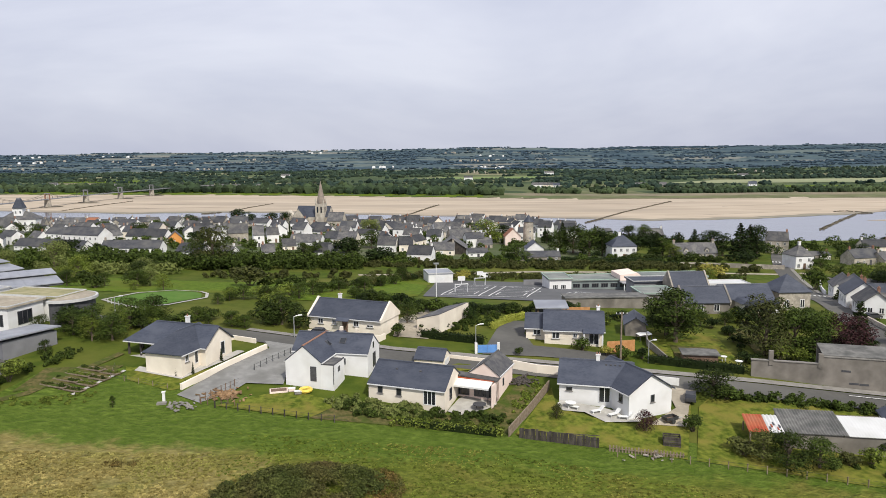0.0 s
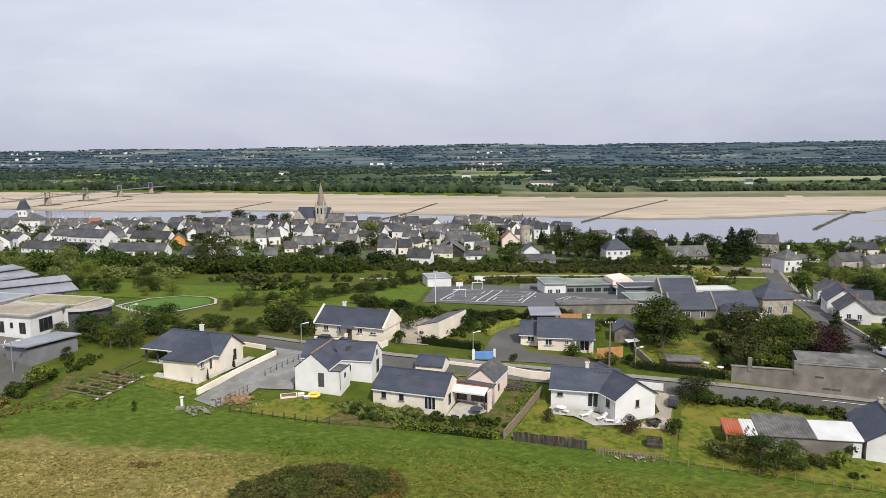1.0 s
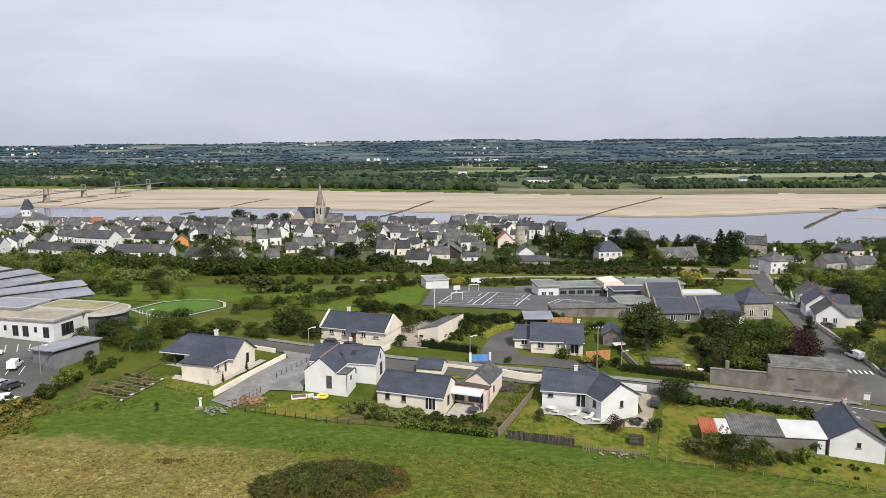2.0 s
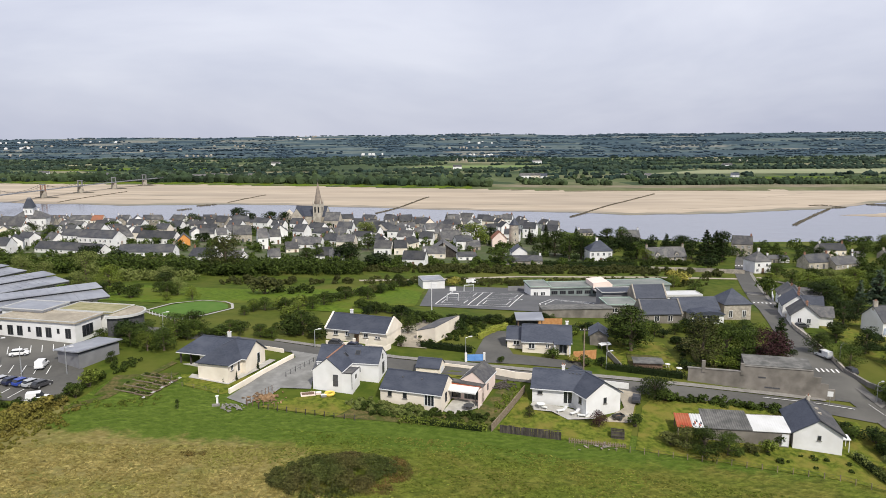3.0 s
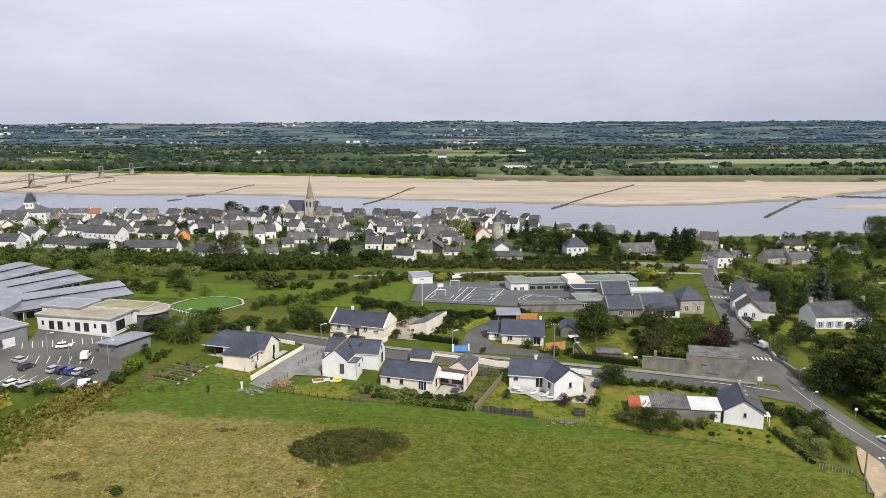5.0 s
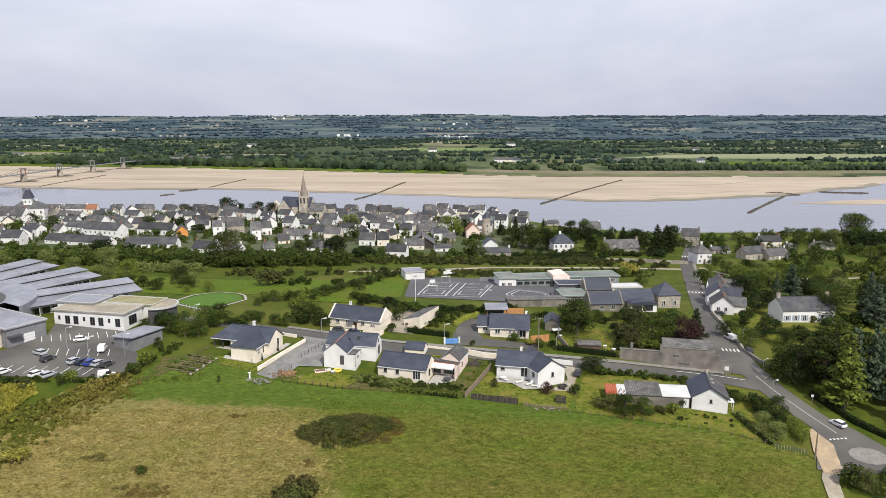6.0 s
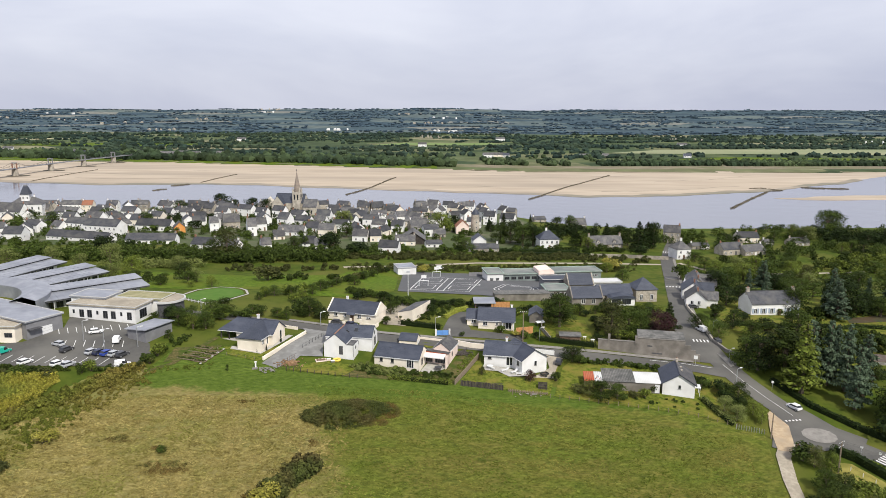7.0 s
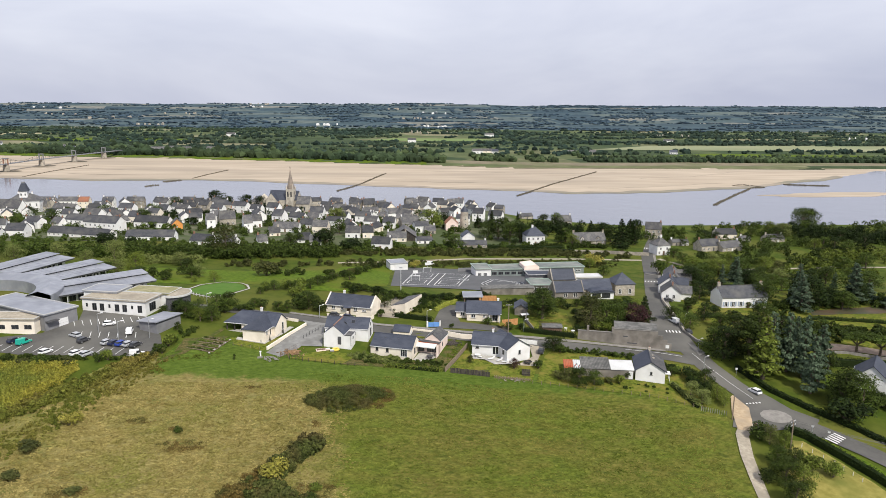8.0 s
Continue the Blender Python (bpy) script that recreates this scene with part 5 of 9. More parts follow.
town_house(-244.9, 391.8, -19, 19.4, 8, 3.4, 8.3, white_m, oldslate_m, 35)
town_house(-209.7, 389.8, -19, 16.5, 7, 3.0, 5.9, white_m, oldslate_m, 36)
town_house(-231.0, 402.4, -3, 9.1, 6, 3.5, 7.2, stone_m, oldslate_m, 37)
town_house(-203.7, 338.7, 9, 12.3, 5, 1.2, 3.8, white_m, oldslate_m, 38)
town_house(-201.6, 439.0, 0, 7.7, 6, 5.4, 8.0, white_m, slate_m, 39)
town_house(-172.2, 387.7, -3, 6.0, 6, 1.7, 4.3, white_m, slate_m, 40)
town_house(-186.2, 438.5, 0, 5.2, 5, 5.4, 8.0, stone_m, slate_m, 41)
town_house(-180.1, 438.5, 0, 6.3, 5, 5.4, 8.0, stone_m, oldslate_m, 42)
town_house(-160.4, 439.0, 0, 15.5, 6, 4.8, 7.4, cream_m, oldslate_m, 43)
town_house(-145.8, 439.0, 0, 8.6, 6, 5.4, 8.0, stone_m, slate_m, 44)
town_house(-138.6, 438.5, 0, 5.9, 5, 4.6, 7.2, white_m, slate_m, 45)
town_house(-104.1, 408.5, -19, 10.7, 6, 1.8, 5.6, cream_m, tile_m, 46)
town_house(-46.5, 415.5, -19, 8.3, 5, 2.8, 5.4, white_m, slate_m, 47)
town_house(-36.7, 396.0, 0, 9.6, 6, 2.4, 5.1, stone_m, oldslate_m, 48)
town_house(-26.9, 386.1, 19, 8.1, 6, 2.7, 5.7, cream_m, oldslate_m, 49)
town_house(-28.5, 438.5, 0, 6.8, 5, 4.4, 7.1, stone_m, slate_m, 50)
town_house(-1.4, 362.4, 19, 7.7, 6, 3.8, 6.6, white_m, oldslate_m, 51)
town_house(-7.8, 353.0, 19, 5.1, 6, 2.6, 5.2, cream_m, oldslate_m, 52)
town_house(6.7, 389.3, 19, 7.3, 6, 2.5, 5.1, stone_m, slate_m, 53)
town_house(-38.4, 417.7, 19, 5.2, 5, 2.1, 4.7, white_m, slate_m, 54)
town_house(142.3, 298.8, -18, 8.5, 7, 5.4, 8.7, stone_m, oldslate_m, 55)
town_house(155.8, 260.7, 12, 11.3, 7, 2.9, 5.7, stone_m, slate_m, 56)
town_house(182.6, 296.9, -2, 11.3, 7, 2.8, 5.4, cream_m, slate_m, 57)
town_house(166.4, 260.4, 19, 13.0, 7, 2.1, 4.7, stone_m, oldslate_m, 58)
town_house(188.4, 285.8, -3, 5.2, 5, 0.6, 3.2, stone_m, oldslate_m, 59)
town_house(205.1, 286.6, 7, 10.5, 6, 1.3, 3.9, stone_m, oldslate_m, 60)
town_house(145.3, 276.5, 7, 4.5, 5, 0.1, 2.7, stone_m, slate_m, 61)
town_house(150.1, 276.9, 5, 4.5, 5, 0.3, 2.9, white_m, slate_m, 62)
town_house(-256.1, 375.2, -3, 11.4, 7, 3.2, 6.6, white_m, oldslate_m, 63)
town_house(-195.2, 274.1, -3, 9.8, 7, 2.7, 5.3, white_m, slate_m, 64)
town_house(-232.3, 320.2, -3, 11.2, 7, 3.4, 6.2, cream_m, oldslate_m, 65)
town_house(-291.5, 439.0, 0, 11.0, 6, 5.2, 8.0, stone_m, slate_m, 66)
town_house(84.7, 370.6, 19, 8.4, 5, 0.8, 3.4, stone_m, slate_m, 67)
town_house(102.1, 344.0, 4, 10.6, 6, 2.5, 5.7, stone_m, oldslate_m, 68)


# ---- special buildings of the town ----
church = thing("church", -73.5, 405, -14, "grey stone parish church with slate roofs", "church")
wing(church, 20, 9, 8.0, 13.5, church_m, slate_m, over=0.1, eave=0.2, base=-4, gutter=False)
mt = pose(-6.5, -1, 0, 0, 0, -90)
wing(church, 14, 8, 7.5, 12.5, church_m, slate_m, mt, over=0.1, eave=0.2, base=-4, gutter=False)
bm = bmesh.new()
for i in range(8):
    a, b = math.pi + i * math.pi / 8, math.pi + (i + 1) * math.pi / 8
    q = [bm.verts.new((-14 + 5.2 * math.cos(t), -2 + 5.2 * math.sin(t), z)) for t in (a, b) for z in (-4, 7.0)]
    bm.faces.new((q[0], q[2], q[3], q[1]))
    c = bm.verts.new((-14, -2, 11.5))
    bm.faces.new((q[1], q[3], c))
bmesh.ops.remove_doubles(bm, verts=bm.verts, dist=0.01)
part("apse", bm, church_m, church)
for k in range(4):
    t = math.pi * (1.15 + 0.23 * k)
    window(church, -14 + 5.22 * math.cos(t), -2 + 5.22 * math.sin(t), 1.6, 1.5, 4.2, 0, bars=0, mat=white_m, m=Matrix())
# tower with spire
bm = bmesh.new()
box(bm, 3.2, -6.4, -4, 8.2, -1.4, 15.5)
tower = part("tower", bm, church_m, church)
for x, y, f in ((4.6, -6.4, 0), (6.8, -6.4, 0), (8.2, -4.6, 1), (8.2, -3.0, 1)):
    window(church, x, y, 10.2, 1.1, 3.6, f, bars=0, mat=church_m)
bm = bmesh.new()
n = 8
for i in range(n):
    a, b = i * 6.2832 / n, (i + 1) * 6.2832 / n
    for z0, z1, r0, r1 in ((15.5, 16.4, 2.9, 2.9), (16.4, 28.4, 2.5, 0.05)):
        q = [bm.verts.new((5.7 + r * math.cos(t), -3.9 + r * math.sin(t), z)) for z, r in ((z0, r0), (z1, r1)) for t in (a, b)]
        bm.faces.new((q[0], q[1], q[3], q[2]))
bmesh.ops.remove_doubles(bm, verts=bm.verts, dist=0.01)
part("spire", bm, M("spire_stone", (0.20, 0.17, 0.14), (0.28, 0.23, 0.19), 0.8, 0.9), church, "slim octagonal stone spire")
for sx, sy in ((-1, -1), (1, -1), (1, 1), (-1, 1)):
    bm = bmesh.new()
    bmesh.ops.create_cone(bm, segments=4, radius1=0.55, radius2=0.05, depth=3.4, matrix=Matrix.Translation((5.7 + 2.2 * sx, -3.9 + 2.2 * sy, 17.2)))
    part("pinnacle", bm, church_m, church)
bm = bmesh.new()
box(bm, 5.62, -3.98, 28.2, 5.78, -3.82, 30.2)
box(bm, 5.2, -3.96, 29.3, 6.2, -3.84, 29.5)
part("cross", bm, darkmetal_m, church)
wing(church, 9, 8, 6.0, 10.5, church_m, oldslate_m, pose(15, -4, 0, 0, 0, 4), over=0.1, eave=0.2, base=-4, gutter=False)
for u in (12.2, 14.4, 16.8):
    window(church, u, -8.3, 1.6, 1.0, 2.6, 0, bars=0, mat=white_m)

mill = thing("mill_tower", 39.2, 322, 0, "old round stone mill tower with conical roof", "tower")
bm = bmesh.new()
bmesh.ops.create_cone(bm, cap_ends=True, segments=20, radius1=2.6, radius2=2.2, depth=14, matrix=Matrix.Translation((0, 0, 3.2)))
part("wall", bm, stone_m, mill)
bm = bmesh.new()
bmesh.ops.create_cone(bm, cap_ends=True, segments=20, radius1=2.5, radius2=0.05, depth=3.4, matrix=Matrix.Translation((0, 0, 11.9)))
part("roof", bm, slate_m, mill)
for z in (2.4, 5.4):
    window(mill, 0.5, -2.38, z, 0.7, 1.0, 0, bars=0)


def villa(label, x, y, rot, L, W, he, hr, wall, roof, rows, hip=True, shutters=None, dormers=0, chim=2, right=2):
    h = thing("house", x, y, rot, label, "house")
    wing(h, L, W, he, hr, wall, roof, hip0=hip, hip1=hip, base=-4, gutter=False, eave=0.3, over=0.2)
    for z, n, hh in rows:
        for i in range(n):
            u = -L / 2 + L * (i + 0.5) / n
            if z < 0.3 and i == n // 2:
                door(h, u, -W / 2, 0, 1.0, 2.1, 0, brown_m)
            else:
                window(h, u, -W / 2, max(z, 0.8), 1.0, hh, 0, shutters=shutters, sill=True)
        for i in range(right):
            window(h, L / 2, -W / 2 + W * (i + 0.5) / right, max(z, 0.8), 0.9, hh, 1, sill=True)
    for i in range(dormers):
        u = -L / 2 + L * (i + 0.5) / dormers
        bm = bmesh.new()
        prism(bm, [(u - 0.8, he), (u + 0.8, he), (u + 0.8, he + 1.3), (u, he + 2.0), (u - 0.8, he + 1.3)], -W / 2 + 0.3, -W / 2 + 2.6)
        bmesh.ops.recalc_face_normals(bm, faces=bm.faces)
        part("dormer", bm, wall, h)
        window(h, u, -W / 2 + 0.3, he + 0.25, 0.9, 1.0, 0)
        bm = bmesh.new()
        prism(bm, [(u - 1.0, he + 1.1), (u, he + 2.05), (u + 1.0, he + 1.1), (u + 1.0, he + 1.2), (u, he + 2.2), (u - 1.0, he + 1.2)], -W / 2 + 0.15, -W / 2 + 2.7)
        bmesh.ops.recalc_face_normals(bm, faces=bm.faces)
        part("dormer_roof", bm, roof, h)
    for i in range(chim):
        s = -1 if i == 0 else 1
        chimney(h, s * (L / 2 - (W / 2 if hip else 0.4)), 0, hr - 1.0, hr + 1.1, 0.9, 0.6, stone_m if shutters else wall, 2)
    return h


TAKEN += [(31.4, 318, 9, 9), (-119, 312, 8, 8), (3.6, 283, 14, 14), (35.6, 274, 8, 8), (-238, 398, 26, 18)]
villa("tall white villa with hipped slate roof", 69.2, 272, 4, 9.6, 8, 5.2, 8.8, white_m, slate_m, ((0.2, 3, 1.3), (3.0, 4, 1.2)), chim=1)
villa("white street house with hipped slate roof", 126.5, 249, 10, 7.0, 7.5, 4.9, 8.2, white_m, oldslate_m, ((0.2, 3, 1.2), (2.8, 2, 1.1)), chim=1)
villa("long stone house with slate roof and dormers", 99, 277, 6, 17, 7, 2.2, 5.8, stone_m, oldslate_m, ((0.2, 5, 1.2),), hip=False, dormers=2)
villa("long white house with shuttered windows and slate roof", 106.4, 132.8, 2, 15, 7.6, 3.7, 6.5, white_m, townslate_m, ((0.2, 6, 1.5),), hip=False, shutters=M("blue_grey_shutter", (0.28, 0.33, 0.42), (0.34, 0.39, 0.48), 2, 0.6))
# riverside manor with a slate turret
h = villa("white riverside manor with steep slate roof", -238, 398, 8, 19, 11, 7.6, 11.6, white_m, oldslate_m, ((0.2, 5, 1.8), (4.2, 5, 1.8)))
bm = bmesh.new()
box(bm, -2.6, -3.2, 8.5, 2.0, 1.4, 13.6)
tw = part("turret", bm, white_m, h)
bm = bmesh.new()
bmesh.ops.create_cone(bm, cap_ends=True, segments=4, radius1=4.0, radius2=1.5, depth=5.0, matrix=Matrix.Translation((-0.3, -0.9, 16.1)) @ Matrix.Rotation(radians(45), 4, "Z"))
part("turret_roof", bm, slate_m, tw)
bm = bmesh.new()
box(bm, -1.2, -1.8, 18.6, 0.6, 0.0, 19.4)
part("turret_cap", bm, greyclad_m, tw)
for u in (-1.5, 0.9):
    window(h, u, -3.2, 10.6, 0.9, 1.6, 0)
# pink house with red roof, orange cottage
h = thing("house", 31.4, 318, 20, "pale pink house with red tile roof", "house", TOWN_GROUP)
wing(h, 8, 7, 4.2, 7.6, pink_m, tile_m, pose(0, 0, 0, 0, 0, 70), base=-4, gutter=False)
window(h, -0.6, -4.05, 1.4, 0.9, 1.2, 0)
window(h, 0.6, -4.05, 4.2, 0.8, 1.0, 0)
chimney(h, 0.6, 1.5, 6.6, 8.8, 0.8, 0.6, white_m, 1)
h = thing("house", -119, 312, 10, "small orange rendered cottage", "house", TOWN_GROUP)
wing(h, 7, 5.4, 3.0, 5.6, orange_m, oldslate_m, pose(0, 0, 0, 0, 0, 100), base=-4, gutter=False)
window(h, 0.3, -3.55, 1.0, 0.8, 1.0, 0)
h = thing("barn", 3.6, 283, 8, "large dark timber barn with wide slate roof", "barn")
wing(h, 12, 12, 2.6, 6.6, blacktimber_m, oldslate_m, pose(0, 0, 0, 0, 0, 80), base=-3, gutter=False, over=0.5)
h = thing("house", 35.6, 274, -4, "white gabled cottage with slate roof", "house", TOWN_GROUP)
wing(h, 7, 6.4, 3.6, 6.0, white_m, slate_m, pose(0, 0, 0, 0, 0, 96), base=-3, gutter=False)
window(h, 0.5, -3.55, 1.2, 0.9, 1.1, 0)

# the rest of the old town, close rows of small houses
for row, (y0, x0, x1) in enumerate(((300, -246, -150), (302, -70, 20), (318, -252, 48), (336, -256, 54), (354, -258, 58), (373, -262, 62), (392, -264, 66), (411, -264, 70), (429, -260, 74))):
    r = random.Random(300 + row)
    x = x0
    while x < x1:
        L, W = r.uniform(6, 10.5), r.uniform(5.4, 7)
        y, x = y0 + r.uniform(-6, 6), x + L / 2
        turn = r.choice((-20, -26, -16, -30, -24, -12, 14, 62, -72, -64))
        wide = W if abs(turn) > 45 else L
        clear = all(abs(x - p) > (wide + q) / 2 * 0.9 + 0.6 or abs(y - s) > (W + u) / 2 + 0.6 for p, s, q, u in TAKEN) and not (abs(x + 66) < 25 and 376 < y < 425) and not (22 < x - L / 2 < 47 and 296 < y < 327)
        x += L / 2 + r.uniform(0.6, 6.5)
        if not clear or r.random() < 0.36:
            continue
        he = r.uniform(2.6, 4.4) if y0 < 330 else r.uniform(3.4, 5.6)
        wall = r.choice((white_m, white_m, white_m, white_m, cream_m) if y0 < 380 else (white_m, stone_m, cream_m, stone_m))
        town_house(x - L / 2, y, turn, L, W, he, he + W * r.uniform(0.36, 0.46), wall, r.choice((slate_m, slate_m, oldslate_m)), 100 * row + int(x), plain=True)

coping_m = M("pale_metal_coping", (0.44, 0.44, 0.43), (0.52, 0.52, 0.50), 0.8, 0.6)
# ---- school beside the playground ----
def flat_block(ob, x0, y0, x1, y1, h, wall, roof, rim=None, edge=0.35):
    bm = bmesh.new()
    box(bm, x0, y0, -2.5, x1, y1, h)
    w = part("wall", bm, wall, ob)
    bm = bmesh.new()
    box(bm, x0 - edge, y0 - edge, h, x1 + edge, y1 + edge, h + 0.3)
    part("roof_slab", bm, roof, ob)
    bm = bmesh.new()
    lattice(bm, [x0 - edge, x0 - edge + 0.18, x1 + edge - 0.18, x1 + edge], [y0 - edge, y0 - edge + 0.18, y1 + edge - 0.18, y1 + edge], {(i, k) for i in range(3) for k in range(3) if (i, k) != (1, 1)}, -0.16, 0, pose(0, 0, h + 0.3, -90))
    bmesh.ops.recalc_face_normals(bm, faces=bm.faces)
    part("roof_edge", bm, rim or coping_m, ob)
    return w


schoolroof_m = M("grey_green_felt_roof", (0.135, 0.155, 0.145), (0.19, 0.205, 0.19), 0.4, 0.85, c3=(0.24, 0.245, 0.225), s3=0.12)
greenedge_m = M("pale_green_fascia", (0.30, 0.40, 0.34), (0.36, 0.46, 0.39), 0.6, 0.7)
schoolwall_m = M("grey_green_cladding", (0.17, 0.20, 0.195), (0.22, 0.25, 0.245), 0.6, 0.7)
s = thing("school", 49.4, 192.5, 4, "low white and grey flat-roofed school", "school")
flat_block(s, -21, -3.5, -15, 6, 3.6, white_m, schoolroof_m, greenedge_m)
flat_block(s, -15, -2.6, 5, 6, 3.0, schoolwall_m, schoolroof_m, greenedge_m)
flat_block(s, 1, -2.8, 23, 5.5, 3.4, schoolwall_m, schoolroof_m, greenedge_m)
bm = bmesh.new()
box(bm, 6.2, -4.6, -2.5, 15.4, -2.9, 2.5)
part("low_block", bm, M("dark_blue_cladding", (0.045, 0.052, 0.085), (0.062, 0.070, 0.110), 0.6, 0.6), s, "dark blue clad low block")
for u in (-19.4, -17.2):
    window(s, u, -3.5, 1.1, 1.4, 1.2, 0, bars=2)
for i in range(6):
    window(s, -13.4 + 2.6 * i, -2.6, 1.2, 1.9, 1.1, 0, bars=2, mat=darkframe_m)
for i in range(6):
    window(s, 8.2 + 2.5 * i, -2.8, 1.8, 2.0, 0.8, 0, bars=2)
bm = bmesh.new()
prism(bm, [(-1.6, 3.1), (4.4, 3.1), (4.4, 4.2), (3.2, 5.1), (-1.6, 4.6)], -3.6, 4.5)
bmesh.ops.recalc_face_normals(bm, faces=bm.faces)
part("entrance_block", bm, pink_m, s, "pale pink entrance fascia")
bm = bmesh.new()
box(bm, -1.8, -6.4, 2.7, 5.6, -2.6, 2.95)
part("porch_roof", bm, zinc_m, s)
for px in (-1.2, 1.0, 3.2, 5.2):
    bm = bmesh.new()
    box(bm, px - 0.1, -6.1, -0.4, px + 0.1, -5.9, 2.7)
    part("porch_post", bm, frame_m, s)

s = thing("school_annex", 50, 146, 2, "green-edged flat annex with slate wings", "school")
flat_block(s, -8, 0.5, -0.6, 8, 2.5, greyrender_m, schoolroof_m, greenedge_m)
for u in (-6.4, -4.0, -1.8):
    window(s, u, 0.5, 0.8, 1.3, 1.2, 0, bars=1)
wing(s, 9.4, 6.2, 2.7, 5.2, greyrender_m, slate_m, pose(2.2, -5.2, 0, 0, 0, 0), base=-2.5, gutter=False, parapet=True)
window(s, 1.0, -8.3, 0.8, 1.2, 1.4, 0)
window(s, 4.2, -8.3, 0.8, 1.2, 1.4, 0)
wing(s, 8.2, 6.0, 3.0, 5.6, stone_m, slate_m, pose(4.8, 10, 0, 0, 0, 0), base=-2.5, gutter=False, parapet=True)
wing(s, 10.5, 6.0, 2.5, 4.8, stone_m, slate_m, pose(12.2, -1.6, 0, 0, 0, 2), base=-2.5, gutter=False)
flat_block(s, 9.0, 9.5, 19, 14, 2.6, white_m, whitesheet_m)
flat_block(s, -6, 13, 3, 19, 2.8, greyclad_m, slate_m)
bm = bmesh.new()
box(bm, 9.4, -8.4, -2, 17.0, -4.8, 2.2)
part("hall_wall", bm, white_m, s)
bm = bmesh.new()
prism(bm, [(9.0, 2.2), (17.4, 2.2), (16.4, 2.8), (13.2, 3.2), (10.0, 2.8)], -8.9, -4.7)
bmesh.ops.recalc_face_normals(bm, faces=bm.faces)
part("hall_roof", bm, slate_m, s, "low dark curved hall roof")
for u in (11.2, 14.4):
    window(s, u, -8.4, 0.3, 2.8, 1.6, 0, bars=3, mat=darkframe_m)
h = villa("grey-rendered corner house with steep hipped roof", 72.6, 147.0, 4, 6.8, 6.8, 4.2, 7.2, stone_m, slate_m, ((0.6, 2, 1.7),), chim=0, right=1)
for x, y, L, W, he, hr, wl, rf in ((87.2, 140.5, 7.6, 6, 2.8, 5.2, white_m, oldslate_m), (90.6, 151, 8.4, 6.4, 3.4, 6.0, white_m, slate_m), (97.6, 164, 8.6, 6, 3.4, 5.8, cream_m, oldslate_m), (104.5, 181, 8.0, 6, 3.2, 5.6, white_m, oldslate_m)):
    h = thing("house", x, y, -110, "white street house with slate roof and gables", "house", "street houses")
    wing(h, L, W, he, hr, wl, rf, base=-3, gutter=False)
    wing(h, 5.0, 4.4, he - 0.4, hr - 1.0, wl, rf, pose(-1.0, 3.8, 0, 0, 0, 90), base=-3, gutter=False)
    for u in (-L * 0.3, 0, L * 0.3):
        window(h, u, -W / 2, 1.0, 0.9, 1.2, 0)
    window(h, L / 2, 0.8, 1.0, 0.9, 1.2, 1, sill=True)
    window(h, L / 2, -1.2, 1.0, 0.9, 1.2, 1, sill=True)
    chimney(h, L * 0.4, 0.2, hr - 0.7, hr + 0.8, 0.5, 0.5, brick_m, 2)

# white sports hut
g = thing("sports_hut", -1.6, 205, 12, "plain white flat-roofed sports hut", "hut")
flat_block(g, -3.6, -4.4, 3.6, 3.6, 2.7, white_m, zinc_m, edge=0.1)
garage_door(g, 0, -4.4, 0, 2.2, 2.3, 0, frame_m)

# ---- college with curved zinc roofs, west of the car park ----
c = thing("college", -89.2, 117.1, -14, "white college building with zinc roofs", "school")
flat_block(c, 0, 0, 18.8, 7.4, 3.4, white_m, gravel_m)
for i in range(8):
    window(c, 1.4 + 2.25 * i, 0, 0.3 if i % 3 else 1.2, 1.3 if i % 3 else 0.6, 2.0 if i % 3 else 1.0, 0, bars=1 if i % 3 else 0, mat=darkframe_m)
window(c, 18.8, 3.4, 0.2, 3.0, 2.3, 1, bars=2, mat=darkframe_m)
flat_block(c, 8, 8.2, 21, 14.5, 3.5, white_m, M("sedum_roof", (0.22, 0.21, 0.10), (0.32, 0.29, 0.17), 0.6, 0.95, 0.2, 3))
flat_block(c, -3, 5, 7, 12, 4.0, white_m, zinc_m)
bm = bmesh.new()
ring = [(21.4 + 4.4 * math.sin(a), 10.2 - 4.4 * math.cos(a)) for a in [i * math.pi / 14 for i in range(15)]]
lo = [bm.verts.new((x, y, -2)) for x, y in ring]
hi = [bm.verts.new((x, y, 3.2)) for x, y in ring]
for i in range(14):
    bm.faces.new((lo[i], lo[i + 1], hi[i + 1], hi[i]))
bm.faces.new(hi)
part("round_end", bm, darkframe_m, c, "curved dark glazed end")
bm = bmesh.new()
ring = [(21.4 + 4.9 * math.sin(a), 10.2 - 4.9 * math.cos(a)) for a in [i * math.pi / 14 for i in range(15)]]
lo = [bm.verts.new((x, y, 3.2)) for x, y in ring]
hi = [bm.verts.new((x, y, 3.65)) for x, y in ring]
for i in range(14):
    bm.faces.new((lo[i], lo[i + 1], hi[i + 1], hi[i]))
bm.faces.new(hi)
part("round_roof", bm, coping_m, c, "white rim of the curved roof")
bm = bmesh.new()
bm.faces.new([bm.verts.new((21.4 + 4.5 * math.sin(a), 10.2 - 4.5 * math.cos(a), 3.68)) for a in [i * math.pi / 14 for i in range(15)]])
part("round_gravel", bm, gravel_m, c)


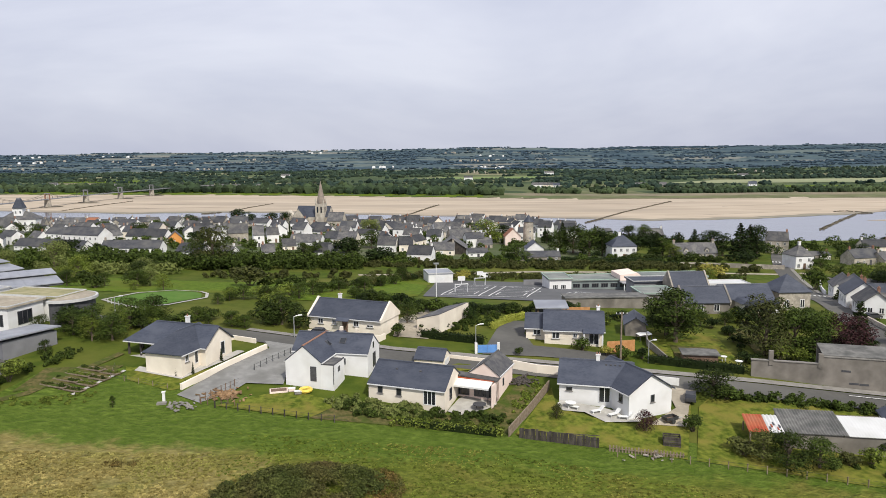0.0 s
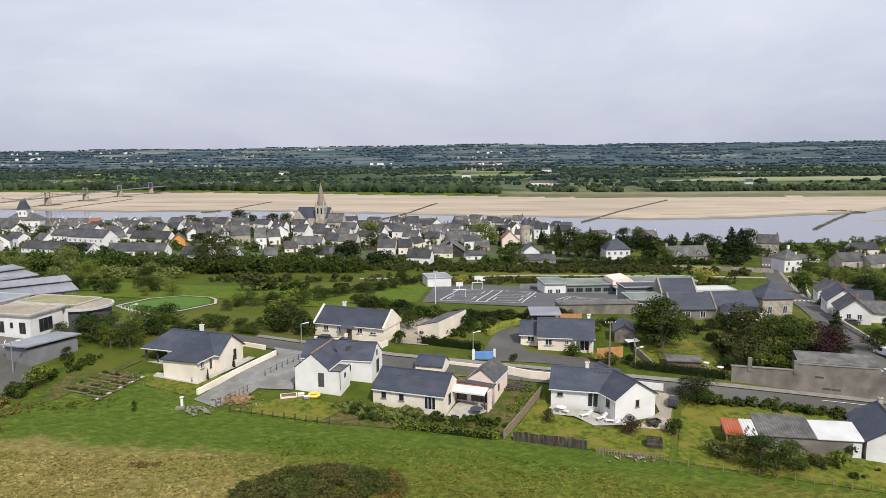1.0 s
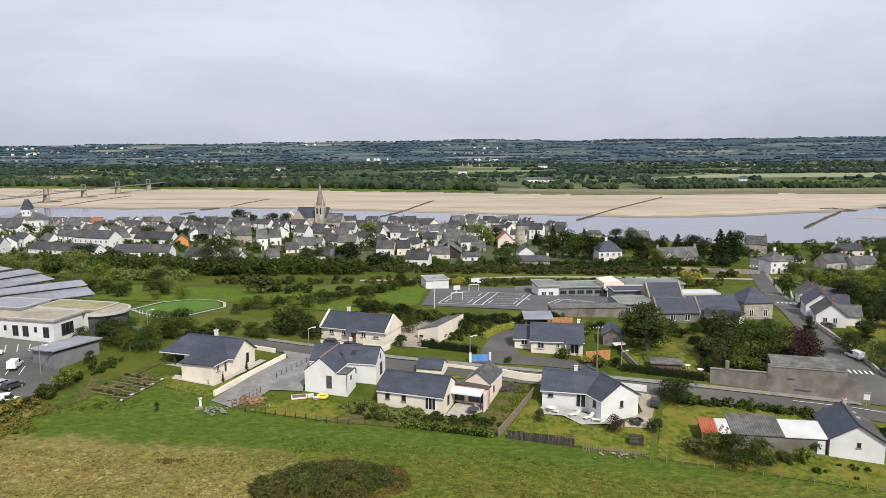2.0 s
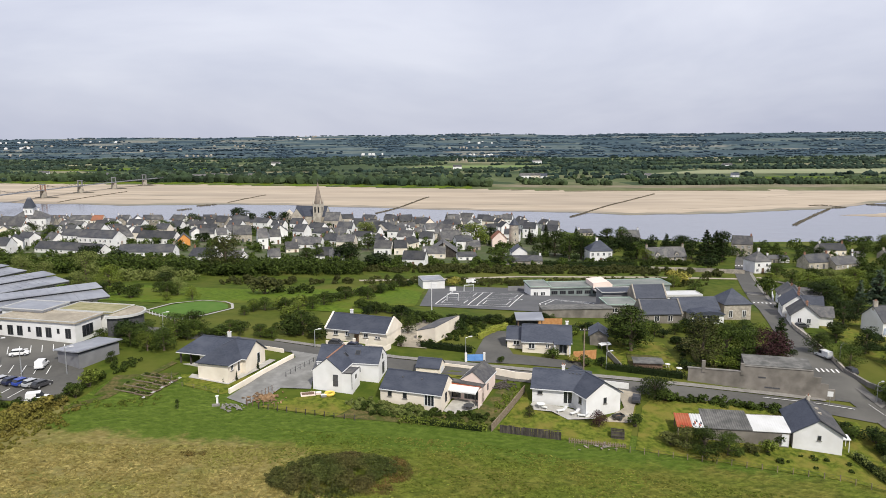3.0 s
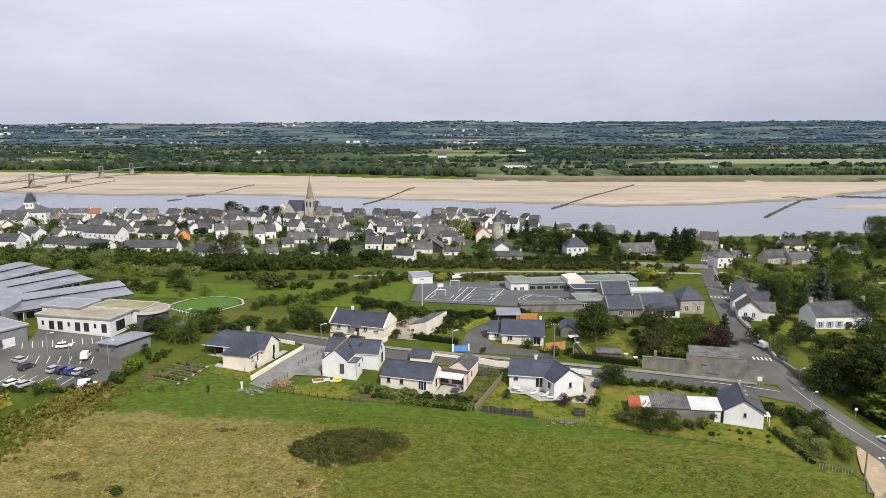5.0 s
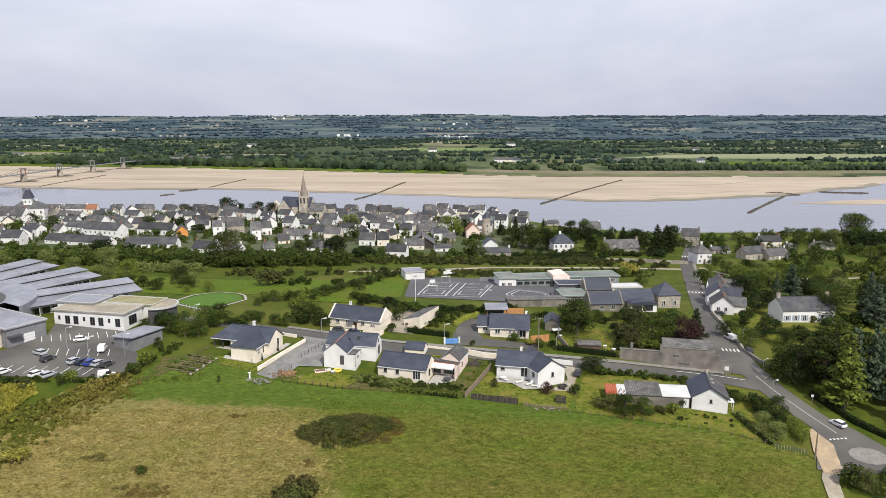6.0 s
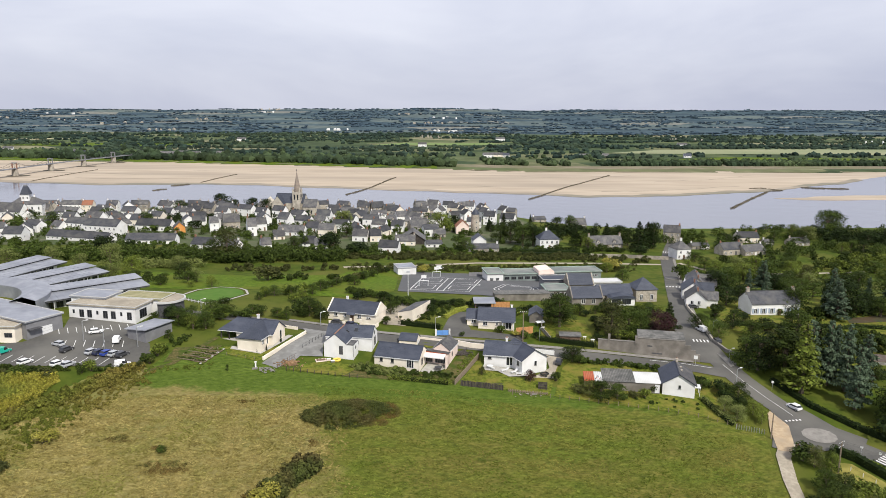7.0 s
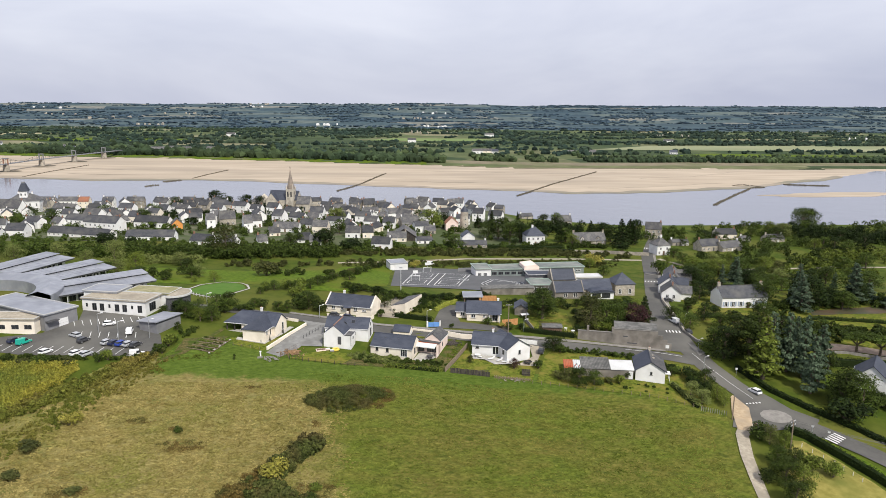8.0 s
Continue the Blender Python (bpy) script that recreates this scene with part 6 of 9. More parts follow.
def teaching_wing(x, y, rot, L):
    t = thing("teaching_wing", x, y, rot, "long classroom wing with tilted zinc roof", "school", "classroom wings", z=9.6)
    bm = bmesh.new()
    box(bm, -L / 2, -4.0, -9, L / 2, 4.6, 3.3)
    part("wall", bm, white_m, t)
    # Dark strip below the roof edge, painting the shade of the deep overhang.
    bm = bmesh.new()
    box(bm, -L / 2 - 0.7, -6.1, 2.75, L / 2 + 2.1, -5.9, 3.16)
    part("fascia", bm, darkframe_m, t)
    bm = bmesh.new()
    box(bm, -L / 2, -4.12, 2.3, L / 2, -4.0, 3.3)
    part("band", bm, brown_m, t, "brown timber band under the eaves")
    for k in range(int(L / 5)):
        bm = bmesh.new()
        limb(bm, (-L / 2 + 2 + 5 * k, -5.7, -3), (-L / 2 + 2 + 5 * k, -5.7, 3.0), 0.1, 0.1, 6)
        part("column", bm, frame_m, t)
    for name, pts in (("lower_roof", [(-6.3, 3.16), (0.4, 3.75), (0.4, 3.9), (-6.3, 3.31)]), ("upper_roof", [(0.0, 4.25), (5.6, 4.6), (5.6, 4.75), (0.0, 4.4)])):
        bm = bmesh.new()
        prism(bm, pts, -L / 2 - 0.8, L / 2 + 2.2, pose(0, 0, 0, 0, 0, 90) @ Matrix.Scale(-1, 4, (0, 1, 0)))
        bmesh.ops.recalc_face_normals(bm, faces=bm.faces)
        ro = part(name, bm, zinc_m, t)
        for k in range(int(L / 1.6)):
            u = -L / 2 + 1.6 * k
            y0, z0, y1, z1 = pts[3][0], pts[3][1], pts[2][0], pts[2][1]
            bm = bmesh.new()
            prism(bm, [(y0, z0), (y1, z1), (y1, z1 + 0.06), (y0, z0 + 0.06)], u, u + 0.06, pose(0, 0, 0, 0, 0, 90) @ Matrix.Scale(-1, 4, (0, 1, 0)))
            bmesh.ops.recalc_face_normals(bm, faces=bm.faces)
            part("standing_seam", bm, zinc_m, ro)
    for k in range(int(L / 2.4)):
        window(t, -L / 2 + 1.4 + 2.4 * k, -4.0, 0.5, 1.8, 1.7, 0, bars=1, mat=darkframe_m)
    bm = bmesh.new()
    box(bm, -L / 2, 0.3, 3.3, L / 2, 4.4, 4.3)
    part("clerestory", bm, glass_m, t)
    return t


teaching_wing(-91.4, 134.9, 39, 25)
teaching_wing(-106.9, 149.7, 57, 22)
teaching_wing(-124.2, 161.6, 71, 23)
# curved gallery joining the wings
gal = thing("gallery", -121, 121, 0, "curved zinc-roofed gallery joining the classrooms", "school")
bm = bmesh.new()
pts = []
for i in range(25):
    a = radians(-8 + 5.4 * i)
    pts.append([(r * math.cos(a), r * math.sin(a), z) for r, z in ((16.4, -2), (16.4, 3.0), (20.0, 4.3), (23.6, 3.4), (23.6, -2))])
vs = [[bm.verts.new(p) for p in row] for row in pts]
for a, b in zip(vs, vs[1:]):
    for i in range(4):
        bm.faces.new((a[i], b[i], b[i + 1], a[i + 1]))
bmesh.ops.recalc_face_normals(bm, faces=bm.faces)
part("shell", bm, zinc_m, gal)
wk = thing("workshop", -92.2, 100.8, -32, "grey metal-clad workshop with zinc roof", "workshop")
flat_block(wk, -26, 0.5, 0, 9.5, 4.2, greyclad_m, zinc_m)
garage_door(wk, 0, 5.5, -0.2, 2.6, 2.6, 1, frame_m)
bm = bmesh.new()
box(bm, 0, 0.6, 2.5, 1.4, 3.6, 2.65)
part("canopy", bm, darkframe_m, wk)
cn = thing("canteen", -99.4, 102.4, -4, "cream rendered canteen with gravel roof", "canteen")
flat_block(cn, -9, -2.4, 5.8, 3.4, 3.3, cream_m, gravel_m)
for u in (-6, -2.4, 1.0, 4.2):
    window(cn, u, -2.4, 0.9, 1.8, 1.1, 0, bars=1, mat=darkframe_m)
sd = thing("cycle_shed", -65.0, 105.3, -28, "low grey cycle shed with zinc roof", "shed")
bm = bmesh.new()
box(bm, -2.9, -4.2, -1.5, 2.9, 4.2, 2.3)
part("wall", bm, greyclad_m, sd)
bm = bmesh.new()
prism(bm, [(-3.4, 2.3), (3.4, 2.75), (3.4, 2.95), (-3.4, 2.5)], -4.7, 4.7)
bmesh.ops.recalc_face_normals(bm, faces=bm.faces)
part("roof", bm, zinc_m, sd)

# garage of the roadside house, carport and small sheds
g = thing("garage", 0.2, 123.2, 62, "long cream garage with a lean-to slate roof", "garage")
bm = bmesh.new()
prism(bm, [(-2.4, -1.2), (2.0, -1.2), (2.0, 3.2), (-2.4, 2.0)], -5.6, 5.6, pose(0, 0, 0, 0, 0, 90) @ Matrix.Scale(-1, 4, (1, 0, 0)))
bmesh.ops.recalc_face_normals(bm, faces=bm.faces)
part("wall", bm, cream_m, g)
bm = bmesh.new()
prism(bm, [(-2.5, 2.02), (1.8, 3.18), (1.8, 3.3), (-2.5, 2.14)], -5.5, 5.5, pose(0, 0, 0, 0, 0, 90) @ Matrix.Scale(-1, 4, (1, 0, 0)))
bmesh.ops.recalc_face_normals(bm, faces=bm.faces)
part("roof", bm, oldslate_m, g)
cp = thing("carport", 20.4, 131.5, -2, "open carport with a blue-grey sheet roof", "carport")
for px, py in ((-2.6, -2.2), (2.6, -2.2), (-2.6, 2.2), (2.6, 2.2)):
    bm = bmesh.new()
    box(bm, px - 0.12, py - 0.12, -0.5, px + 0.12, py + 0.12, 2.4)
    part("post", bm, brown_m, cp)
bm = bmesh.new()
prism(bm, [(-2.8, 2.3), (2.8, 2.7), (2.8, 2.85), (-2.8, 2.45)], -3.1, 3.1, pose(0, 0, 0, 0, 0, 90) @ Matrix.Scale(-1, 4, (0, 1, 0)))
bmesh.ops.recalc_face_normals(bm, faces=bm.faces)
part("roof", bm, zinc_m, cp)
bm = bmesh.new()
box(bm, -2.7, 2.0, -0.5, 2.7, 2.15, 2.4)
part("back_wall", bm, darkframe_m, cp)
s = thing("garden_shed", 33.4, 120.5, 78, "small grey garden shed with slate roof", "shed")
wing(s, 6, 3.4, 2.1, 3.2, greyrender_m, slate_m, gutter=False)
s = thing("garden_shed", 39.2, 105.2, -10, "low flat grey garden shed", "shed")
bm = bmesh.new()
box(bm, -2.5, -1.5, -0.8, 2.5, 1.5, 1.5)
part("wall", bm, brown_m, s)
bm = bmesh.new()
box(bm, -2.8, -1.8, 1.5, 2.8, 1.8, 1.66)
part("roof", bm, fibro_m, s)
s = thing("annex_wall", 33, 144, 2, "long grey wall and low store behind the garden", "store")
bm = bmesh.new()
box(bm, -8, -2, -1, 9, 2.4, 2.2)
part("wall", bm, greyrender_m, s)
bm = bmesh.new()
box(bm, -8.2, -2.2, 2.2, 9.2, 2.6, 2.36)
part("roof", bm, fibro_m, s)


# ---- trees and shrubs ----
plant(38.6, 114.4, 9.8, "oak", 1.3)
plant(38.2, 118.1, 9.3, "oak", 1.1)
plant(50.8, 108.4, 9.7, "olive", 1.1)
plant(55.5, 108.7, 7.8, "oak", 1.2)
plant(58.2, 107.4, 7.8, "oak", 1)
plant(64.2, 108.4, 7.6, "plum", 1.3)
plant(67.4, 111.6, 8.6, "pine", 1.3)
plant(52.0, 106.2, 3.2, "paleshrub", 1.3)
plant(54.6, 105.7, 2.8, "paleshrub", 1.3)
plant(4.7, 124.7, 3.6, "bush", 0.8)
plant(-6.5, 123.7, 4.0, "oak", 1.2)
plant(-7.7, 114.6, 2.8, "shrub", 1.1)
plant(-5.1, 131.6, 3.1, "shrub", 1.2)
plant(-1.5, 133.3, 3.4, "shrub", 1.2)
plant(-9.4, 131.1, 3.1, "shrub", 1.2)
plant(-16.5, 138.8, 2.9, "bush", 1.2)
plant(-14.7, 142.2, 3.3, "shrub", 1.2)
plant(-28.4, 121.3, 6.0, "oak", 1.3)
plant(-25.0, 118.8, 3.9, "shrub", 1.3)
plant(-31.0, 122.0, 4.7, "shrub", 1.3)
plant(25.0, 83.5, 3.0, "plum", 1.1, "small reddish-brown leaved garden tree")
plant(30.7, 83.8, 2.7, "shrub", 1.1)
plant(14.3, 86.2, 2.2, "olive", 1.1)
plant(36.9, 93.4, 4.3, "oak", 1.8)
plant(38.6, 92.4, 2.5, "shrub", 1.6)
plant(22.0, 109.4, 2.5, "shrub", 1.2)
plant(25.5, 107.2, 1.8, "broom", 1.4)
plant(27.8, 106.0, 2.4, "shrub", 1.3)
plant(30.7, 106.2, 2.0, "bush", 1.3)
plant(39.1, 76.4, 4.7, "oak", 1.5)
plant(42.6, 76.1, 4.1, "oak", 1.4)
plant(36.9, 77.8, 3.5, "olive", 1.5)
plant(34.7, 78.6, 2.5, "oliveshrub", 1.6)
plant(48.9, 76.6, 2.8, "paleshrub", 1)
plant(51.4, 79.1, 2.2, "shrub", 1.2)
plant(46.2, 76.6, 2.1, "oliveshrub", 1.3)
plant(11.7, 106.7, 1.4, "shrub", 1.2)
plant(33.4, 129.2, 2.3, "bush", 1.3)
plant(28.8, 125.5, 2.5, "shrub", 1.3)
plant(-18.8, 166.2, 4.1, "oak", 1.3)
plant(-28.6, 152.3, 4.1, "oak", 1.2)
plant(-49.4, 176.0, 6.2, "oliveshrub", 1.6)
plant(-86.7, 202.2, 5.9, "willow", 1.4)
plant(-113.5, 180.2, 8.5, "willow", 1)
plant(-100.5, 173.8, 5.8, "willow", 1.2)
plant(-60.4, 112.4, 4.8, "oak", 1.3)
plant(-55.9, 109.4, 4.1, "lime", 1.2)
plant(-60.1, 103.5, 2.4, "oak", 1.2)
plant(-53.3, 112.9, 3.8, "lime", 1.2)
plant(-50.6, 120.8, 3.3, "oak", 1.4)
plant(-51.0, 116.6, 2.4, "shrub", 1.4)
plant(-60.4, 90.2, 3.0, "shrub", 1)
plant(-61.6, 87.7, 2.3, "oliveshrub", 1.2)
plant(-61.8, 119.8, 2.4, "shrub", 1.3)
plant(-42.5, 87.0, 1.8, "poplar", 0.9)
plant(-37.6, 96.2, 2.3, "pine", 0.6)
plant(-35.6, 97.0, 1.9, "pine", 0.6)
plant(-32.9, 101.4, 2.2, "pine", 0.6)
plant(-129.3, 239.8, 8.8, "bush", 1)
plant(-117.7, 239.8, 6.1, "bush", 1.3)
plant(-127.8, 440.0, 14.2, "dark", 1.4)
plant(-113.9, 417.2, 10.3, "dark", 1.4)
plant(-102.8, 423.6, 11.2, "dark", 1.3)
plant(-89.5, 402.4, 11.4, "dark", 1.2)
plant(-74.1, 225.0, 13.8, "olive", 1.2)
plant(-79.7, 226.7, 9.3, "oak", 1.2)
plant(-48.2, 265.9, 5.7, "shrub", 1.3)
plant(-52.0, 259.8, 6.1, "oak", 1.3)
plant(-34.7, 267.7, 7.8, "oak", 1.4)
plant(-34.6, 329.6, 11.2, "willow", 1.3)
plant(-30.5, 298.8, 8.6, "oak", 1.3)
plant(-21.5, 244.0, 6.7, "bush", 1.8)
plant(-35.3, 258.1, 9.0, "bush", 1.2)
plant(20.4, 322.0, 11.6, "lime", 1.5)
plant(14.5, 343.7, 8.4, "oak", 1.3)
plant(28.5, 333.1, 8.8, "dark", 1.2)
plant(27.0, 257.1, 7.5, "oak", 1.6)
plant(48.6, 290.1, 10.7, "oak", 1.4)
plant(53.4, 286.9, 12.2, "oak", 1.3)
plant(58.2, 278.0, 11.7, "oak", 1.4)
plant(63.4, 278.5, 11.2, "dark", 1.2)
plant(68.6, 279.0, 10.2, "oak", 1.4)
plant(57.0, 334.5, 9.5, "pine", 1.2)
plant(48.6, 334.0, 7.9, "pine", 0.8)
plant(48.0, 323.7, 6.8, "dark", 1.2)
plant(75.2, 347.9, 7.3, "pine", 0.9)
plant(86.5, 326.6, 9.8, "oak", 1.2)
plant(96.9, 338.2, 8.2, "oak", 1.2)
plant(85.7, 280.8, 10.3, "pine", 1.5)
plant(88.3, 281.0, 8.4, "oak", 1.6)
plant(94.9, 281.5, 9.6, "pine", 1.5)
plant(104.5, 291.1, 10.5, "pine", 1.4)
plant(108.3, 282.7, 11.8, "dark", 1.3)
plant(113.2, 283.2, 9.8, "dark", 1.2)
plant(113.0, 266.2, 15.1, "pine", 1.5)
plant(120.4, 275.1, 13.9, "pine", 1.4)
plant(123.7, 275.6, 14.9, "dark", 1)
plant(124.0, 281.3, 10.7, "pine", 1.5)
plant(89.6, 272.1, 6.0, "lime", 1.6)
plant(94.6, 264.2, 4.3, "shrub", 1.6)
plant(108.5, 250.7, 5.8, "bush", 1.6)
plant(59.0, 269.2, 3.4, "bush", 1.5)
plant(73.3, 267.2, 3.2, "shrub", 1.5)
plant(84.6, 219.8, 6.0, "broom", 1.4)
plant(81.7, 214.1, 4.5, "lime", 1.6)
plant(82.7, 197.1, 4.7, "oak", 1.6)
plant(107.3, 200.6, 7.6, "shrub", 1)
plant(130.0, 240.3, 5.4, "oak", 1.8)
plant(127.7, 224.0, 5.8, "oak", 1.8)
plant(119.9, 223.3, 4.7, "lime", 1.6)
plant(125.1, 208.5, 7.7, "lime", 1.5)
plant(120.3, 188.5, 8.1, "oak", 1.4)
plant(103.9, 163.1, 8.5, "dark", 1.4)
plant(134.6, 203.8, 7.0, "lime", 1.8)
plant(148.6, 221.0, 7.5, "lime", 1.4)
plant(137.1, 191.4, 10.1, "oak", 1.4)
plant(127.0, 166.8, 7.6, "dark", 1.5)
plant(127.8, 160.4, 6.9, "oak", 1.4)
plant(158.6, 236.3, 6.0, "pine", 1.1)
plant(166.4, 225.5, 6.7, "oak", 1.6)
plant(170.3, 293.8, 5.1, "dark", 2.2)
plant(175.6, 293.6, 4.5, "dark", 2.2)
plant(199.5, 299.5, 6.0, "oak", 1.8)
plant(217.2, 299.0, 8.8, "willow", 1.6)
plant(97.1, 140.6, 6.2, "dark", 1.6)
plant(105.4, 148.5, 5.5, "dark", 1.4)
plant(67.6, 127.8, 4.0, "oak", 1.6)
plant(88.8, 129.3, 3.9, "shrub", 1.4)
plant(-12.0, 203.5, 4.5, "oak", 1.2)
plant(-13.5, 193.9, 3.5, "shrub", 1.3)
plant(5.9, 205.8, 4.1, "broom", 1.2)
plant(-51.9, 233.9, 5.6, "shrub", 1.8)
plant(-139.5, 324.9, 9.2, "oak", 1.5)
plant(-148.5, 367.1, 8.7, "oak", 1.6)
plant(-145.6, 404.8, 10.2, "oak", 1.4)
plant(-148.3, 302.5, 6.3, "oak", 1.3)
plant(-196.5, 340.0, 8.6, "oak", 1.4)
plant(-214.7, 354.8, 8.3, "oak", 1.5)
plant(-204.5, 315.5, 7.6, "oak", 1.6)
plant(-178.1, 368.6, 8.2, "oak", 1.6)
plant(-185.0, 440.0, 7.8, "dark", 1.4)
plant(-200.6, 369.3, 6.9, "oak", 1.4)
plant(-268.2, 440.0, 7.4, "oak", 1.6)
plant(-113.9, 324.4, 5.8, "bush", 1.4)
plant(-88.8, 352.0, 6.1, "oak", 1.2)
plant(-3.9, 320.5, 4.8, "oak", 1.4)
plant(-17.6, 342.2, 5.1, "oak", 1.5)
plant(-51.9, 328.6, 5.6, "oak", 1.4)
plant(308.4, 440.0, 11.8, "dark", 1.1)
plant(253.6, 333.2, 12.3, "oak", 1.4)
plant(212.6, 304.6, 9.0, "lime", 1.3)
plant(213.2, 333.9, 4.3, "oak", 1.8)
plant(204.3, 323.5, 3.8, "dark", 2)
plant(207.6, 287.3, 8.6, "oak", 1.3)
plant(217.5, 260.9, 7.4, "oak", 1.3)
plant(213.0, 260.9, 6.1, "lime", 1.3)
plant(218.2, 253.0, 8.0, "dark", 1.3)
plant(220.5, 245.8, 8.4, "oak", 1.4)
plant(233.8, 252.5, 10.2, "dark", 1.3)
plant(243.6, 286.3, 7.1, "dark", 1.6)
plant(266.8, 303.3, 7.1, "dark", 1.6)
plant(118.3, 156.0, 8.8, "cedar", 0.918)
plant(119.7, 170.8, 8.4, "cedar", 0.8585)
plant(134.8, 172.8, 6.4, "oak", 1.4)
plant(153.9, 192.1, 7.9, "olive", 1.2)
plant(162.4, 217.7, 6.2, "lime", 1.6)
plant(132.4, 210.8, 5.8, "lime", 1.8)
plant(121.8, 203.6, 5.3, "oak", 1.6)
plant(143.2, 217.5, 5.0, "lime", 1.8)
plant(129.8, 138.5, 13.5, "cedar", 0.8585)
plant(127.2, 128.4, 12.6, "dark", 1.2)
plant(135.4, 157.5, 5.5, "oak", 1.5)
plant(155.9, 158.7, 7.3, "cedar", 0.8585)
plant(179.3, 181.2, 8.6, "cedar", 0.799)
plant(209.1, 216.0, 8.0, "oak", 1.4)
plant(174.3, 190.8, 6.5, "oak", 1.4)
plant(198.9, 216.2, 6.1, "oak", 1.6)
plant(81.0, 89.9, 9.8, "dark", 1.2)
plant(79.4, 92.6, 7.9, "oak", 1.2)
plant(84.7, 91.4, 9.3, "olive", 1.2)
plant(86.8, 88.4, 11.8, "poplar", 1.5)
plant(90.6, 91.4, 10.6, "spruce", 1.4)
plant(90.3, 84.2, 15.6, "cedar", 0.799)
plant(93.9, 83.0, 16.2, "cedar", 0.731)
plant(96.5, 80.3, 16.4, "cedar", 0.731)
plant(99.2, 77.8, 15.4, "cedar", 0.765)
plant(94.0, 72.6, 15.2, "cedar", 0.72)
plant(85.8, 79.4, 16.8, "conical", 1.3, "tall light green conical tree by the street")
plant(124.7, 170.6, 11.6, "cedar", 1.25)
plant(122.6, 124.9, 12.9, "cedar", 1.15)
plant(147.8, 136.4, 14.3, "cedar", 1.1)
plant(146.8, 178.9, 6.7, "willow", 1.4)
plant(165.6, 178.1, 7.4, "oak", 1.5)
plant(137.9, 177.7, 8.0, "oak", 1.3)
plant(139.5, 220.9, 6.9, "willow", 1.5)
plant(245.3, 325.0, 15.0, "oak", 1.35)
plant(97.8, 66.2, 10.5, "oak", 1.1)
plant(101.4, 64.4, 9.6, "oak", 1.1)
plant(113.0, 131.0, 9.0, "oak", 1.3)
plant(133.0, 131.5, 8.0, "dark", 1.3)
plant(119.0, 141.0, 8.6, "oak", 1.3)
plant(134.5, 146.0, 9.2, "dark", 1.2)
plant(157.0, 150.0, 9.6, "oak", 1.4)
plant(107.5, 122.5, 3.4, "bush", 1.4)
plant(93.5, 122.0, 3.0, "bush", 1.4)
plant(114.0, 181.0, 6.6, "oak", 1.5)
plant(108.5, 189.5, 6.0, "dark", 1.4)
plant(152.0, 168.0, 7.6, "dark", 1.4)
plant(170.0, 160.0, 8.0, "oak", 1.5)
plant(106.0, 84.5, 5.2, "oak", 1.5)
plant(104.5, 95.5, 4.8, "dark", 1.5)
plant(102.0, 70.6, 6.8, "oak", 1.3)
plant(98.4, 66.4, 7.2, "oak", 1.2)
plant(96.6, 61.6, 4.6, "lime", 1.3)
plant(96.7, 91.6, 10.4, "spruce", 1.4)
plant(99.4, 88.7, 12.6, "cedar", 0.6715)
plant(85.3, 123.0, 4.1, "poplar", 1.6)
plant(76.7, 114.6, 4.7, "oak", 1.4)
plant(79.6, 108.2, 4.6, "oak", 1.6)
plant(86.8, 115.1, 6.2, "dark", 1.2)
plant(88.5, 108.4, 5.4, "oak", 1.4)
plant(95.6, 112.9, 4.1, "shrub", 1.8)
plant(102.8, 110.9, 7.5, "oak", 1.3)
plant(69.7, 76.3, 4.6, "oak", 1.3)
plant(67.4, 77.3, 3.6, "shrub", 1.3)
plant(63.6, 70.2, 4.4, "willow", 1.3)
plant(65.2, 67.6, 4.0, "willow", 1.3)
plant(70.0, 70.2, 3.6, "lime", 1.3)
plant(70.2, 66.9, 3.2, "lime", 1.1)
plant(67.3, 80.0, 3.0, "bush", 1.4)
plant(95.7, 60.6, 6.1, "bush", 1.5)
plant(79.9, 41.6, 3.5, "paleshrub", 1.2)
plant(-110.2, 198.0, 11.0, "willow", 1.1)
plant(-100.1, 191.6, 7.3, "lime", 1.3)
plant(-133.7, 204.4, 8.9, "willow", 1.2)
plant(-150.7, 205.1, 8.1, "willow", 1.4)
plant(-77.1, 176.5, 6.7, "oak", 1.4)
plant(-71.1, 168.6, 5.2, "willow", 1.3)
plant(-127.1, 169.8, 5.1, "lime", 1.2)
plant(-57.0, 111.9, 5.7, "oak", 1.3)
plant(-52.9, 109.9, 5.0, "oak", 1.3)
plant(-62.6, 116.3, 4.5, "bush", 1.4)
plant(-53.0, 116.6, 5.8, "oak", 1.3)
plant(-51.2, 122.0, 5.2, "oak", 1.4)
plant(-59.6, 93.9, 3.7, "paleshrub", 1)
plant(-60.4, 90.2, 2.7, "oliveshrub", 1)
plant(-73.2, 85.5, 2.1, "shrub", 1)
plant(-71.7, 86.5, 3.1, "paleshrub", 1)
plant(-85.6, 84.5, 2.8, "shrub", 1.6)
plant(-89.2, 83.3, 2.5, "oliveshrub", 1.6)
plant(-79.6, 83.3, 2.8, "oliveshrub", 1.6)
plant(-69.2, 59.8, 2.8, "broom", 1.6)
plant(-73.3, 51.0, 2.4, "oliveshrub", 2)
plant(-72.3, 42.6, 2.1, "oliveshrub", 2)
plant(-60.2, 38.6, 1.5, "oliveshrub", 2)
plant(-47.5, 56.6, 1.8, "shrub", 1)
plant(-18.8, 38.9, 1.5, "paleshrub", 1.8)
plant(73.0, 52.4, 4.2, "olive", 1.2)
plant(71.9, 54.2, 4.0, "shrub", 1.3)
plant(75.4, 51.0, 3.8, "lime", 1.1)
plant(70.6, 45.0, 5.0, "oak", 1.2)
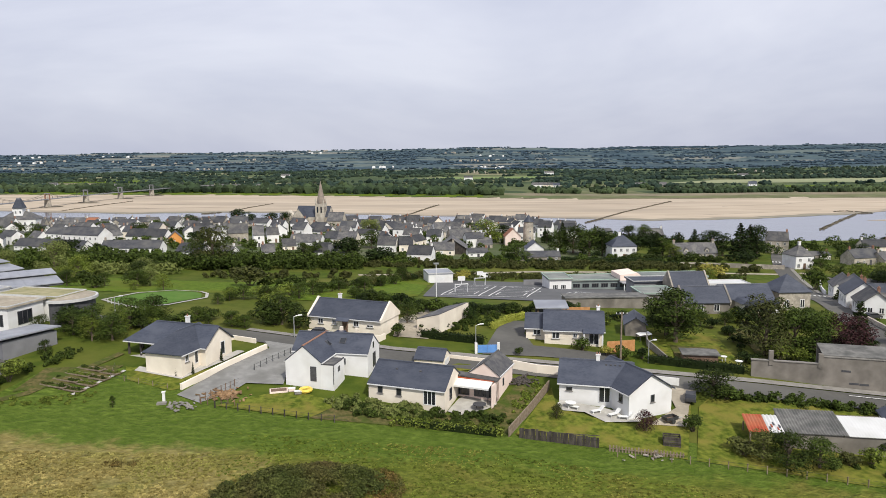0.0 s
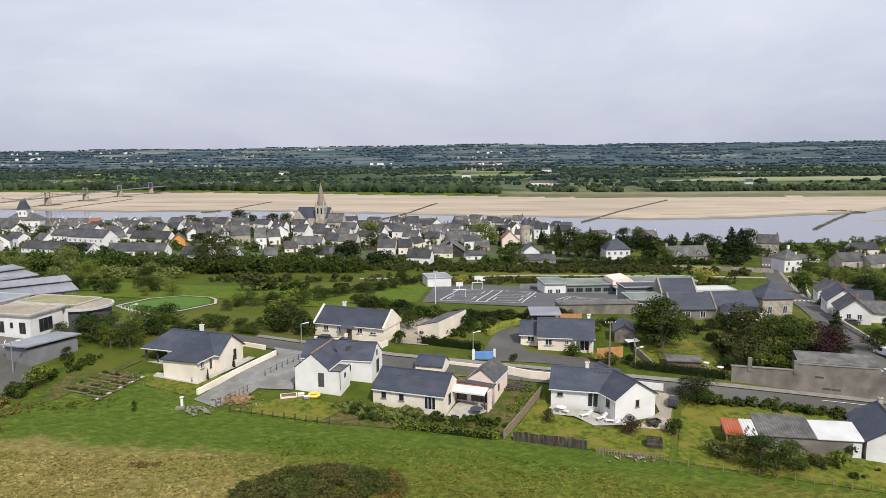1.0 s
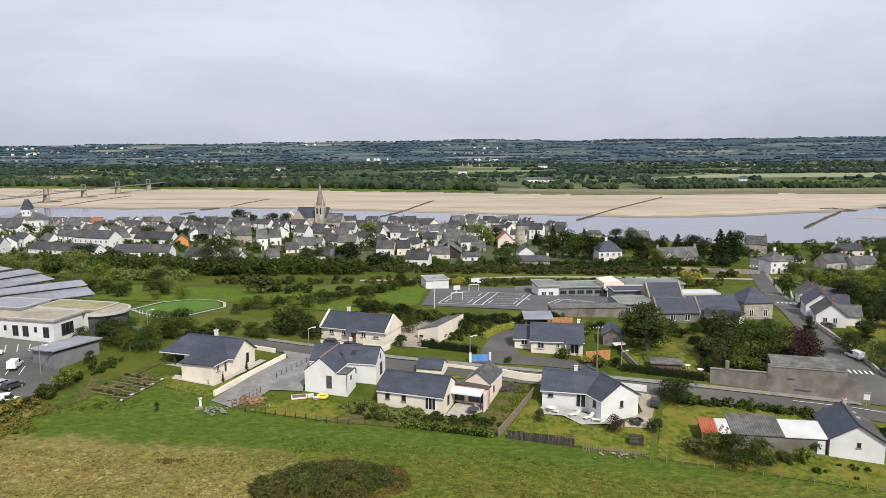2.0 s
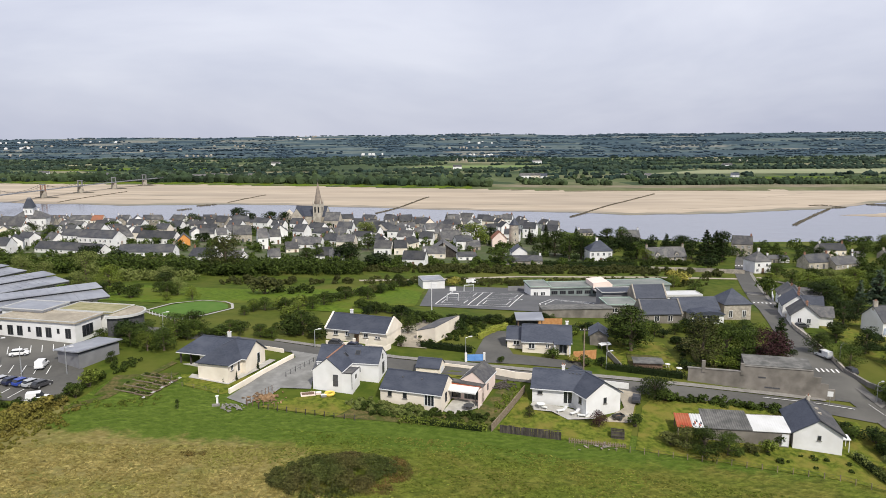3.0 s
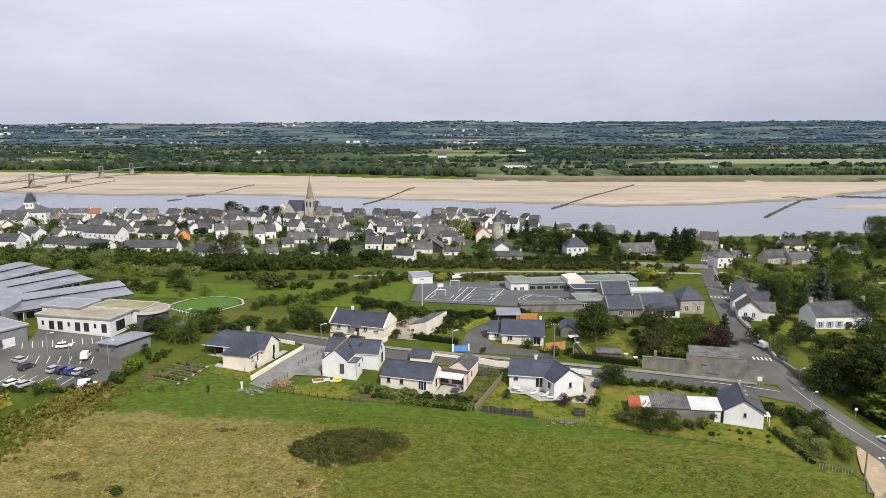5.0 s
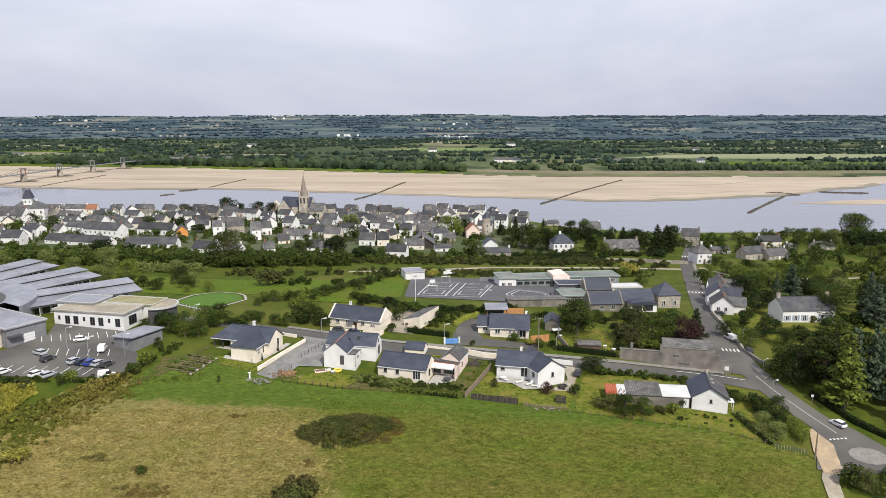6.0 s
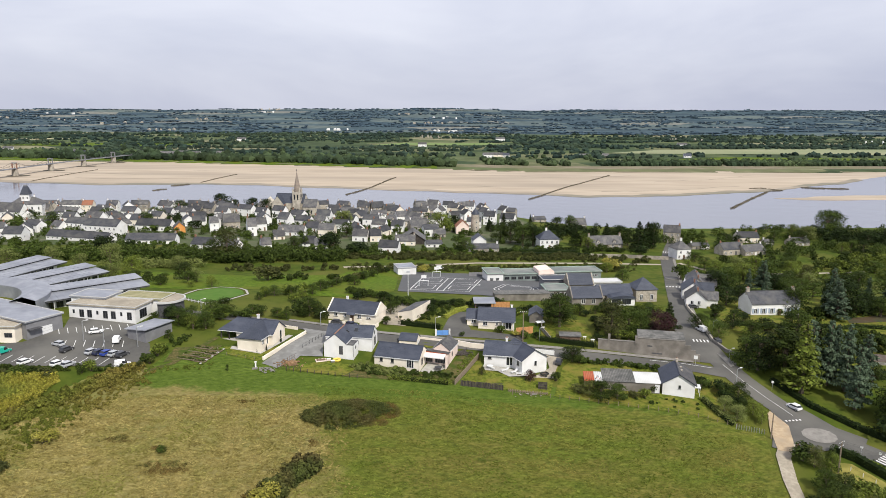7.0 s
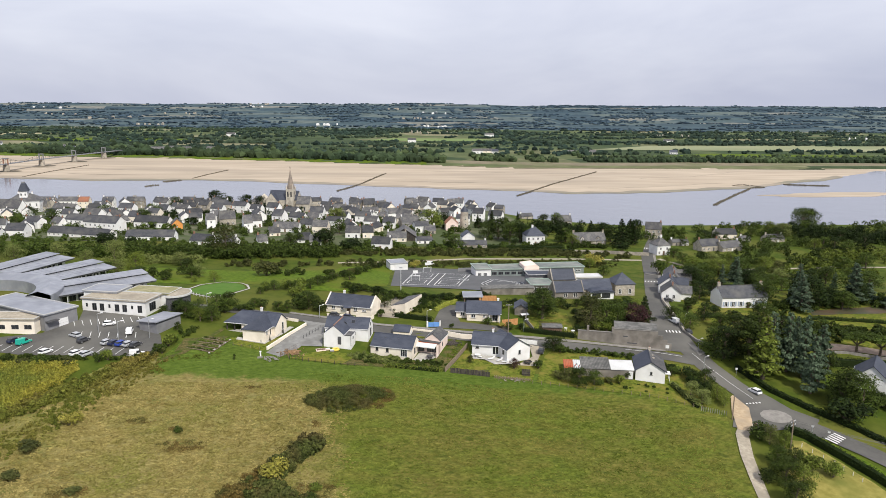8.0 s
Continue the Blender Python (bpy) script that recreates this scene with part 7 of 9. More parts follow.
plant(72.6, 43.0, 5.4, "oak", 1.2)
plant(69.0, 39.4, 5.6, "oak", 1.2)
plant(71.4, 37.6, 5.6, "lime", 1.1)
plant(67.6, 33.4, 5.6, "oak", 1.2)
plant(76.6, 43.3, 4.4, "paleshrub", 1.2)
plant(66.1, 40.1, 3.4, "shrub", 1.2)
plant(-26.5, 42.6, 4.2, "broom", 1.3)
plant(-23.6, 36.6, 2.4, "oliveshrub", 1.6)
plant(-19.4, 35.4, 2.2, "shrub", 1.5)


patch("island", [(104.4 + 2.4 * math.cos(a * 0.524), 202.4 + 3.2 * math.sin(a * 0.524)) for a in range(12)], pave_m, 0.26, "low pale paved island in the street", "roundabout")
patch("pavement", [(67.4, 93.6), (70.6, 92.8), (71.4, 100), (72.0, 110), (73.2, 119), (70.6, 119), (68.6, 106)], asphalt_m, 0.14, "worn asphalt strip between wall and street", "pavement", step=3)

# ---- hedges and scrub belts ----
def belt(line, n, h0, h1, kinds, spread, seed, wide=1.4):
    r = random.Random(seed)
    seg = [math.dist(a, b) for a, b in zip(line, line[1:])]
    for i in range(n):
        d = r.uniform(0, sum(seg))
        for (a, b), s in zip(zip(line, line[1:]), seg):
            if d <= s:
                t = d / s
                x, y = a[0] + (b[0] - a[0]) * t, a[1] + (b[1] - a[1]) * t
                break
            d -= s
        plant(x + r.uniform(-1, 1) * spread, y + r.uniform(-1, 1) * spread, r.uniform(h0, h1), r.choice(kinds), wide * r.uniform(0.8, 1.2))


def scrub(line, n, h0, h1, mat, spread, seed, label, name="scrub"):
    """A far belt of mixed bushes and small trees, past counting."""
    r = random.Random(seed)
    seg = [math.dist(a, b) for a, b in zip(line, line[1:])]
    lobes = []
    for i in range(n):
        d = r.uniform(0, sum(seg))
        for (a, b), s in zip(zip(line, line[1:]), seg):
            if d <= s:
                break
            d -= s
        t = d / s
        x, y = a[0] + (b[0] - a[0]) * t + r.uniform(-1, 1) * spread, a[1] + (b[1] - a[1]) * t + r.uniform(-1, 1) * spread
        h = r.uniform(h0, h1)
        z = ground_z(x, y)
        for k in range(5):
            q = h * r.uniform(0.20, 0.34)
            lobes.append((x + r.uniform(-0.4, 0.4) * h, y + r.uniform(-0.4, 0.4) * h, z + h * (0.12 + 0.14 * k + r.uniform(-0.05, 0.05)), q * 1.3, q * 1.3, q))
    ob = new(name, leaf_mesh(name, lobes, 165 * n, (0.12 if h1 < 2.1 else 0.24) + 0.03 * h1, mat, seed=seed))
    return tagged(ob, label, "scrub", kind="stuff")


scrub([(-240, 228), (-157, 222), (-100, 220)], 210, 3.0, 6.6, leaf_m, 5, 1, "dense dark trees along the meadow")
scrub([(-110, 221), (-63, 224), (-30, 233)], 150, 2.6, 6, leaf_m, 6, 2, "mixed green trees behind the meadow")
scrub([(-110, 240), (-60, 246), (-30, 240), (-9, 246)], 110, 1.6, 3.4, leaf_m, 6, 3, "green bushes below the town")
scrub([(-26, 237), (20, 240), (78, 243), (104, 239)], 420, 1.0, 2.1, oliveleaf_m, 7, 4, "brownish scrub along the railway bank")
scrub([(-104, 206), (-93, 207), (-82, 209)], 26, 2.4, 4.4, paleleaf_m, 2.5, 64, "pale yellow-green willows before the dark trees")
belt([(-31, 150), (-22, 175), (-9, 209)], 20, 1.8, 3.4, ("shrub", "oliveshrub", "oak", "bush"), 1.6, 5)
belt([(-53, 116), (-40, 121), (-26, 124), (-18, 132)], 24, 1.6, 3.2, ("oak", "shrub", "lime", "oak"), 4, 6)
belt([(-46, 143), (-40, 140), (-31, 150)], 16, 1.8, 3.8, ("oak", "shrub", "paleshrub", "lime"), 5, 7)
belt([(-72, 114), (-60, 120), (-46, 122)], 18, 1.5, 3.0, ("oak", "shrub", "lime", "paleshrub"), 4, 8)
belt([(-66, 160), (-84, 166), (-110, 176)], 14, 2.2, 4.4, ("oak", "lime", "shrub"), 6, 9)
scrub([(-62, 90), (-60, 95), (-57, 104)], 20, 0.7, 1.5, leaf_m, 2.0, 10, "mixed green bushes beside the car park")
scrub([(-106, 87), (-80, 86.5), (-64, 87.5)], 60, 0.8, 1.5, leaf_m, 0.8, 11, "dark bushy hedge along the car park")
scrub([(-63, 87), (-70, 78), (-79, 67), (-88, 55), (-96, 44)], 560, 0.6, 1.6, hedgeweed_m, 2.6, 12, "overgrown green hedge between maize and meadow")
scrub([(-60.5, 84), (-67, 73), (-74, 61), (-82, 44)], 520, 0.25, 0.8, hedgeweed_m, 3.4, 41, "rusty undergrowth along the overgrown hedge")
scrub([(-20.5, 53), (-22.5, 49.5), (-24.5, 46), (-27, 43)], 90, 0.9, 2.6, bramble_m, 1.5, 51, "tall tangled scrub running down the meadow")
scrub([(-26, 46), (-29, 42.5), (-33, 38), (-36, 33)], 80, 0.7, 1.9, rust_m, 1.8, 52, "rusty brush beside the tangled scrub")
scrub([(-30, 40), (-25, 36), (-20, 33)], 80, 0.8, 2.2, bramble_m, 2.2, 53, "tangled scrub at the meadow's low end")
scrub([(-46, 178), (-36, 186), (-28, 183)], 14, 1.4, 2.8, leaf_m, 4, 13, "loose green bushes across the meadow")
scrub([(-70, 205), (-40, 208), (-16, 214)], 26, 1.4, 3.0, oliveleaf_m, 4, 14, "brownish scrub across the meadow")
scrub([(-59, 86.8), (-52, 88), (-47, 89.6)], 46, 0.2, 0.5, lightleaf_m, 1.5, 54, "pale flowering weeds at the meadow's edge", "weeds")
scrub([(-13, 88.0), (-8, 86.6), (0, 85.4), (7, 85.4)], 90, 0.4, 1.1, leaf_m, 1.5, 15, "crowded green garden plants", "garden_plants")
scrub([(-14.5, 89.2), (-9.5, 87.6), (-3, 86.6)], 90, 0.4, 1.2, paleleaf_m, 1.5, 66, "tall pale bean rows in the kitchen garden", "garden_plants")
scrub([(-6, 84.6), (1, 83.6), (7, 82.8)], 80, 0.3, 0.8, lightleaf_m, 0.9, 67, "bushy light green plants behind the hedge", "garden_plants")
scrub([(9.6, 88), (11.6, 92), (13.4, 95.4)], 50, 0.2, 0.7, lightleaf_m, 1.2, 68, "low overgrown border beside the timber screen", "garden_plants")

scrub([(37, 93.6), (50, 90.8), (63, 88)], 46, 0.8, 1.6, leaf_m, 0.7, 17, "dense mixed hedge along the roadside fence")
belt([(10, 134), (22, 138), (30, 136)], 12, 1.5, 2.6, ("bush", "oak", "shrub"), 1.5, 18)
belt([(-4, 137), (6, 134), (16, 134)], 14, 1.6, 2.6, ("shrub", "bush"), 1.2, 19)
belt([(63, 84), (67, 77), (68.5, 70.5)], 16, 1.4, 2.6, ("shrub", "oak", "bush"), 1.8, 20)
scrub([(140, 236), (160, 230), (190, 236), (240, 245)], 80, 1.8, 4.2, leaf_m, 14, 21, "green garden trees beyond the street")
scrub([(130, 206), (155, 200), (205, 210)], 60, 1.8, 4.2, lightleaf_m, 12, 22, "light green garden trees")
belt([(116, 170), (138, 174), (172, 182)], 10, 3, 5.5, ("oak", "dark", "cedar"), 10, 23)
scrub([(130, 290), (190, 310), (300, 320)], 110, 2.5, 5.5, leaf_m, 16, 24, "green trees towards the river")
scrub([(150, 262), (230, 275), (300, 290)], 60, 3, 6.0, leaf_m, 16, 25, "green trees round the riverside farms")
scrub([(-240, 300), (-100, 325), (40, 320)], 520, 1.6, 4.2, leaf_m, 38, 26, "small green trees between the town houses")
scrub([(-200, 370), (-100, 370), (20, 365)], 190, 2, 5, darkleaf_m, 30, 27, "green trees between the riverside houses")
scrub([(-200, 262), (-120, 262), (-60, 258), (10, 256), (60, 262)], 240, 1.2, 2.8, leaf_m, 8, 28, "garden bushes along the edge of town")
scrub([(52, 320), (75, 312), (110, 320)], 60, 3, 6.5, darkleaf_m, 14, 29, "dark tree group beside the villa")
scrub([(-240, 290), (-200, 320), (-230, 380)], 33, 3, 6, leaf_m, 18, 30, "green trees at the western end of town")
belt([(130, 130), (150, 140), (170, 120)], 9, 6, 10, ("cedar", "oak", "dark"), 9, 31)
for ux, uy, uh in ((118.9, 92.5, 6.4), (124.3, 90.7, 6.3), (131.5, 89.0, 6.2)):
    plant(ux, uy, uh, "umbrella", 1.25)
belt([(96, 70), (106, 66), (116, 60)], 10, 2.5, 4.5, ("oak", "bush", "shrub"), 2.5, 33)

scrub([(-20, 214), (24, 214), (60, 219), (97, 222)], 330, 0.7, 1.8, oliveleaf_m, 6, 42, "low green scrub between school and railway")
scrub([(66, 262), (86, 262), (106, 264)], 40, 1.2, 2.8, leaf_m, 4, 43, "garden bushes round the tall white villa")
ribbon("railway", [(121, 236), (131.8, 212), (150, 215.7), (174, 217), (196, 219), (260, 216)], 2.6, gravel_m, 0.12, "pale single railway track bed", "railway")
for poly in ([(128, 160), (140, 158), (150, 172), (138, 178)], [(140, 150), (150, 140), (160, 146), (152, 158)], [(146, 232), (160, 230), (172, 242), (156, 246)]):
    patch("garden", poly, lush_m, 0.14, "bright open lawn among trees", "lawn", step=4, wobble=0.8)
belt([(47, 104), (49, 112), (49.5, 122)], 12, 0.8, 2.2, ("shrub", "bush", "paleshrub"), 1.2, 34)
belt([(36, 126), (46, 128), (60, 127), (70, 128)], 26, 1.6, 4.2, ("oak", "shrub", "bush", "dark", "lime"), 3.5, 35)
belt([(26, 122), (30, 128), (32, 134)], 10, 1.0, 2.2, ("shrub", "bush", "paleshrub"), 1.6, 36)
belt([(56, 106), (62, 112), (70, 116)], 12, 1.2, 3.0, ("shrub", "oak", "bush"), 2.5, 37)
scrub([(-2, 118), (4, 122), (8, 130)], 60, 0.4, 1.4, leaf_m, 3.2, 38, "green garden plants beside the courtyard", "garden_plants")
scrub([(40, 77.5), (50, 75.5), (60, 73)], 16, 0.4, 0.9, leaf_m, 1.4, 39, "low green weeds in the garden", "garden_plants")
hedge([(108, 86.4), (115, 85.6), (128, 84.6), (140, 80)], 2.4, 2.2, darkleaf_m, "tall dark hedge along the sandy park path", 50, 0.2, 55)
scrub([(98, 150), (110, 176), (126, 205)], 50, 1.6, 4.0, leaf_m, 7, 56, "crowded garden trees and shrubs above the street")
scrub([(112, 126), (130, 136), (160, 140)], 70, 1.4, 3.6, leaf_m, 7, 57, "green shrubbery under the park cedars")
scrub([(100, 106), (115, 106), (130, 103), (150, 99)], 130, 0.9, 2.8, leaf_m, 5, 58, "green shrubs along the park lawns")
scrub([(180, 215), (205, 232), (245, 250)], 70, 2.0, 4.6, lightleaf_m, 12, 59, "light green trees along the railway")
scrub([(225, 300), (250, 285), (290, 290)], 90, 3.5, 8.0, darkleaf_m, 12, 63, "dark riverside wood")
belt([(88, 100), (110, 98), (125, 112)], 14, 1.2, 3.2, ("shrub", "bush", "lime", "oak"), 4, 40)


def raised_bed(x, y, rot):
    ob = thing("raised_bed", x, y, rot, "low timber-edged bed with vegetables", "garden bed", "raised vegetable beds", dz=0.14)
    bm = bmesh.new()
    lattice(bm, [-2.2, -2.12, 2.12, 2.2], [-0.6, -0.52, 0.52, 0.6], {(p, q) for p in range(3) for q in range(3) if (p, q) != (1, 1)}, -0.14, 0.03, pose(0, 0, 0, -90))
    bmesh.ops.recalc_face_normals(bm, faces=bm.faces)
    part("frame", bm, wood_m, ob)
    bm = bmesh.new()
    box(bm, -2.12, -0.52, -0.2, 2.12, 0.52, 0.06)
    part("soil", bm, soil_m, ob)
    q = random.Random(int(x * 10))
    lobes = [(-1.9 + 0.42 * k, q.uniform(-0.25, 0.25), 0.16, q.uniform(0.2, 0.42), q.uniform(0.2, 0.36), q.uniform(0.12, 0.34)) for k in range(10) if q.random() < 0.8]
    p = new("leafage", leaf_mesh("leafage", lobes, 520, 0.075, lightleaf_m if int(x) % 2 else leaf_m, seed=int(-x * 7)))
    p["kind"] = "stuff"
    p.parent = ob


for k in range(4):
    raised_bed(-52.9 + 0.8 * k, 92.6 + 1.8 * k, -22)
    raised_bed(-50.2 + 0.8 * k, 91.6 + 1.8 * k, -22)
ribbon("garden_path", [(-49.2, 90.0), (-47.5, 93.6), (-45.5, 97.6)], 0.55, terrace_m, 0.2, "straight pale slab path beside the vegetable plot", "path")
ribbon("track", [(-60.6, 86.2), (-55.4, 90.2), (-51.6, 97.6), (-48.8, 104)], 1.3, soil_m, 0.14, "trodden grassy track past the vegetable plot", "track")
patch("house_path", [(-44.2, 97.6), (-36.6, 95.2), (-32.4, 101.6), (-30.6, 105.6), (-31.8, 106), (-35.4, 99.8), (-38, 97.2), (-44, 99)], terrace_m, 0.2, "pale slab path round the cream bungalow", "path", step=2.0)

hedge([(-3.6, 114.6), (6.4, 111.6)], 1.5, 1.3, darkleaf_m, "dense dark clipped hedge along the road", 60, 0.16, 41)
hedge([(8.6, 121), (11.5, 126), (15.2, 131)], 1.3, 1.3, limehedge_m, "bright yellow-green clipped hedge by a drive", 90, 0.12, 42)
hedge([(31.3, 104.6), (44.4, 101)], 1.4, 1.4, darkleaf_m, "dense dark clipped hedge along the road", 60, 0.16, 43)
hedge([(-5.6, 84.2), (6.4, 81.9)], 1.0, 1.3, lightleaf_m, "loose light green garden hedge by the meadow", 60, 0.16, 44)
hedge([(79.6, 56.8), (82.2, 54.2), (84.0, 50.2), (86.4, 45.2), (88.6, 40.0), (91, 33), (93.5, 24)], 2.0, 1.8, darkleaf_m, "long clipped dark hedge beside the road", 70, 0.16, 45)
hedge([(78.6, 55.8), (76.4, 50.8)], 1.5, 1.4, leaf_m, "clipped green hedge turning from the road", 70, 0.16, 46)
hedge([(81.5, 84), (84.6, 73), (89.6, 65), (95, 58), (101, 48)], 1.4, 1.6, darkleaf_m, "dark hedge under the cedars", 60, 0.18, 47)
hedge([(61.4, 75.6), (62.6, 69.5), (63.6, 66)], 1.4, 1.2, paleleaf_m, "pale green hedge at the end of the barn garden", 60, 0.16, 48)
hedge([(14, 256), (45, 257), (80, 257)], 1.8, 2.2, darkleaf_m, "long dark clipped hedge below the town", 40, 0.3, 49)
hedge([(30, 248), (60, 250), (84, 250)], 1.6, 2.0, darkleaf_m, "dark hedge along the railway bank", 40, 0.3, 50)
hedge([(88, 118), (100, 116.5), (116, 117)], 1.2, 1.3, darkleaf_m, "clipped hedge before the long white house", 40, 0.2, 51)
hedge([(110, 113), (124, 117.4), (139, 114.8), (156, 111)], 1.2, 1.6, leaf_m, "long hedge above the park bank", 40, 0.2, 69)
patch("pond", [(124, 121), (137, 123.4), (154, 125), (156, 133), (140, 130), (126, 126)], M("brown_pond_bed", (0.075, 0.052, 0.030), (0.11, 0.078, 0.045), 0.4, 0.5, c3=(0.05, 0.06, 0.03), s3=0.2), 0.16, "shallow brown pond in the park", "pond", step=4, wobble=0.8)
hedge([(92, 105), (108, 104), (120, 106)], 1.3, 1.4, darkleaf_m, "clipped hedge across the lawns", 40, 0.2, 52)
ribbon("track", [(-26, 214), (-4, 218), (30, 228), (80, 232), (114, 232)], 2.6, gravel_m, 0.12, "pale track along the railway bank", "track")
ribbon("track", [(84, 252), (98, 252), (118, 248)], 2.4, gravel_m, 0.12, "pale track below the stone house", "track")

# bramble patch and weeds on the meadow
lobes = []
r = random.Random(60)
for i in range(260):
    a = r.uniform(0, 6.283)
    q = math.sqrt(r.random()) * (1 + 0.12 * math.sin(3 * a))
    x, y = -15.1 + 8.7 * q * math.cos(a), 69.4 + 4.8 * q * math.sin(a) + 1.4 * q * math.cos(a)
    s = r.uniform(0.55, 1.0) * (1.2 - 0.5 * q)
    lobes.append((x, y, ground_z(x, y) + 0.2 + (1.45 + 0.4 * math.sin(x * 1.3) + 0.25 * math.cos(y * 1.7 + x)) * (1 - q * q), s * 1.1, s * 1.0, s * 0.75))
bb = new("bramble_patch", leaf_mesh("bramble_patch", lobes, 34000, 0.12, bramble_m, seed=61))
tagged(bb, "low dark bramble patch in the meadow", "brambles", kind="stuff")
lobes = []
for cx, cy, rx, ry, k in ((-45.5, 52.2, 5.0, 1.8, 34), (-61, 38.8, 4.2, 1.6, 26), (-48.4, 58.1, 1.4, 0.7, 8), (-22, 38.5, 7, 2.6, 60), (-24, 50, 3.4, 2.6, 24), (-56, 61, 3.6, 1.2, 14), (-6.4, 71.0, 1.8, 3.0, 60), (-9.5, 66.8, 3.2, 1.2, 34), (-36, 74, 3, 0.5, 6), (-20.5, 59.5, 1.4, 1.0, 8)):
    for i in range(k):
        a, q = r.uniform(0, 6.283), math.sqrt(r.random())
        x, y = cx + rx * q * math.cos(a), cy + ry * q * math.sin(a)
        s = r.uniform(0.35, 0.75)
        lobes.append((x, y, ground_z(x, y) + 0.1, s * 1.3, s * 1.2, s * 0.5))
wd = new("weeds", leaf_mesh("weeds", lobes, 15000, 0.11, rust_m, seed=62))
tagged(wd, "rusty weeds in the dry grass", "weeds", kind="stuff")


def tufts(name, spot, n, size, mat, seed, label):
    """Upright grass tufts, two crossed sprays each, in clumps over a piece of ground."""
    r = np.random.default_rng(seed)
    v, f = [], []
    k = 0
    while k < n:
        x, y = spot(r)
        if x is None or noise.noise(Vector((x * 0.35, y * 0.5, seed))) < r.uniform(-0.7, 0.5):
            continue
        z = ground_z(x, y) + 0.05
        s = size * r.uniform(0.5, 1.5)
        a = r.uniform(0, 6.283)
        lx, ly = r.uniform(-0.5, 0.5) * s, r.uniform(-0.5, 0.5) * s
        for e in (0, 1.6):
            dx, dy = math.cos(a + e) * s, math.sin(a + e) * s
            b = len(v)
            v += [(x - dx * 0.6, y - dy * 0.6, z), (x + dx * 0.6, y + dy * 0.6, z), (x + dx + lx, y + dy + ly, z + s * 0.8), (x - dx + lx, y - dy + ly, z + s * 0.7)]
            f.append((b, b + 1, b + 2, b + 3))
        k += 1
    ob = mesh_ob(name, v, f, mat)
    return tagged(ob, label, "grass", kind="stuff")


def in_dry(r):
    x, y = r.uniform(-84, -8), r.uniform(34, 80)
    edge = -8 - 0.19 * y + 7 * noise.noise(Vector((x * 0.16, y * 0.16, 5)))
    if x > edge + r.uniform(-5, 3) or y > 76.5 - max(0, -x - 60) * 0.6:
        return None, None
    return x, y


def in_green(r):
    x, y = r.uniform(-26, 64), r.uniform(34, 82)
    edge = -8 - 0.19 * y + 7 * noise.noise(Vector((x * 0.16, y * 0.16, 5)))
    if y > 83 - 0.19 * (x - 5) * (x > 5) - 1.5 - 0.1 * (x + 26) or x < edge + r.uniform(-3, 5) or x > 60 + (y - 36) * 0.2 - 2:
        return None, None
    return x, y


scrub([(-63.5, 86), (-70.5, 77), (-78, 67)], 60, 1.0, 2.2, hedgeweed_m, 1.2, 65, "taller green bushes in the overgrown hedge")
patch("hedge_bank", [(-59, 87.5), (-64, 90), (-72, 82), (-82, 68), (-92, 54), (-104, 40), (-84, 40), (-76, 56), (-68, 70), (-61, 81)], M("rank_grass", (0.12, 0.128, 0.026), (0.20, 0.185, 0.055), 0.5, 0.95, 0.6, 2, (0.17, 0.14, 0.05), 0.1), 0.1, "rank grass under the overgrown hedge", "verge", step=4, wobble=1.5)
tuft_dry_m = M("straw_tuft", (0.22, 0.18, 0.058), (0.35, 0.29, 0.11), 0.4, 0.95, island=0.28, spec=0.1, c3=(0.20, 0.20, 0.05), s3=0.08)
tuft_green_m = M("green_tuft", (0.085, 0.115, 0.015), (0.165, 0.195, 0.036), 0.4, 0.95, island=0.5, spec=0.1, c3=(0.22, 0.20, 0.05), s3=0.06)
tufts("dry_grass_tufts", in_dry, 34000, 0.17, tuft_dry_m, 71, "dry straw tufts across the meadow")
tufts("grass_tufts", in_green, 30000, 0.12, tuft_green_m, 72, "green grass tufts across the meadow")

# maize
rc = np.random.default_rng(80)
lobes = []
for j in range(16):
    for i in range(60):
        x, y = -130 + 0.9 * i + rc.uniform(-0.2, 0.2), 56 + 1.75 * j + rc.uniform(-0.2, 0.2)
        if y < 84.5 and x < -70.5 - (84 - y) * 0.6:
            lobes.append((x, y, ground_z(x, y) + 1.0, 0.5, 0.7, 1.0))
mz = new("maize", leaf_mesh("maize", lobes, 80000, 0.17, corn_m, seed=81, flat=-0.2))
tagged(mz, "ripe yellow-green maize crop", "maize", kind="stuff")
patch("maize_floor", [(-135, 54), (-92, 54), (-76, 82), (-78, 84.5), (-135, 85.5)], corn_m, 0.1, "leaf-strewn floor of the maize", "field")

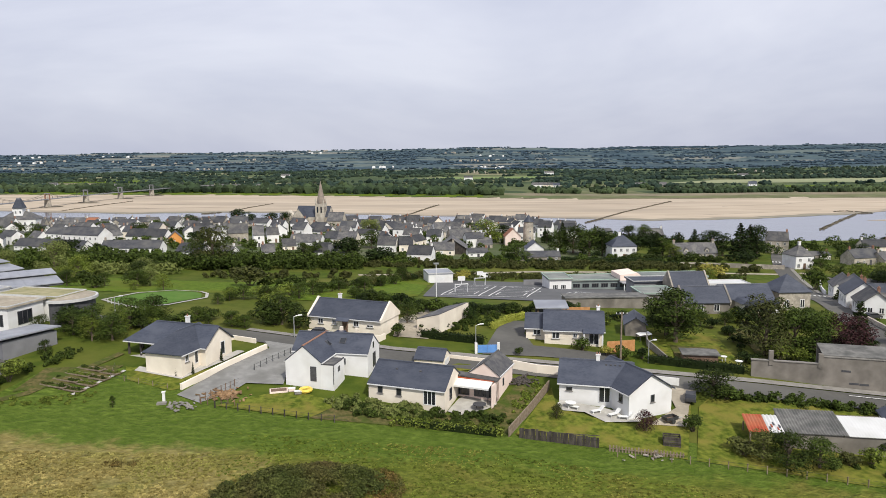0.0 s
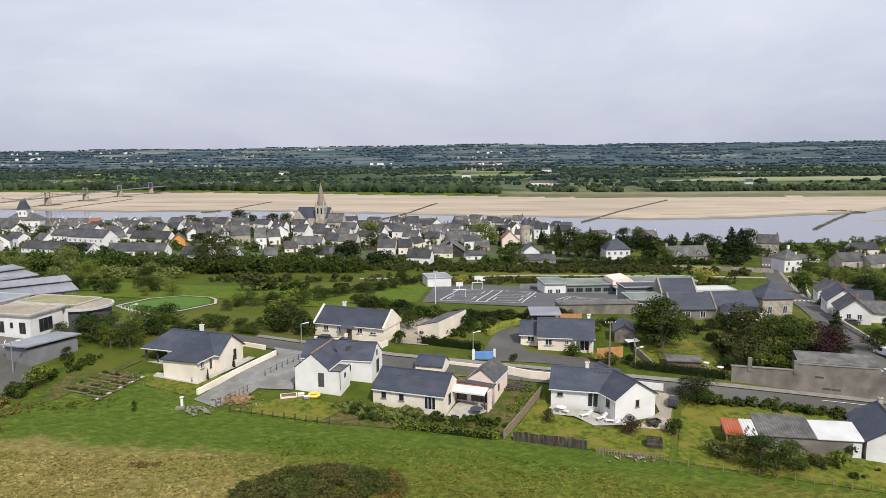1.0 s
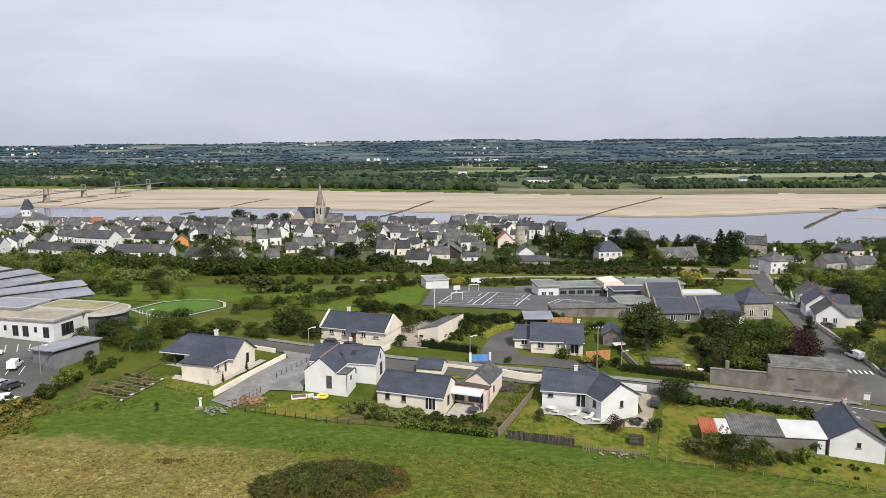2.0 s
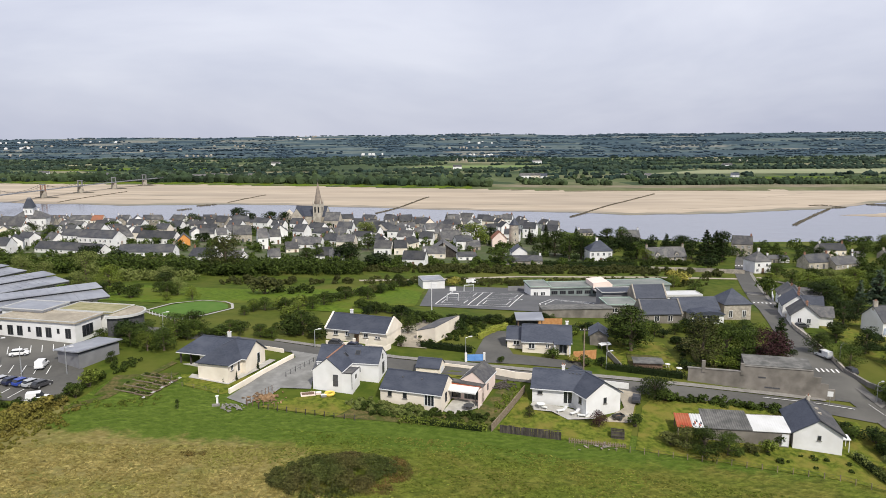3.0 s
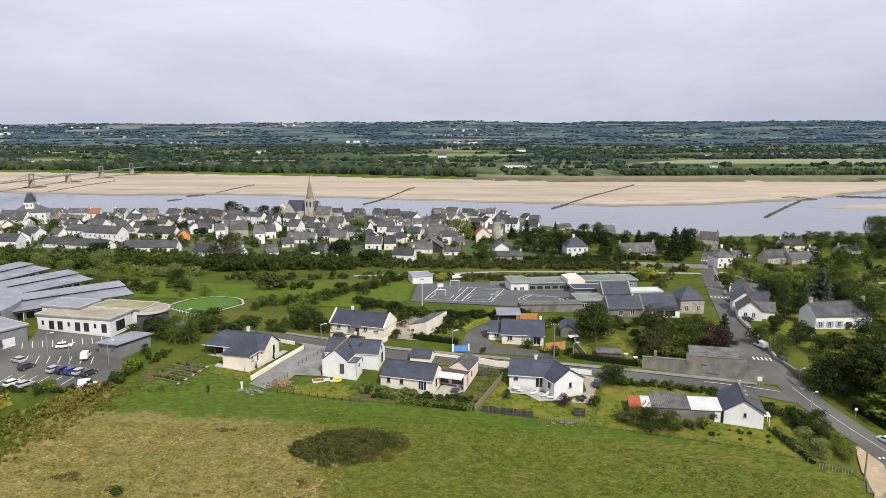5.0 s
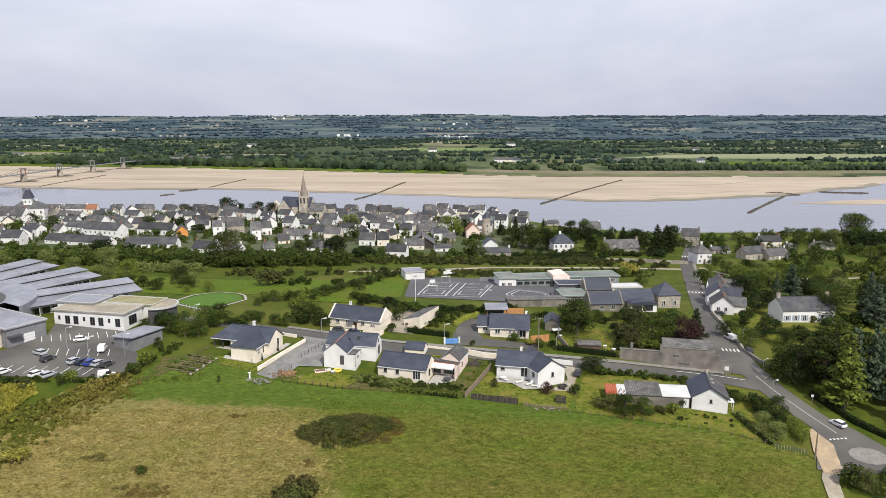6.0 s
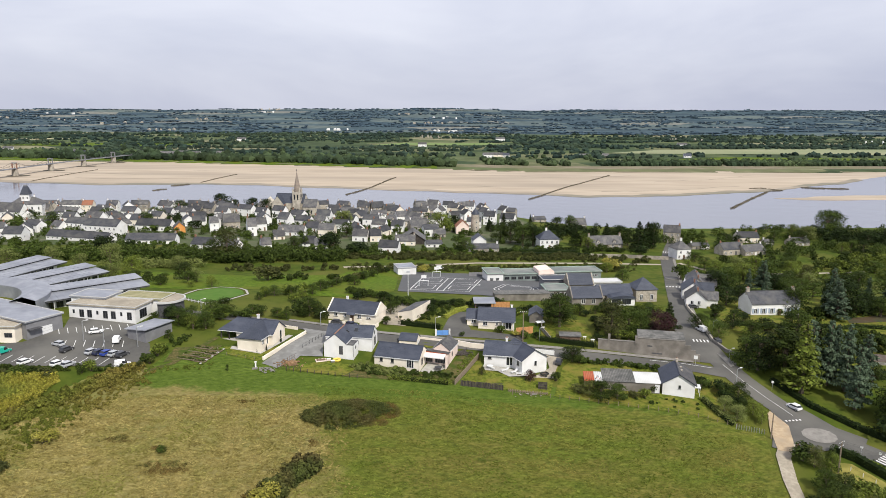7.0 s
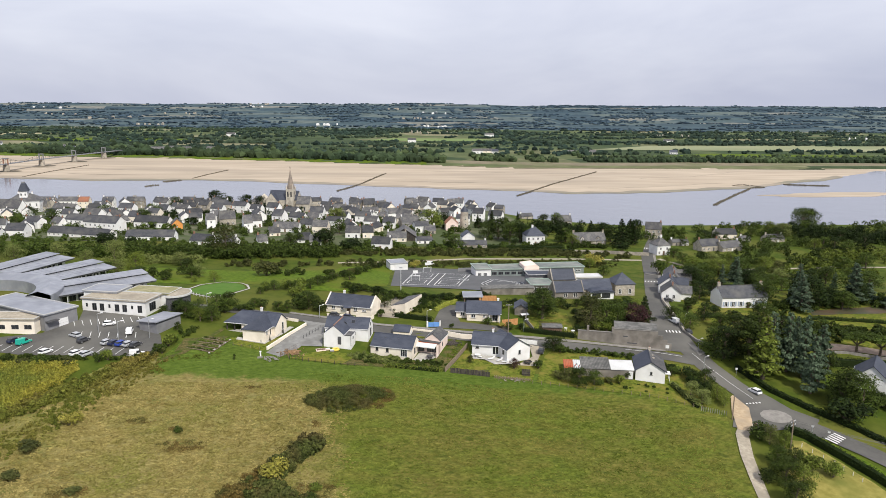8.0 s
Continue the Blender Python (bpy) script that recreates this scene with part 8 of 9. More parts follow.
# ---- fences, walls, poles ----
def fence_line(line, gap, h, mat, label, wires=2, size=0.09):
    ob = thing("fence", *line[0], 0, label, "fence")
    inv = ob.matrix_basis.inverted()
    bm = bmesh.new()
    box(bm, -size / 2, -size / 2, -0.3, size / 2, size / 2, h)
    me = bpy.data.meshes.new("post")
    bm.to_mesh(me)
    bm.free()
    me.materials.append(mat)
    for (x0, y0), (x1, y1) in zip(line, line[1:]):
        d = math.dist((x0, y0), (x1, y1))
        n = max(1, round(d / gap))
        for i in range(n):
            x, y = x0 + (x1 - x0) * i / n, y0 + (y1 - y0) * i / n
            p = new("post", me)
            p.parent = ob
            p.matrix_basis = inv @ pose(x, y, ground_z(x, y), 0, 0, 10 * (i % 3))
        for k in range(wires):
            bm = bmesh.new()
            z = h * (0.9 - 0.42 * k)
            line_pts = [(x0 + (x1 - x0) * i / n, y0 + (y1 - y0) * i / n) for i in range(n + 1)]
            tube(bm, [inv @ Vector((*q, ground_z(*q) + z)) for q in line_pts], 0.014, 3)
            part("wire", bm, darkmetal_m, ob)
    return ob


fence_line([(20, 77.6), (28, 76.4), (42, 73.4), (56, 70), (66, 64.5)], 2.0, 1.0, wood_m, "thin wire fence on wooden posts")
fence_line([(-29.5, 87.4), (-17, 84.8), (-12, 84.0)], 1.7, 1.0, blacktimber_m, "thin garden fence on dark posts", 2, 0.13)
fence_line([(-27.3, 98.5), (-22.8, 106)], 1.2, 1.1, darkmetal_m, "dark mesh fence beside the driveway")
fence_line([(-37.5, 92.4), (-46.5, 95.2), (-47.5, 99)], 2.4, 0.8, wood_m, "low fence round the bungalow lawn")
fence_line([(-31.8, 88.6), (-29.9, 91.4), (-28.2, 93.9)], 0.8, 1.2, brown_m, "rough brown picket fence at the drive end")
fence_line([(-31.6, 88.3), (-28.0, 88.0), (-26.2, 87.8)], 0.9, 1.0, brown_m, "rough brown picket fence before the wood heap")
fence_line([(-66.5, 137.4), (-62.0, 133.6), (-58.4, 131.2), (-54.4, 133.4)], 1.5, 0.9, frame_m, "low white rail beside the oval lawn")
fence_line([(-33, 151), (-24, 176), (-11, 206), (-9, 214)], 2.6, 1.4, darkmetal_m, "mesh fence beside the playground")
fence_line([(63.8, 64.8), (69.2, 62.8)], 0.5, 1.1, metal_m, "pale panel fence at the lane corner", 2)
fence_line([(79.2, 51.0), (82.6, 45.2), (85.6, 38)], 2.2, 1.0, frame_m, "white-posted fence along the hedge", 1)

bf = thing("board_fence", 9.0, 81.4, -12, "dark weathered board fence", "fence")
bm = bmesh.new()
box(bm, -0.15, -0.02, -0.2, 0.15, 0.02, 1.35)
me = bpy.data.meshes.new("board")
bm.to_mesh(me)
bm.free()
me.materials.append(blacktimber_m)
r = random.Random(90)
for i in range(29):
    p = new("board", me)
    p.parent = bf
    x = 0.2 + 0.325 * i
    p.matrix_basis = pose(x, 0.02 * (i % 2), ground_z(9 + x, 81.4 - 0.21 * x) - bf.location.z + r.uniform(-0.1, 0.1), r.uniform(-3, 3), r.uniform(-2, 2), 0)
for z in (0.4, 1.0):
    bm = bmesh.new()
    box(bm, 0, 0.03, z, 9.5, 0.08, z + 0.09)
    part("rail", bm, blacktimber_m, bf)
pk = thing("picket_fence", 19.4, 78.8, -9, "low grey weathered picket fence", "fence")
bm = bmesh.new()
box(bm, -0.09, -0.02, -0.2, 0.09, 0.02, 0.8)
me = bpy.data.meshes.new("picket")
bm.to_mesh(me)
bm.free()
me.materials.append(wood_m)
for i in range(24):
    p = new("picket", me)
    p.parent = pk
    p.matrix_basis = pose(0.36 * i, 0, -0.05 * i * 0.36 + r.uniform(-0.08, 0.08), 0, r.uniform(-4, 4), 0)
bm = bmesh.new()
box(bm, 0, 0.02, 0.35, 8.4, 0.06, 0.45, pose(0, 0, 0.02, 0, 2.6, 0))
part("rail", bm, wood_m, pk)
cb = thing("compost_box", 27.2, 80.6, -12, "dark wooden compost box", "box")
for i in range(5):
    bm = bmesh.new()
    lattice(bm, [-1.0, -0.94, 0.94, 1.0], [-0.7, -0.64, 0.64, 0.7], {(a, b) for a in range(3) for b in range(3) if (a, b) != (1, 1)}, 0, 0.18, pose(0, 0, 0.2 + 0.24 * i, -90))
    bmesh.ops.recalc_face_normals(bm, faces=bm.faces)
    part("slat", bm, blacktimber_m, cb)


def low_wall(line, h, w, mat, label):
    ob = thing("low_wall", *line[0], 0, label, "wall")
    bm = bmesh.new()
    last = None
    inv = ob.matrix_basis.inverted()
    for i, (x, y) in enumerate(line):
        a, b = line[max(0, i - 1)], line[min(len(line) - 1, i + 1)]
        d = Vector((b[0] - a[0], b[1] - a[1])).normalized()
        z = ground_z(x, y)
        ring = [bm.verts.new(inv @ Vector((x + d.y * s * w / 2, y - d.x * s * w / 2, z + q))) for s, q in ((-1, -0.6), (1, -0.6), (1, h), (-1, h))]
        if last:
            for c in range(4):
                e = (c + 1) % 4
                bm.faces.new((last[c], ring[c], ring[e], last[e]))
        else:
            bm.faces.new(ring[::-1])
        last = ring
    bm.faces.new(last)
    bmesh.ops.recalc_face_normals(bm, faces=bm.faces)
    part("wall", bm, mat, ob)
    return ob


low_wall([(-35.6, 92.2), (-31.6, 99.5), (-27.6, 107)], 0.9, 0.35, cream_m, "low pale wall along the driveway")
low_wall([(-30, 109.8), (-34, 111.4), (-36, 108)], 0.7, 0.3, cream_m, "low pale garden wall at the road")
low_wall([(-22.6, 114.9), (-18.4, 113.9), (-17.0, 113.5)], 0.9, 0.25, cream_m, "cream forecourt wall along the road")
low_wall([(-14.0, 112.7), (-10.4, 111.7), (-9.6, 113.4)], 1.0, 0.25, cream_m, "cream forecourt wall along the road")
for gx0, gy0 in ((-16.8, 113.4), (-14.2, 112.8)):
    low_wall([(gx0 - 0.25, gy0 + 0.05), (gx0 + 0.25, gy0 - 0.05)], 1.9, 0.5, cream_m, "tall cream gatepost before the roadside house")
r = random.Random(33)
for k in range(13):
    t = k / 12
    plant(-19.5 + 16.5 * t + r.uniform(-0.5, 0.5), 148.6 - 12.2 * t + r.uniform(-0.8, 0.8), r.uniform(2.1, 3.0), r.choice(("bush", "shrub", "shrub")), 1.15)
g = thing("garage", -1.7, 102.4, -16, "small slate-roofed garage behind the bungalow", "garage")
wing(g, 4.4, 3.8, 1.1, 2.3, cream_m, slate_m, over=0.1, eave=0.15, gutter=False)
garage_door(g, 2.2, 0, -0.6, 2.0, 1.6, 1, frame_m)
patch("garden", [(-8.6, 102.6), (-4.6, 104.4), (3.6, 102.6), (5.2, 100.4), (1.4, 99.4)], lawn_m, 0.12, "front lawn edged with pale kerbs", "lawn", step=3)
low_wall([(7.8, 81.6), (11, 87.5), (14.6, 94.6)], 1.3, 0.12, wood_m, "long brown timber screen between gardens")
low_wall([(10.2, 101), (13.6, 99.6), (17.2, 99.0)], 1.3, 0.3, cream_m, "cream rendered wall beside the road")
low_wall([(-2, 105.3), (4.2, 103.8), (7.4, 103)], 0.6, 0.25, cream_m, "low pale wall round a front lawn")
low_wall([(27.5, 97.4), (33.2, 96.2)], 1.2, 0.15, whitepaint_m, "white panel gate at the road")
low_wall([(34, 104.2), (33.2, 112), (35.4, 121)], 1.2, 0.2, pave_m, "thin concrete garden wall")
low_wall([(76.6, 105), (79, 118), (82.4, 135), (87, 148)], 1.0, 0.35, stone_m, "stone wall along the street")
low_wall([(102.5, 186), (110, 202), (117, 216)], 1.0, 0.35, white_m, "white wall along the street")
low_wall([(82, 92.5), (77.5, 99), (76.6, 105)], 0.9, 0.5, pave_m, "pale stone retaining wall at the corner")
low_wall([(84, 247), (100, 246), (119, 243)], 1.6, 0.4, stone_m, "long pale stone garden wall")
low_wall([(23, 199), (45, 206), (62, 210)], 1.6, 0.12, greyclad_m, "grey panel fence behind the playground")
low_wall([(109, 93.2), (117, 92.6), (125, 89.6), (140, 82)], 0.7, 0.4, pave_m, "pale terrace wall in the park")
for x0, y0, x1, y1, label in ((25.8, 108.4, 30.5, 109.6, "amber timber fence beside the bungalow"), (22.6, 132.8, 28.2, 133.2, "amber timber fence behind the carport")):
    low_wall([(x0, y0), ((x0 + x1) / 2, (y0 + y1) / 2), (x1, y1)], 1.8, 0.1, amber_m, label)
gt = thing("gate", 6.8, 107.2, 3, "bright blue double gate between white posts", "gate")
for k in range(2):
    bm = bmesh.new()
    box(bm, -1.5 + 1.5 * k + 0.02, -0.04, 0.1, 1.5 * k - 0.02, 0.04, 1.35)
    part("leaf", bm, bluetarp_m, gt)
for px in (-1.75, 1.75):
    bm = bmesh.new()
    box(bm, px - 0.2, -0.2, -0.4, px + 0.2, 0.2, 1.7)
    part("gate_post", bm, white_m, gt)


def lamp_post(x, y, h, label="grey street lamp post with curved arm", mat=None, arm=0.9):
    ob = thing("street_lamp", x, y, 20, label, "street lamp", "street lamps")
    bm = bmesh.new()
    limb(bm, (0, 0, -0.4), (0, 0, h), 0.1, 0.06, 8)
    part("post", bm, mat or metal_m, ob)
    bm = bmesh.new()
    limb(bm, (0, 0, h - 0.05), (arm, 0, h + 0.15), 0.05, 0.04, 6)
    part("arm", bm, mat or metal_m, ob)
    bm = bmesh.new()
    box(bm, arm - 0.15, -0.14, h + 0.05, arm + 0.45, 0.14, h + 0.2)
    part("lantern", bm, frame_m, ob)
    return ob


for x, y, hh in ((31.2, 104.4, 3.4), (5.2, 111.2, 3.2), (-72.5, 96.5, 5), (-65.5, 98, 5), (-79, 101, 5), (-24.5, 113, 3.6), (75.4, 93, 3.6), (-56, 118, 5), (73, 84, 3.2), (79.8, 112, 3.0)):
    lamp_post(x, y, hh)


def utility_pole(x, y, h, label, arms=1, rot=0):
    ob = thing("utility_pole", x, y, rot, label, "utility pole")
    bm = bmesh.new()
    limb(bm, (0, 0, -0.5), (0, 0, h), 0.17, 0.11, 8)
    part("post", bm, wood_m, ob)
    for k in range(arms):
        bm = bmesh.new()
        z = h - 0.35 - 0.8 * k
        box(bm, -0.9, -0.06, z, 0.9, 0.06, z + 0.12)
        a = part("crossarm", bm, darkmetal_m, ob)
        for i in range(4):
            bm = bmesh.new()
            bmesh.ops.create_cone(bm, cap_ends=True, segments=6, radius1=0.07, radius2=0.05, depth=0.22, matrix=Matrix.Translation((-0.78 + 0.52 * i, 0, z + 0.22)))
            part("insulator", bm, frame_m, a)
    return ob


utility_pole(26.8, 103.8, 8.0, "tall wooden utility pole beside the road")
utility_pole(69.4, 61.5, 5.5, "slim grey utility pole at the lane corner", 0)
utility_pole(76.4, 50.4, 6.4, "concrete utility pole with insulators at the junction", 2, 30)
utility_pole(134, 30, 6.4, "distant wooden pole carrying the cables", 1, 30)
cab = thing("cables", 76.4, 50.4, 0, "thin overhead power cables", "cable")
for k, (o, zz) in enumerate(((-0.7, 6.3), (-0.2, 6.3), (0.7, 6.3), (0, 5.5))):
    bm = bmesh.new()
    a = Vector((o, 0, zz))
    b = Vector((57.6 + o, -20.4, ground_z(134, 30) - ground_z(76.4, 50.4) + zz))
    tube(bm, [a.lerp(b, i / 12) - Vector((0, 0, 7.2 * (i / 12) * (1 - i / 12))) for i in range(13)], 0.03)
    part("cable", bm, darkmetal_m, cab)
mast = thing("floodlight_mast", -1.4, 139.5, 0, "tall slim white floodlight mast", "mast")
bm = bmesh.new()
limb(bm, (0, 0, -0.5), (0, 0, 9.0), 0.11, 0.07, 8)
part("post", bm, frame_m, mast)
bm = bmesh.new()
box(bm, -0.5, -0.15, 8.7, 0.5, 0.15, 9.0)
part("floodlight", bm, metal_m, mast)


def sign(x, y, h, rot, mat, w=0.5, label="small road sign on a metal post"):
    ob = thing("road_sign", x, y, rot, label, "sign")
    bm = bmesh.new()
    limb(bm, (0, 0, -0.3), (0, 0, h), 0.04, 0.04, 6)
    part("post", bm, metal_m, ob)
    bm = bmesh.new()
    box(bm, -w / 2, -0.05, h - w, w / 2, -0.02, h)
    part("plate", bm, mat, ob)


sign(66.4, 91.6, 2.6, -16, whitepaint_m, 0.9, "white notice board on the roadside wall")
sign(84.2, 55.6, 2.2, -40, whitepaint_m)
sign(86.6, 53.6, 2.2, -40, whitepaint_m)
sign(72.4, 57.4, 1.6, 20, brown_m, 0.8, "brown information board at the junction")
sign(79.6, 80.5, 2.2, -20, whitepaint_m)

# ---- playground ----
def line_mark(pts, w=0.12, lift=0.2, parent=None, name="marking"):
    ob = ribbon(name, pts, w, paint_line_m, lift)
    ob.parent = parent
    return ob


pg = new("court_markings")
tagged(pg, "white painted ball court markings", "markings", kind="structure")


def court_xy(u, v):
    a, b, c, d = (-0.5, 157), (5, 194), (27, 191), (18.6, 155)
    return (a[0] * (1 - u) * (1 - v) + b[0] * (1 - u) * v + c[0] * u * v + d[0] * u * (1 - v), a[1] * (1 - u) * (1 - v) + b[1] * (1 - u) * v + c[1] * u * v + d[1] * u * (1 - v))


for seq in (((0, 0), (1, 0), (1, 1), (0, 1), (0, 0)), ((0.44, 0), (0.44, 1)), ((0.56, 0), (0.56, 1)), ((0, 0.5), (0.44, 0.5)), ((0.56, 0.5), (1, 0.5)), ((0.62, 0.1), (0.94, 0.1), (0.94, 0.35), (0.62, 0.35), (0.62, 0.1)), ((0.62, 0.9), (0.94, 0.9), (0.94, 0.65), (0.62, 0.65)), ((0.06, 0.1), (0.36, 0.1), (0.36, 0.35), (0.06, 0.35), (0.06, 0.1)), ((0.06, 0.9), (0.36, 0.9), (0.36, 0.65), (0.06, 0.65))):
    line_mark([court_xy(*p) for p in seq], 0.3, 0.2, pg)
for cx, cy, rx, ry in ((38, 156, 3.4, 2.2), (30, 155, 2.4, 1.6), (22.4, 173, 1.8, 2.4)):
    line_mark([(cx + rx * math.cos(a * 0.3927), cy + ry * math.sin(a * 0.3927)) for a in range(17)], 0.3, 0.21, pg)
for grow in (0.0, 1.0):
    line_mark([(35.2 + (6.6 - 1.5 * grow + 1.6 * math.sin(2 * a * 0.2618 + 0.6)) * math.cos(a * 0.2618), 163 + (11.5 - 1.5 * grow + 2.2 * math.cos(3 * a * 0.2618)) * math.sin(a * 0.2618)) for a in range(25)], 0.28, 0.21, pg)
line_mark([(29.5, 155), (34, 160), (38, 158), (41, 165), (37, 171), (34, 168)], 0.28, 0.21, pg)
for x, y in ((4.4, 166.6), (10.4, 196)):
    gl = thing("goal", x, y, 12, "white steel goal frame with hoop above", "goal", "playground goals")
    bm = bmesh.new()
    tube(bm, [(-1.6, 1.0, 0), (-1.6, 0.02, 2.05), (-1.6, 0, 2.1), (1.6, 0, 2.1), (1.6, 0.02, 2.05), (1.6, 1.0, 0)], 0.09, 6)
    part("stay", bm, frame_m, gl)
    bm = bmesh.new()
    tube(bm, [(-1.5, -0.02, 0), (-1.5, -0.02, 2.05), (1.5, -0.02, 2.05), (1.5, -0.02, 0)], 0.08, 6)
    part("frame", bm, frame_m, gl)
    bm = bmesh.new()
    limb(bm, (0, 0.2, 2.1), (0, 0.2, 3.6), 0.07, 0.07, 6)
    part("hoop_post", bm, frame_m, gl)
    bm = bmesh.new()
    box(bm, -0.9, 0.05, 2.9, 0.9, 0.12, 4.0)
    part("backboard", bm, frame_m, gl)

# road paint
rm = new("road_markings")
tagged(rm, "white painted road markings and crossings", "markings", kind="structure")
for k in range(5):
    line_mark([(92.2 + 1.05 * k, 176.2 - 0.3 * k), (93.5 + 1.05 * k, 179.2 - 0.3 * k)], 0.5, 0.26, rm)
    line_mark([(123.6 + 1.1 * k, 261.4 - 0.4 * k), (124.9 + 1.1 * k, 264.4 - 0.4 * k)], 0.55, 0.26, rm)
    line_mark([(71.6 + 0.9 * k, 104.6 - 0.1 * k), (71.9 + 0.9 * k, 106.2 - 0.1 * k)], 0.34, 0.26, rm)
    line_mark([(86.2 + 0.75 * k, 54.0 + 0.45 * k), (87.6 + 0.75 * k, 51.9 + 0.45 * k)], 0.4, 0.3, rm)
for k in range(5):
    line_mark([(75.6 + 0.8 * k, 67.4 + 0.1 * k), (76.0 + 0.8 * k, 67.5 + 0.1 * k)], 0.45, 0.3, rm)
line_mark([(78.4, 69.6), (76.3, 76.9), (74.5, 84.6), (73.4, 92)], 0.11, 0.24, rm)
line_mark([(70, 90.2), (64, 92.2), (56, 93.9)], 0.14, 0.24, rm)
patch("splitter_island", [(74.8, 90.6), (77.2, 92.4), (76.2, 95.5), (74.6, 98), (74.6, 94)], pave_m, 0.26, "pale traffic island at the street corner", "traffic island")
bays = new("parking_bays")
tagged(bays, "white painted parking bay lines", "markings", kind="structure")
for k in range(11):
    line_mark([(-88 + 1.9 * k, 108.2 + 0.45 * k), (-86.2 + 1.9 * k, 104.6 + 0.45 * k)], 0.14, 0.22, bays)
for k in range(7):
    line_mark([(-83 + 2.2 * k, 101.0), (-82.2 + 2.2 * k, 97.8)], 0.14, 0.22, bays)
for k in range(14):
    line_mark([(-101 + 2.4 * k, 93.6 - 0.1 * k), (-102 + 2.4 * k, 90.4 - 0.1 * k)], 0.14, 0.22, bays)


# ---- vehicles ----
def car(x, y, rot, paint, label, van=False):
    ob = thing("car", x, y, rot, label, "van" if van else "car")
    ob.location.z += 0.15
    ob.scale = (0.86, 0.86, 0.86)
    L, W = (4.1, 1.7) if van else (3.7, 1.6)
    prof = [(-L / 2, 0.3), (-L / 2, 0.85), (-L / 2 + 0.25, 0.98), (-L * 0.40, 1.0), (L / 2 - 0.9, 0.92), (L / 2 - 0.1, 0.75), (L / 2, 0.5), (L / 2, 0.3)]
    bm = bmesh.new()
    prism(bm, prof, -W / 2, W / 2)
    bmesh.ops.recalc_face_normals(bm, faces=bm.faces)
    bmesh.ops.bevel(bm, geom=bm.edges[:], offset=0.07, segments=2, affect="EDGES")
    part("body", bm, paint, ob)
    hi = 1.7 if van else 1.36
    cab = [(-L * 0.47, 0.95), (-L * 0.45 if van else -L * 0.36, hi), (L * 0.12, hi), (L * 0.27, 0.92)]
    bm = bmesh.new()
    prism(bm, cab, -W * 0.44, W * 0.44)
    bmesh.ops.recalc_face_normals(bm, faces=bm.faces)
    part("glasshouse", bm, glass_m, ob)
    bm = bmesh.new()
    prism(bm, [(cab[1][0] - 0.02, hi - 0.03), (cab[1][0] + 0.05, hi + 0.05), (L * 0.11, hi + 0.05), (L * 0.15, hi - 0.03)], -W * 0.45, W * 0.45)
    bmesh.ops.recalc_face_normals(bm, faces=bm.faces)
    part("roof", bm, paint, ob)
    if van:
        bm = bmesh.new()
        prism(bm, [(-L * 0.475, 0.9), (-L * 0.455, hi - 0.02), (-L * 0.02, hi - 0.02), (-L * 0.02, 0.9)], -W * 0.455, W * 0.455)
        bmesh.ops.recalc_face_normals(bm, faces=bm.faces)
        part("cargo_side", bm, paint, ob)
    for wx in (-L * 0.31, L * 0.31):
        for s in (-1, 1):
            t = Matrix.Translation((wx, s * (W / 2 - 0.08), 0.31)) @ Matrix.Rotation(radians(90), 4, "X")
            bm = bmesh.new()
            bmesh.ops.create_cone(bm, cap_ends=True, segments=14, radius1=0.31, radius2=0.31, depth=0.2, matrix=t)
            wh = part("tyre", bm, darkmetal_m, ob)
            bm = bmesh.new()
            bmesh.ops.create_cone(bm, cap_ends=True, segments=10, radius1=0.19, radius2=0.19, depth=0.22, matrix=t)
            part("rim", bm, metal_m, wh)
    for s in (-1, 1):
        bm = bmesh.new()
        box(bm, L / 2 - 0.1, s * W * 0.33 - 0.16, 0.58, L / 2 + 0.01, s * W * 0.33 + 0.16, 0.72)
        part("headlight", bm, frame_m, ob)
    return ob


paints = {k: M(k + "_car_paint", c, tuple(v * 1.1 for v in c), 0.5, 0.3, spec=0.5) for k, c in (("white", (0.72, 0.72, 0.72)), ("dark_grey", (0.05, 0.05, 0.055)), ("blue", (0.03, 0.06, 0.30)), ("navy", (0.02, 0.025, 0.06)), ("silver", (0.42, 0.43, 0.45)), ("green", (0.02, 0.36, 0.27)), ("red", (0.30, 0.03, 0.03)))}
car(80.2, 72.4, 110, paints["white"], "white estate car standing at the junction")
car(76.8, 112.5, 105, paints["white"], "white delivery van parked by the street wall", True)
car(77.4, 104.4, 95, paints["dark_grey"], "dark car parked beside the street")
car(33.3, 91.8, 70, paints["dark_grey"], "dark hatchback parked beside the bungalow")
car(-16.6, 112.6, -20, paints["navy"], "black car parked before the cream house")
car(-20.4, 114.2, -15, paints["dark_grey"], "dark car parked by the roadside house")
car(13.0, 213, 8, paints["white"], "white van parked behind the playground", True)
for i, (k, lab) in enumerate((("silver", "silver car parked in a bay"), ("navy", "navy car parked in a bay"), ("blue", "bright blue car parked in a bay"), ("silver", "pale grey car parked in a bay"), ("dark_grey", "black car parked in a bay"))):
    car(-74.6 + 1.8 * i, 94.6 - 0.3 * i, 62, paints[k], lab)
car(-80.6, 95.6, 62, paints["dark_grey"], "dark car parked in the car park")
car(-83.6, 98.2, 150, paints["silver"], "grey car parked in the car park")
car(-78.0, 105.6, 20, paints["white"], "white estate car parked by the college")
car(-71.2, 100.6, 100, paints["white"], "white minibus parked near the cycle shed", True)
car(-94.0, 94.2, 62, paints["green"], "turquoise van parked in a bay", True)
car(-96.6, 95.0, 62, paints["navy"], "dark blue car parked in a bay")
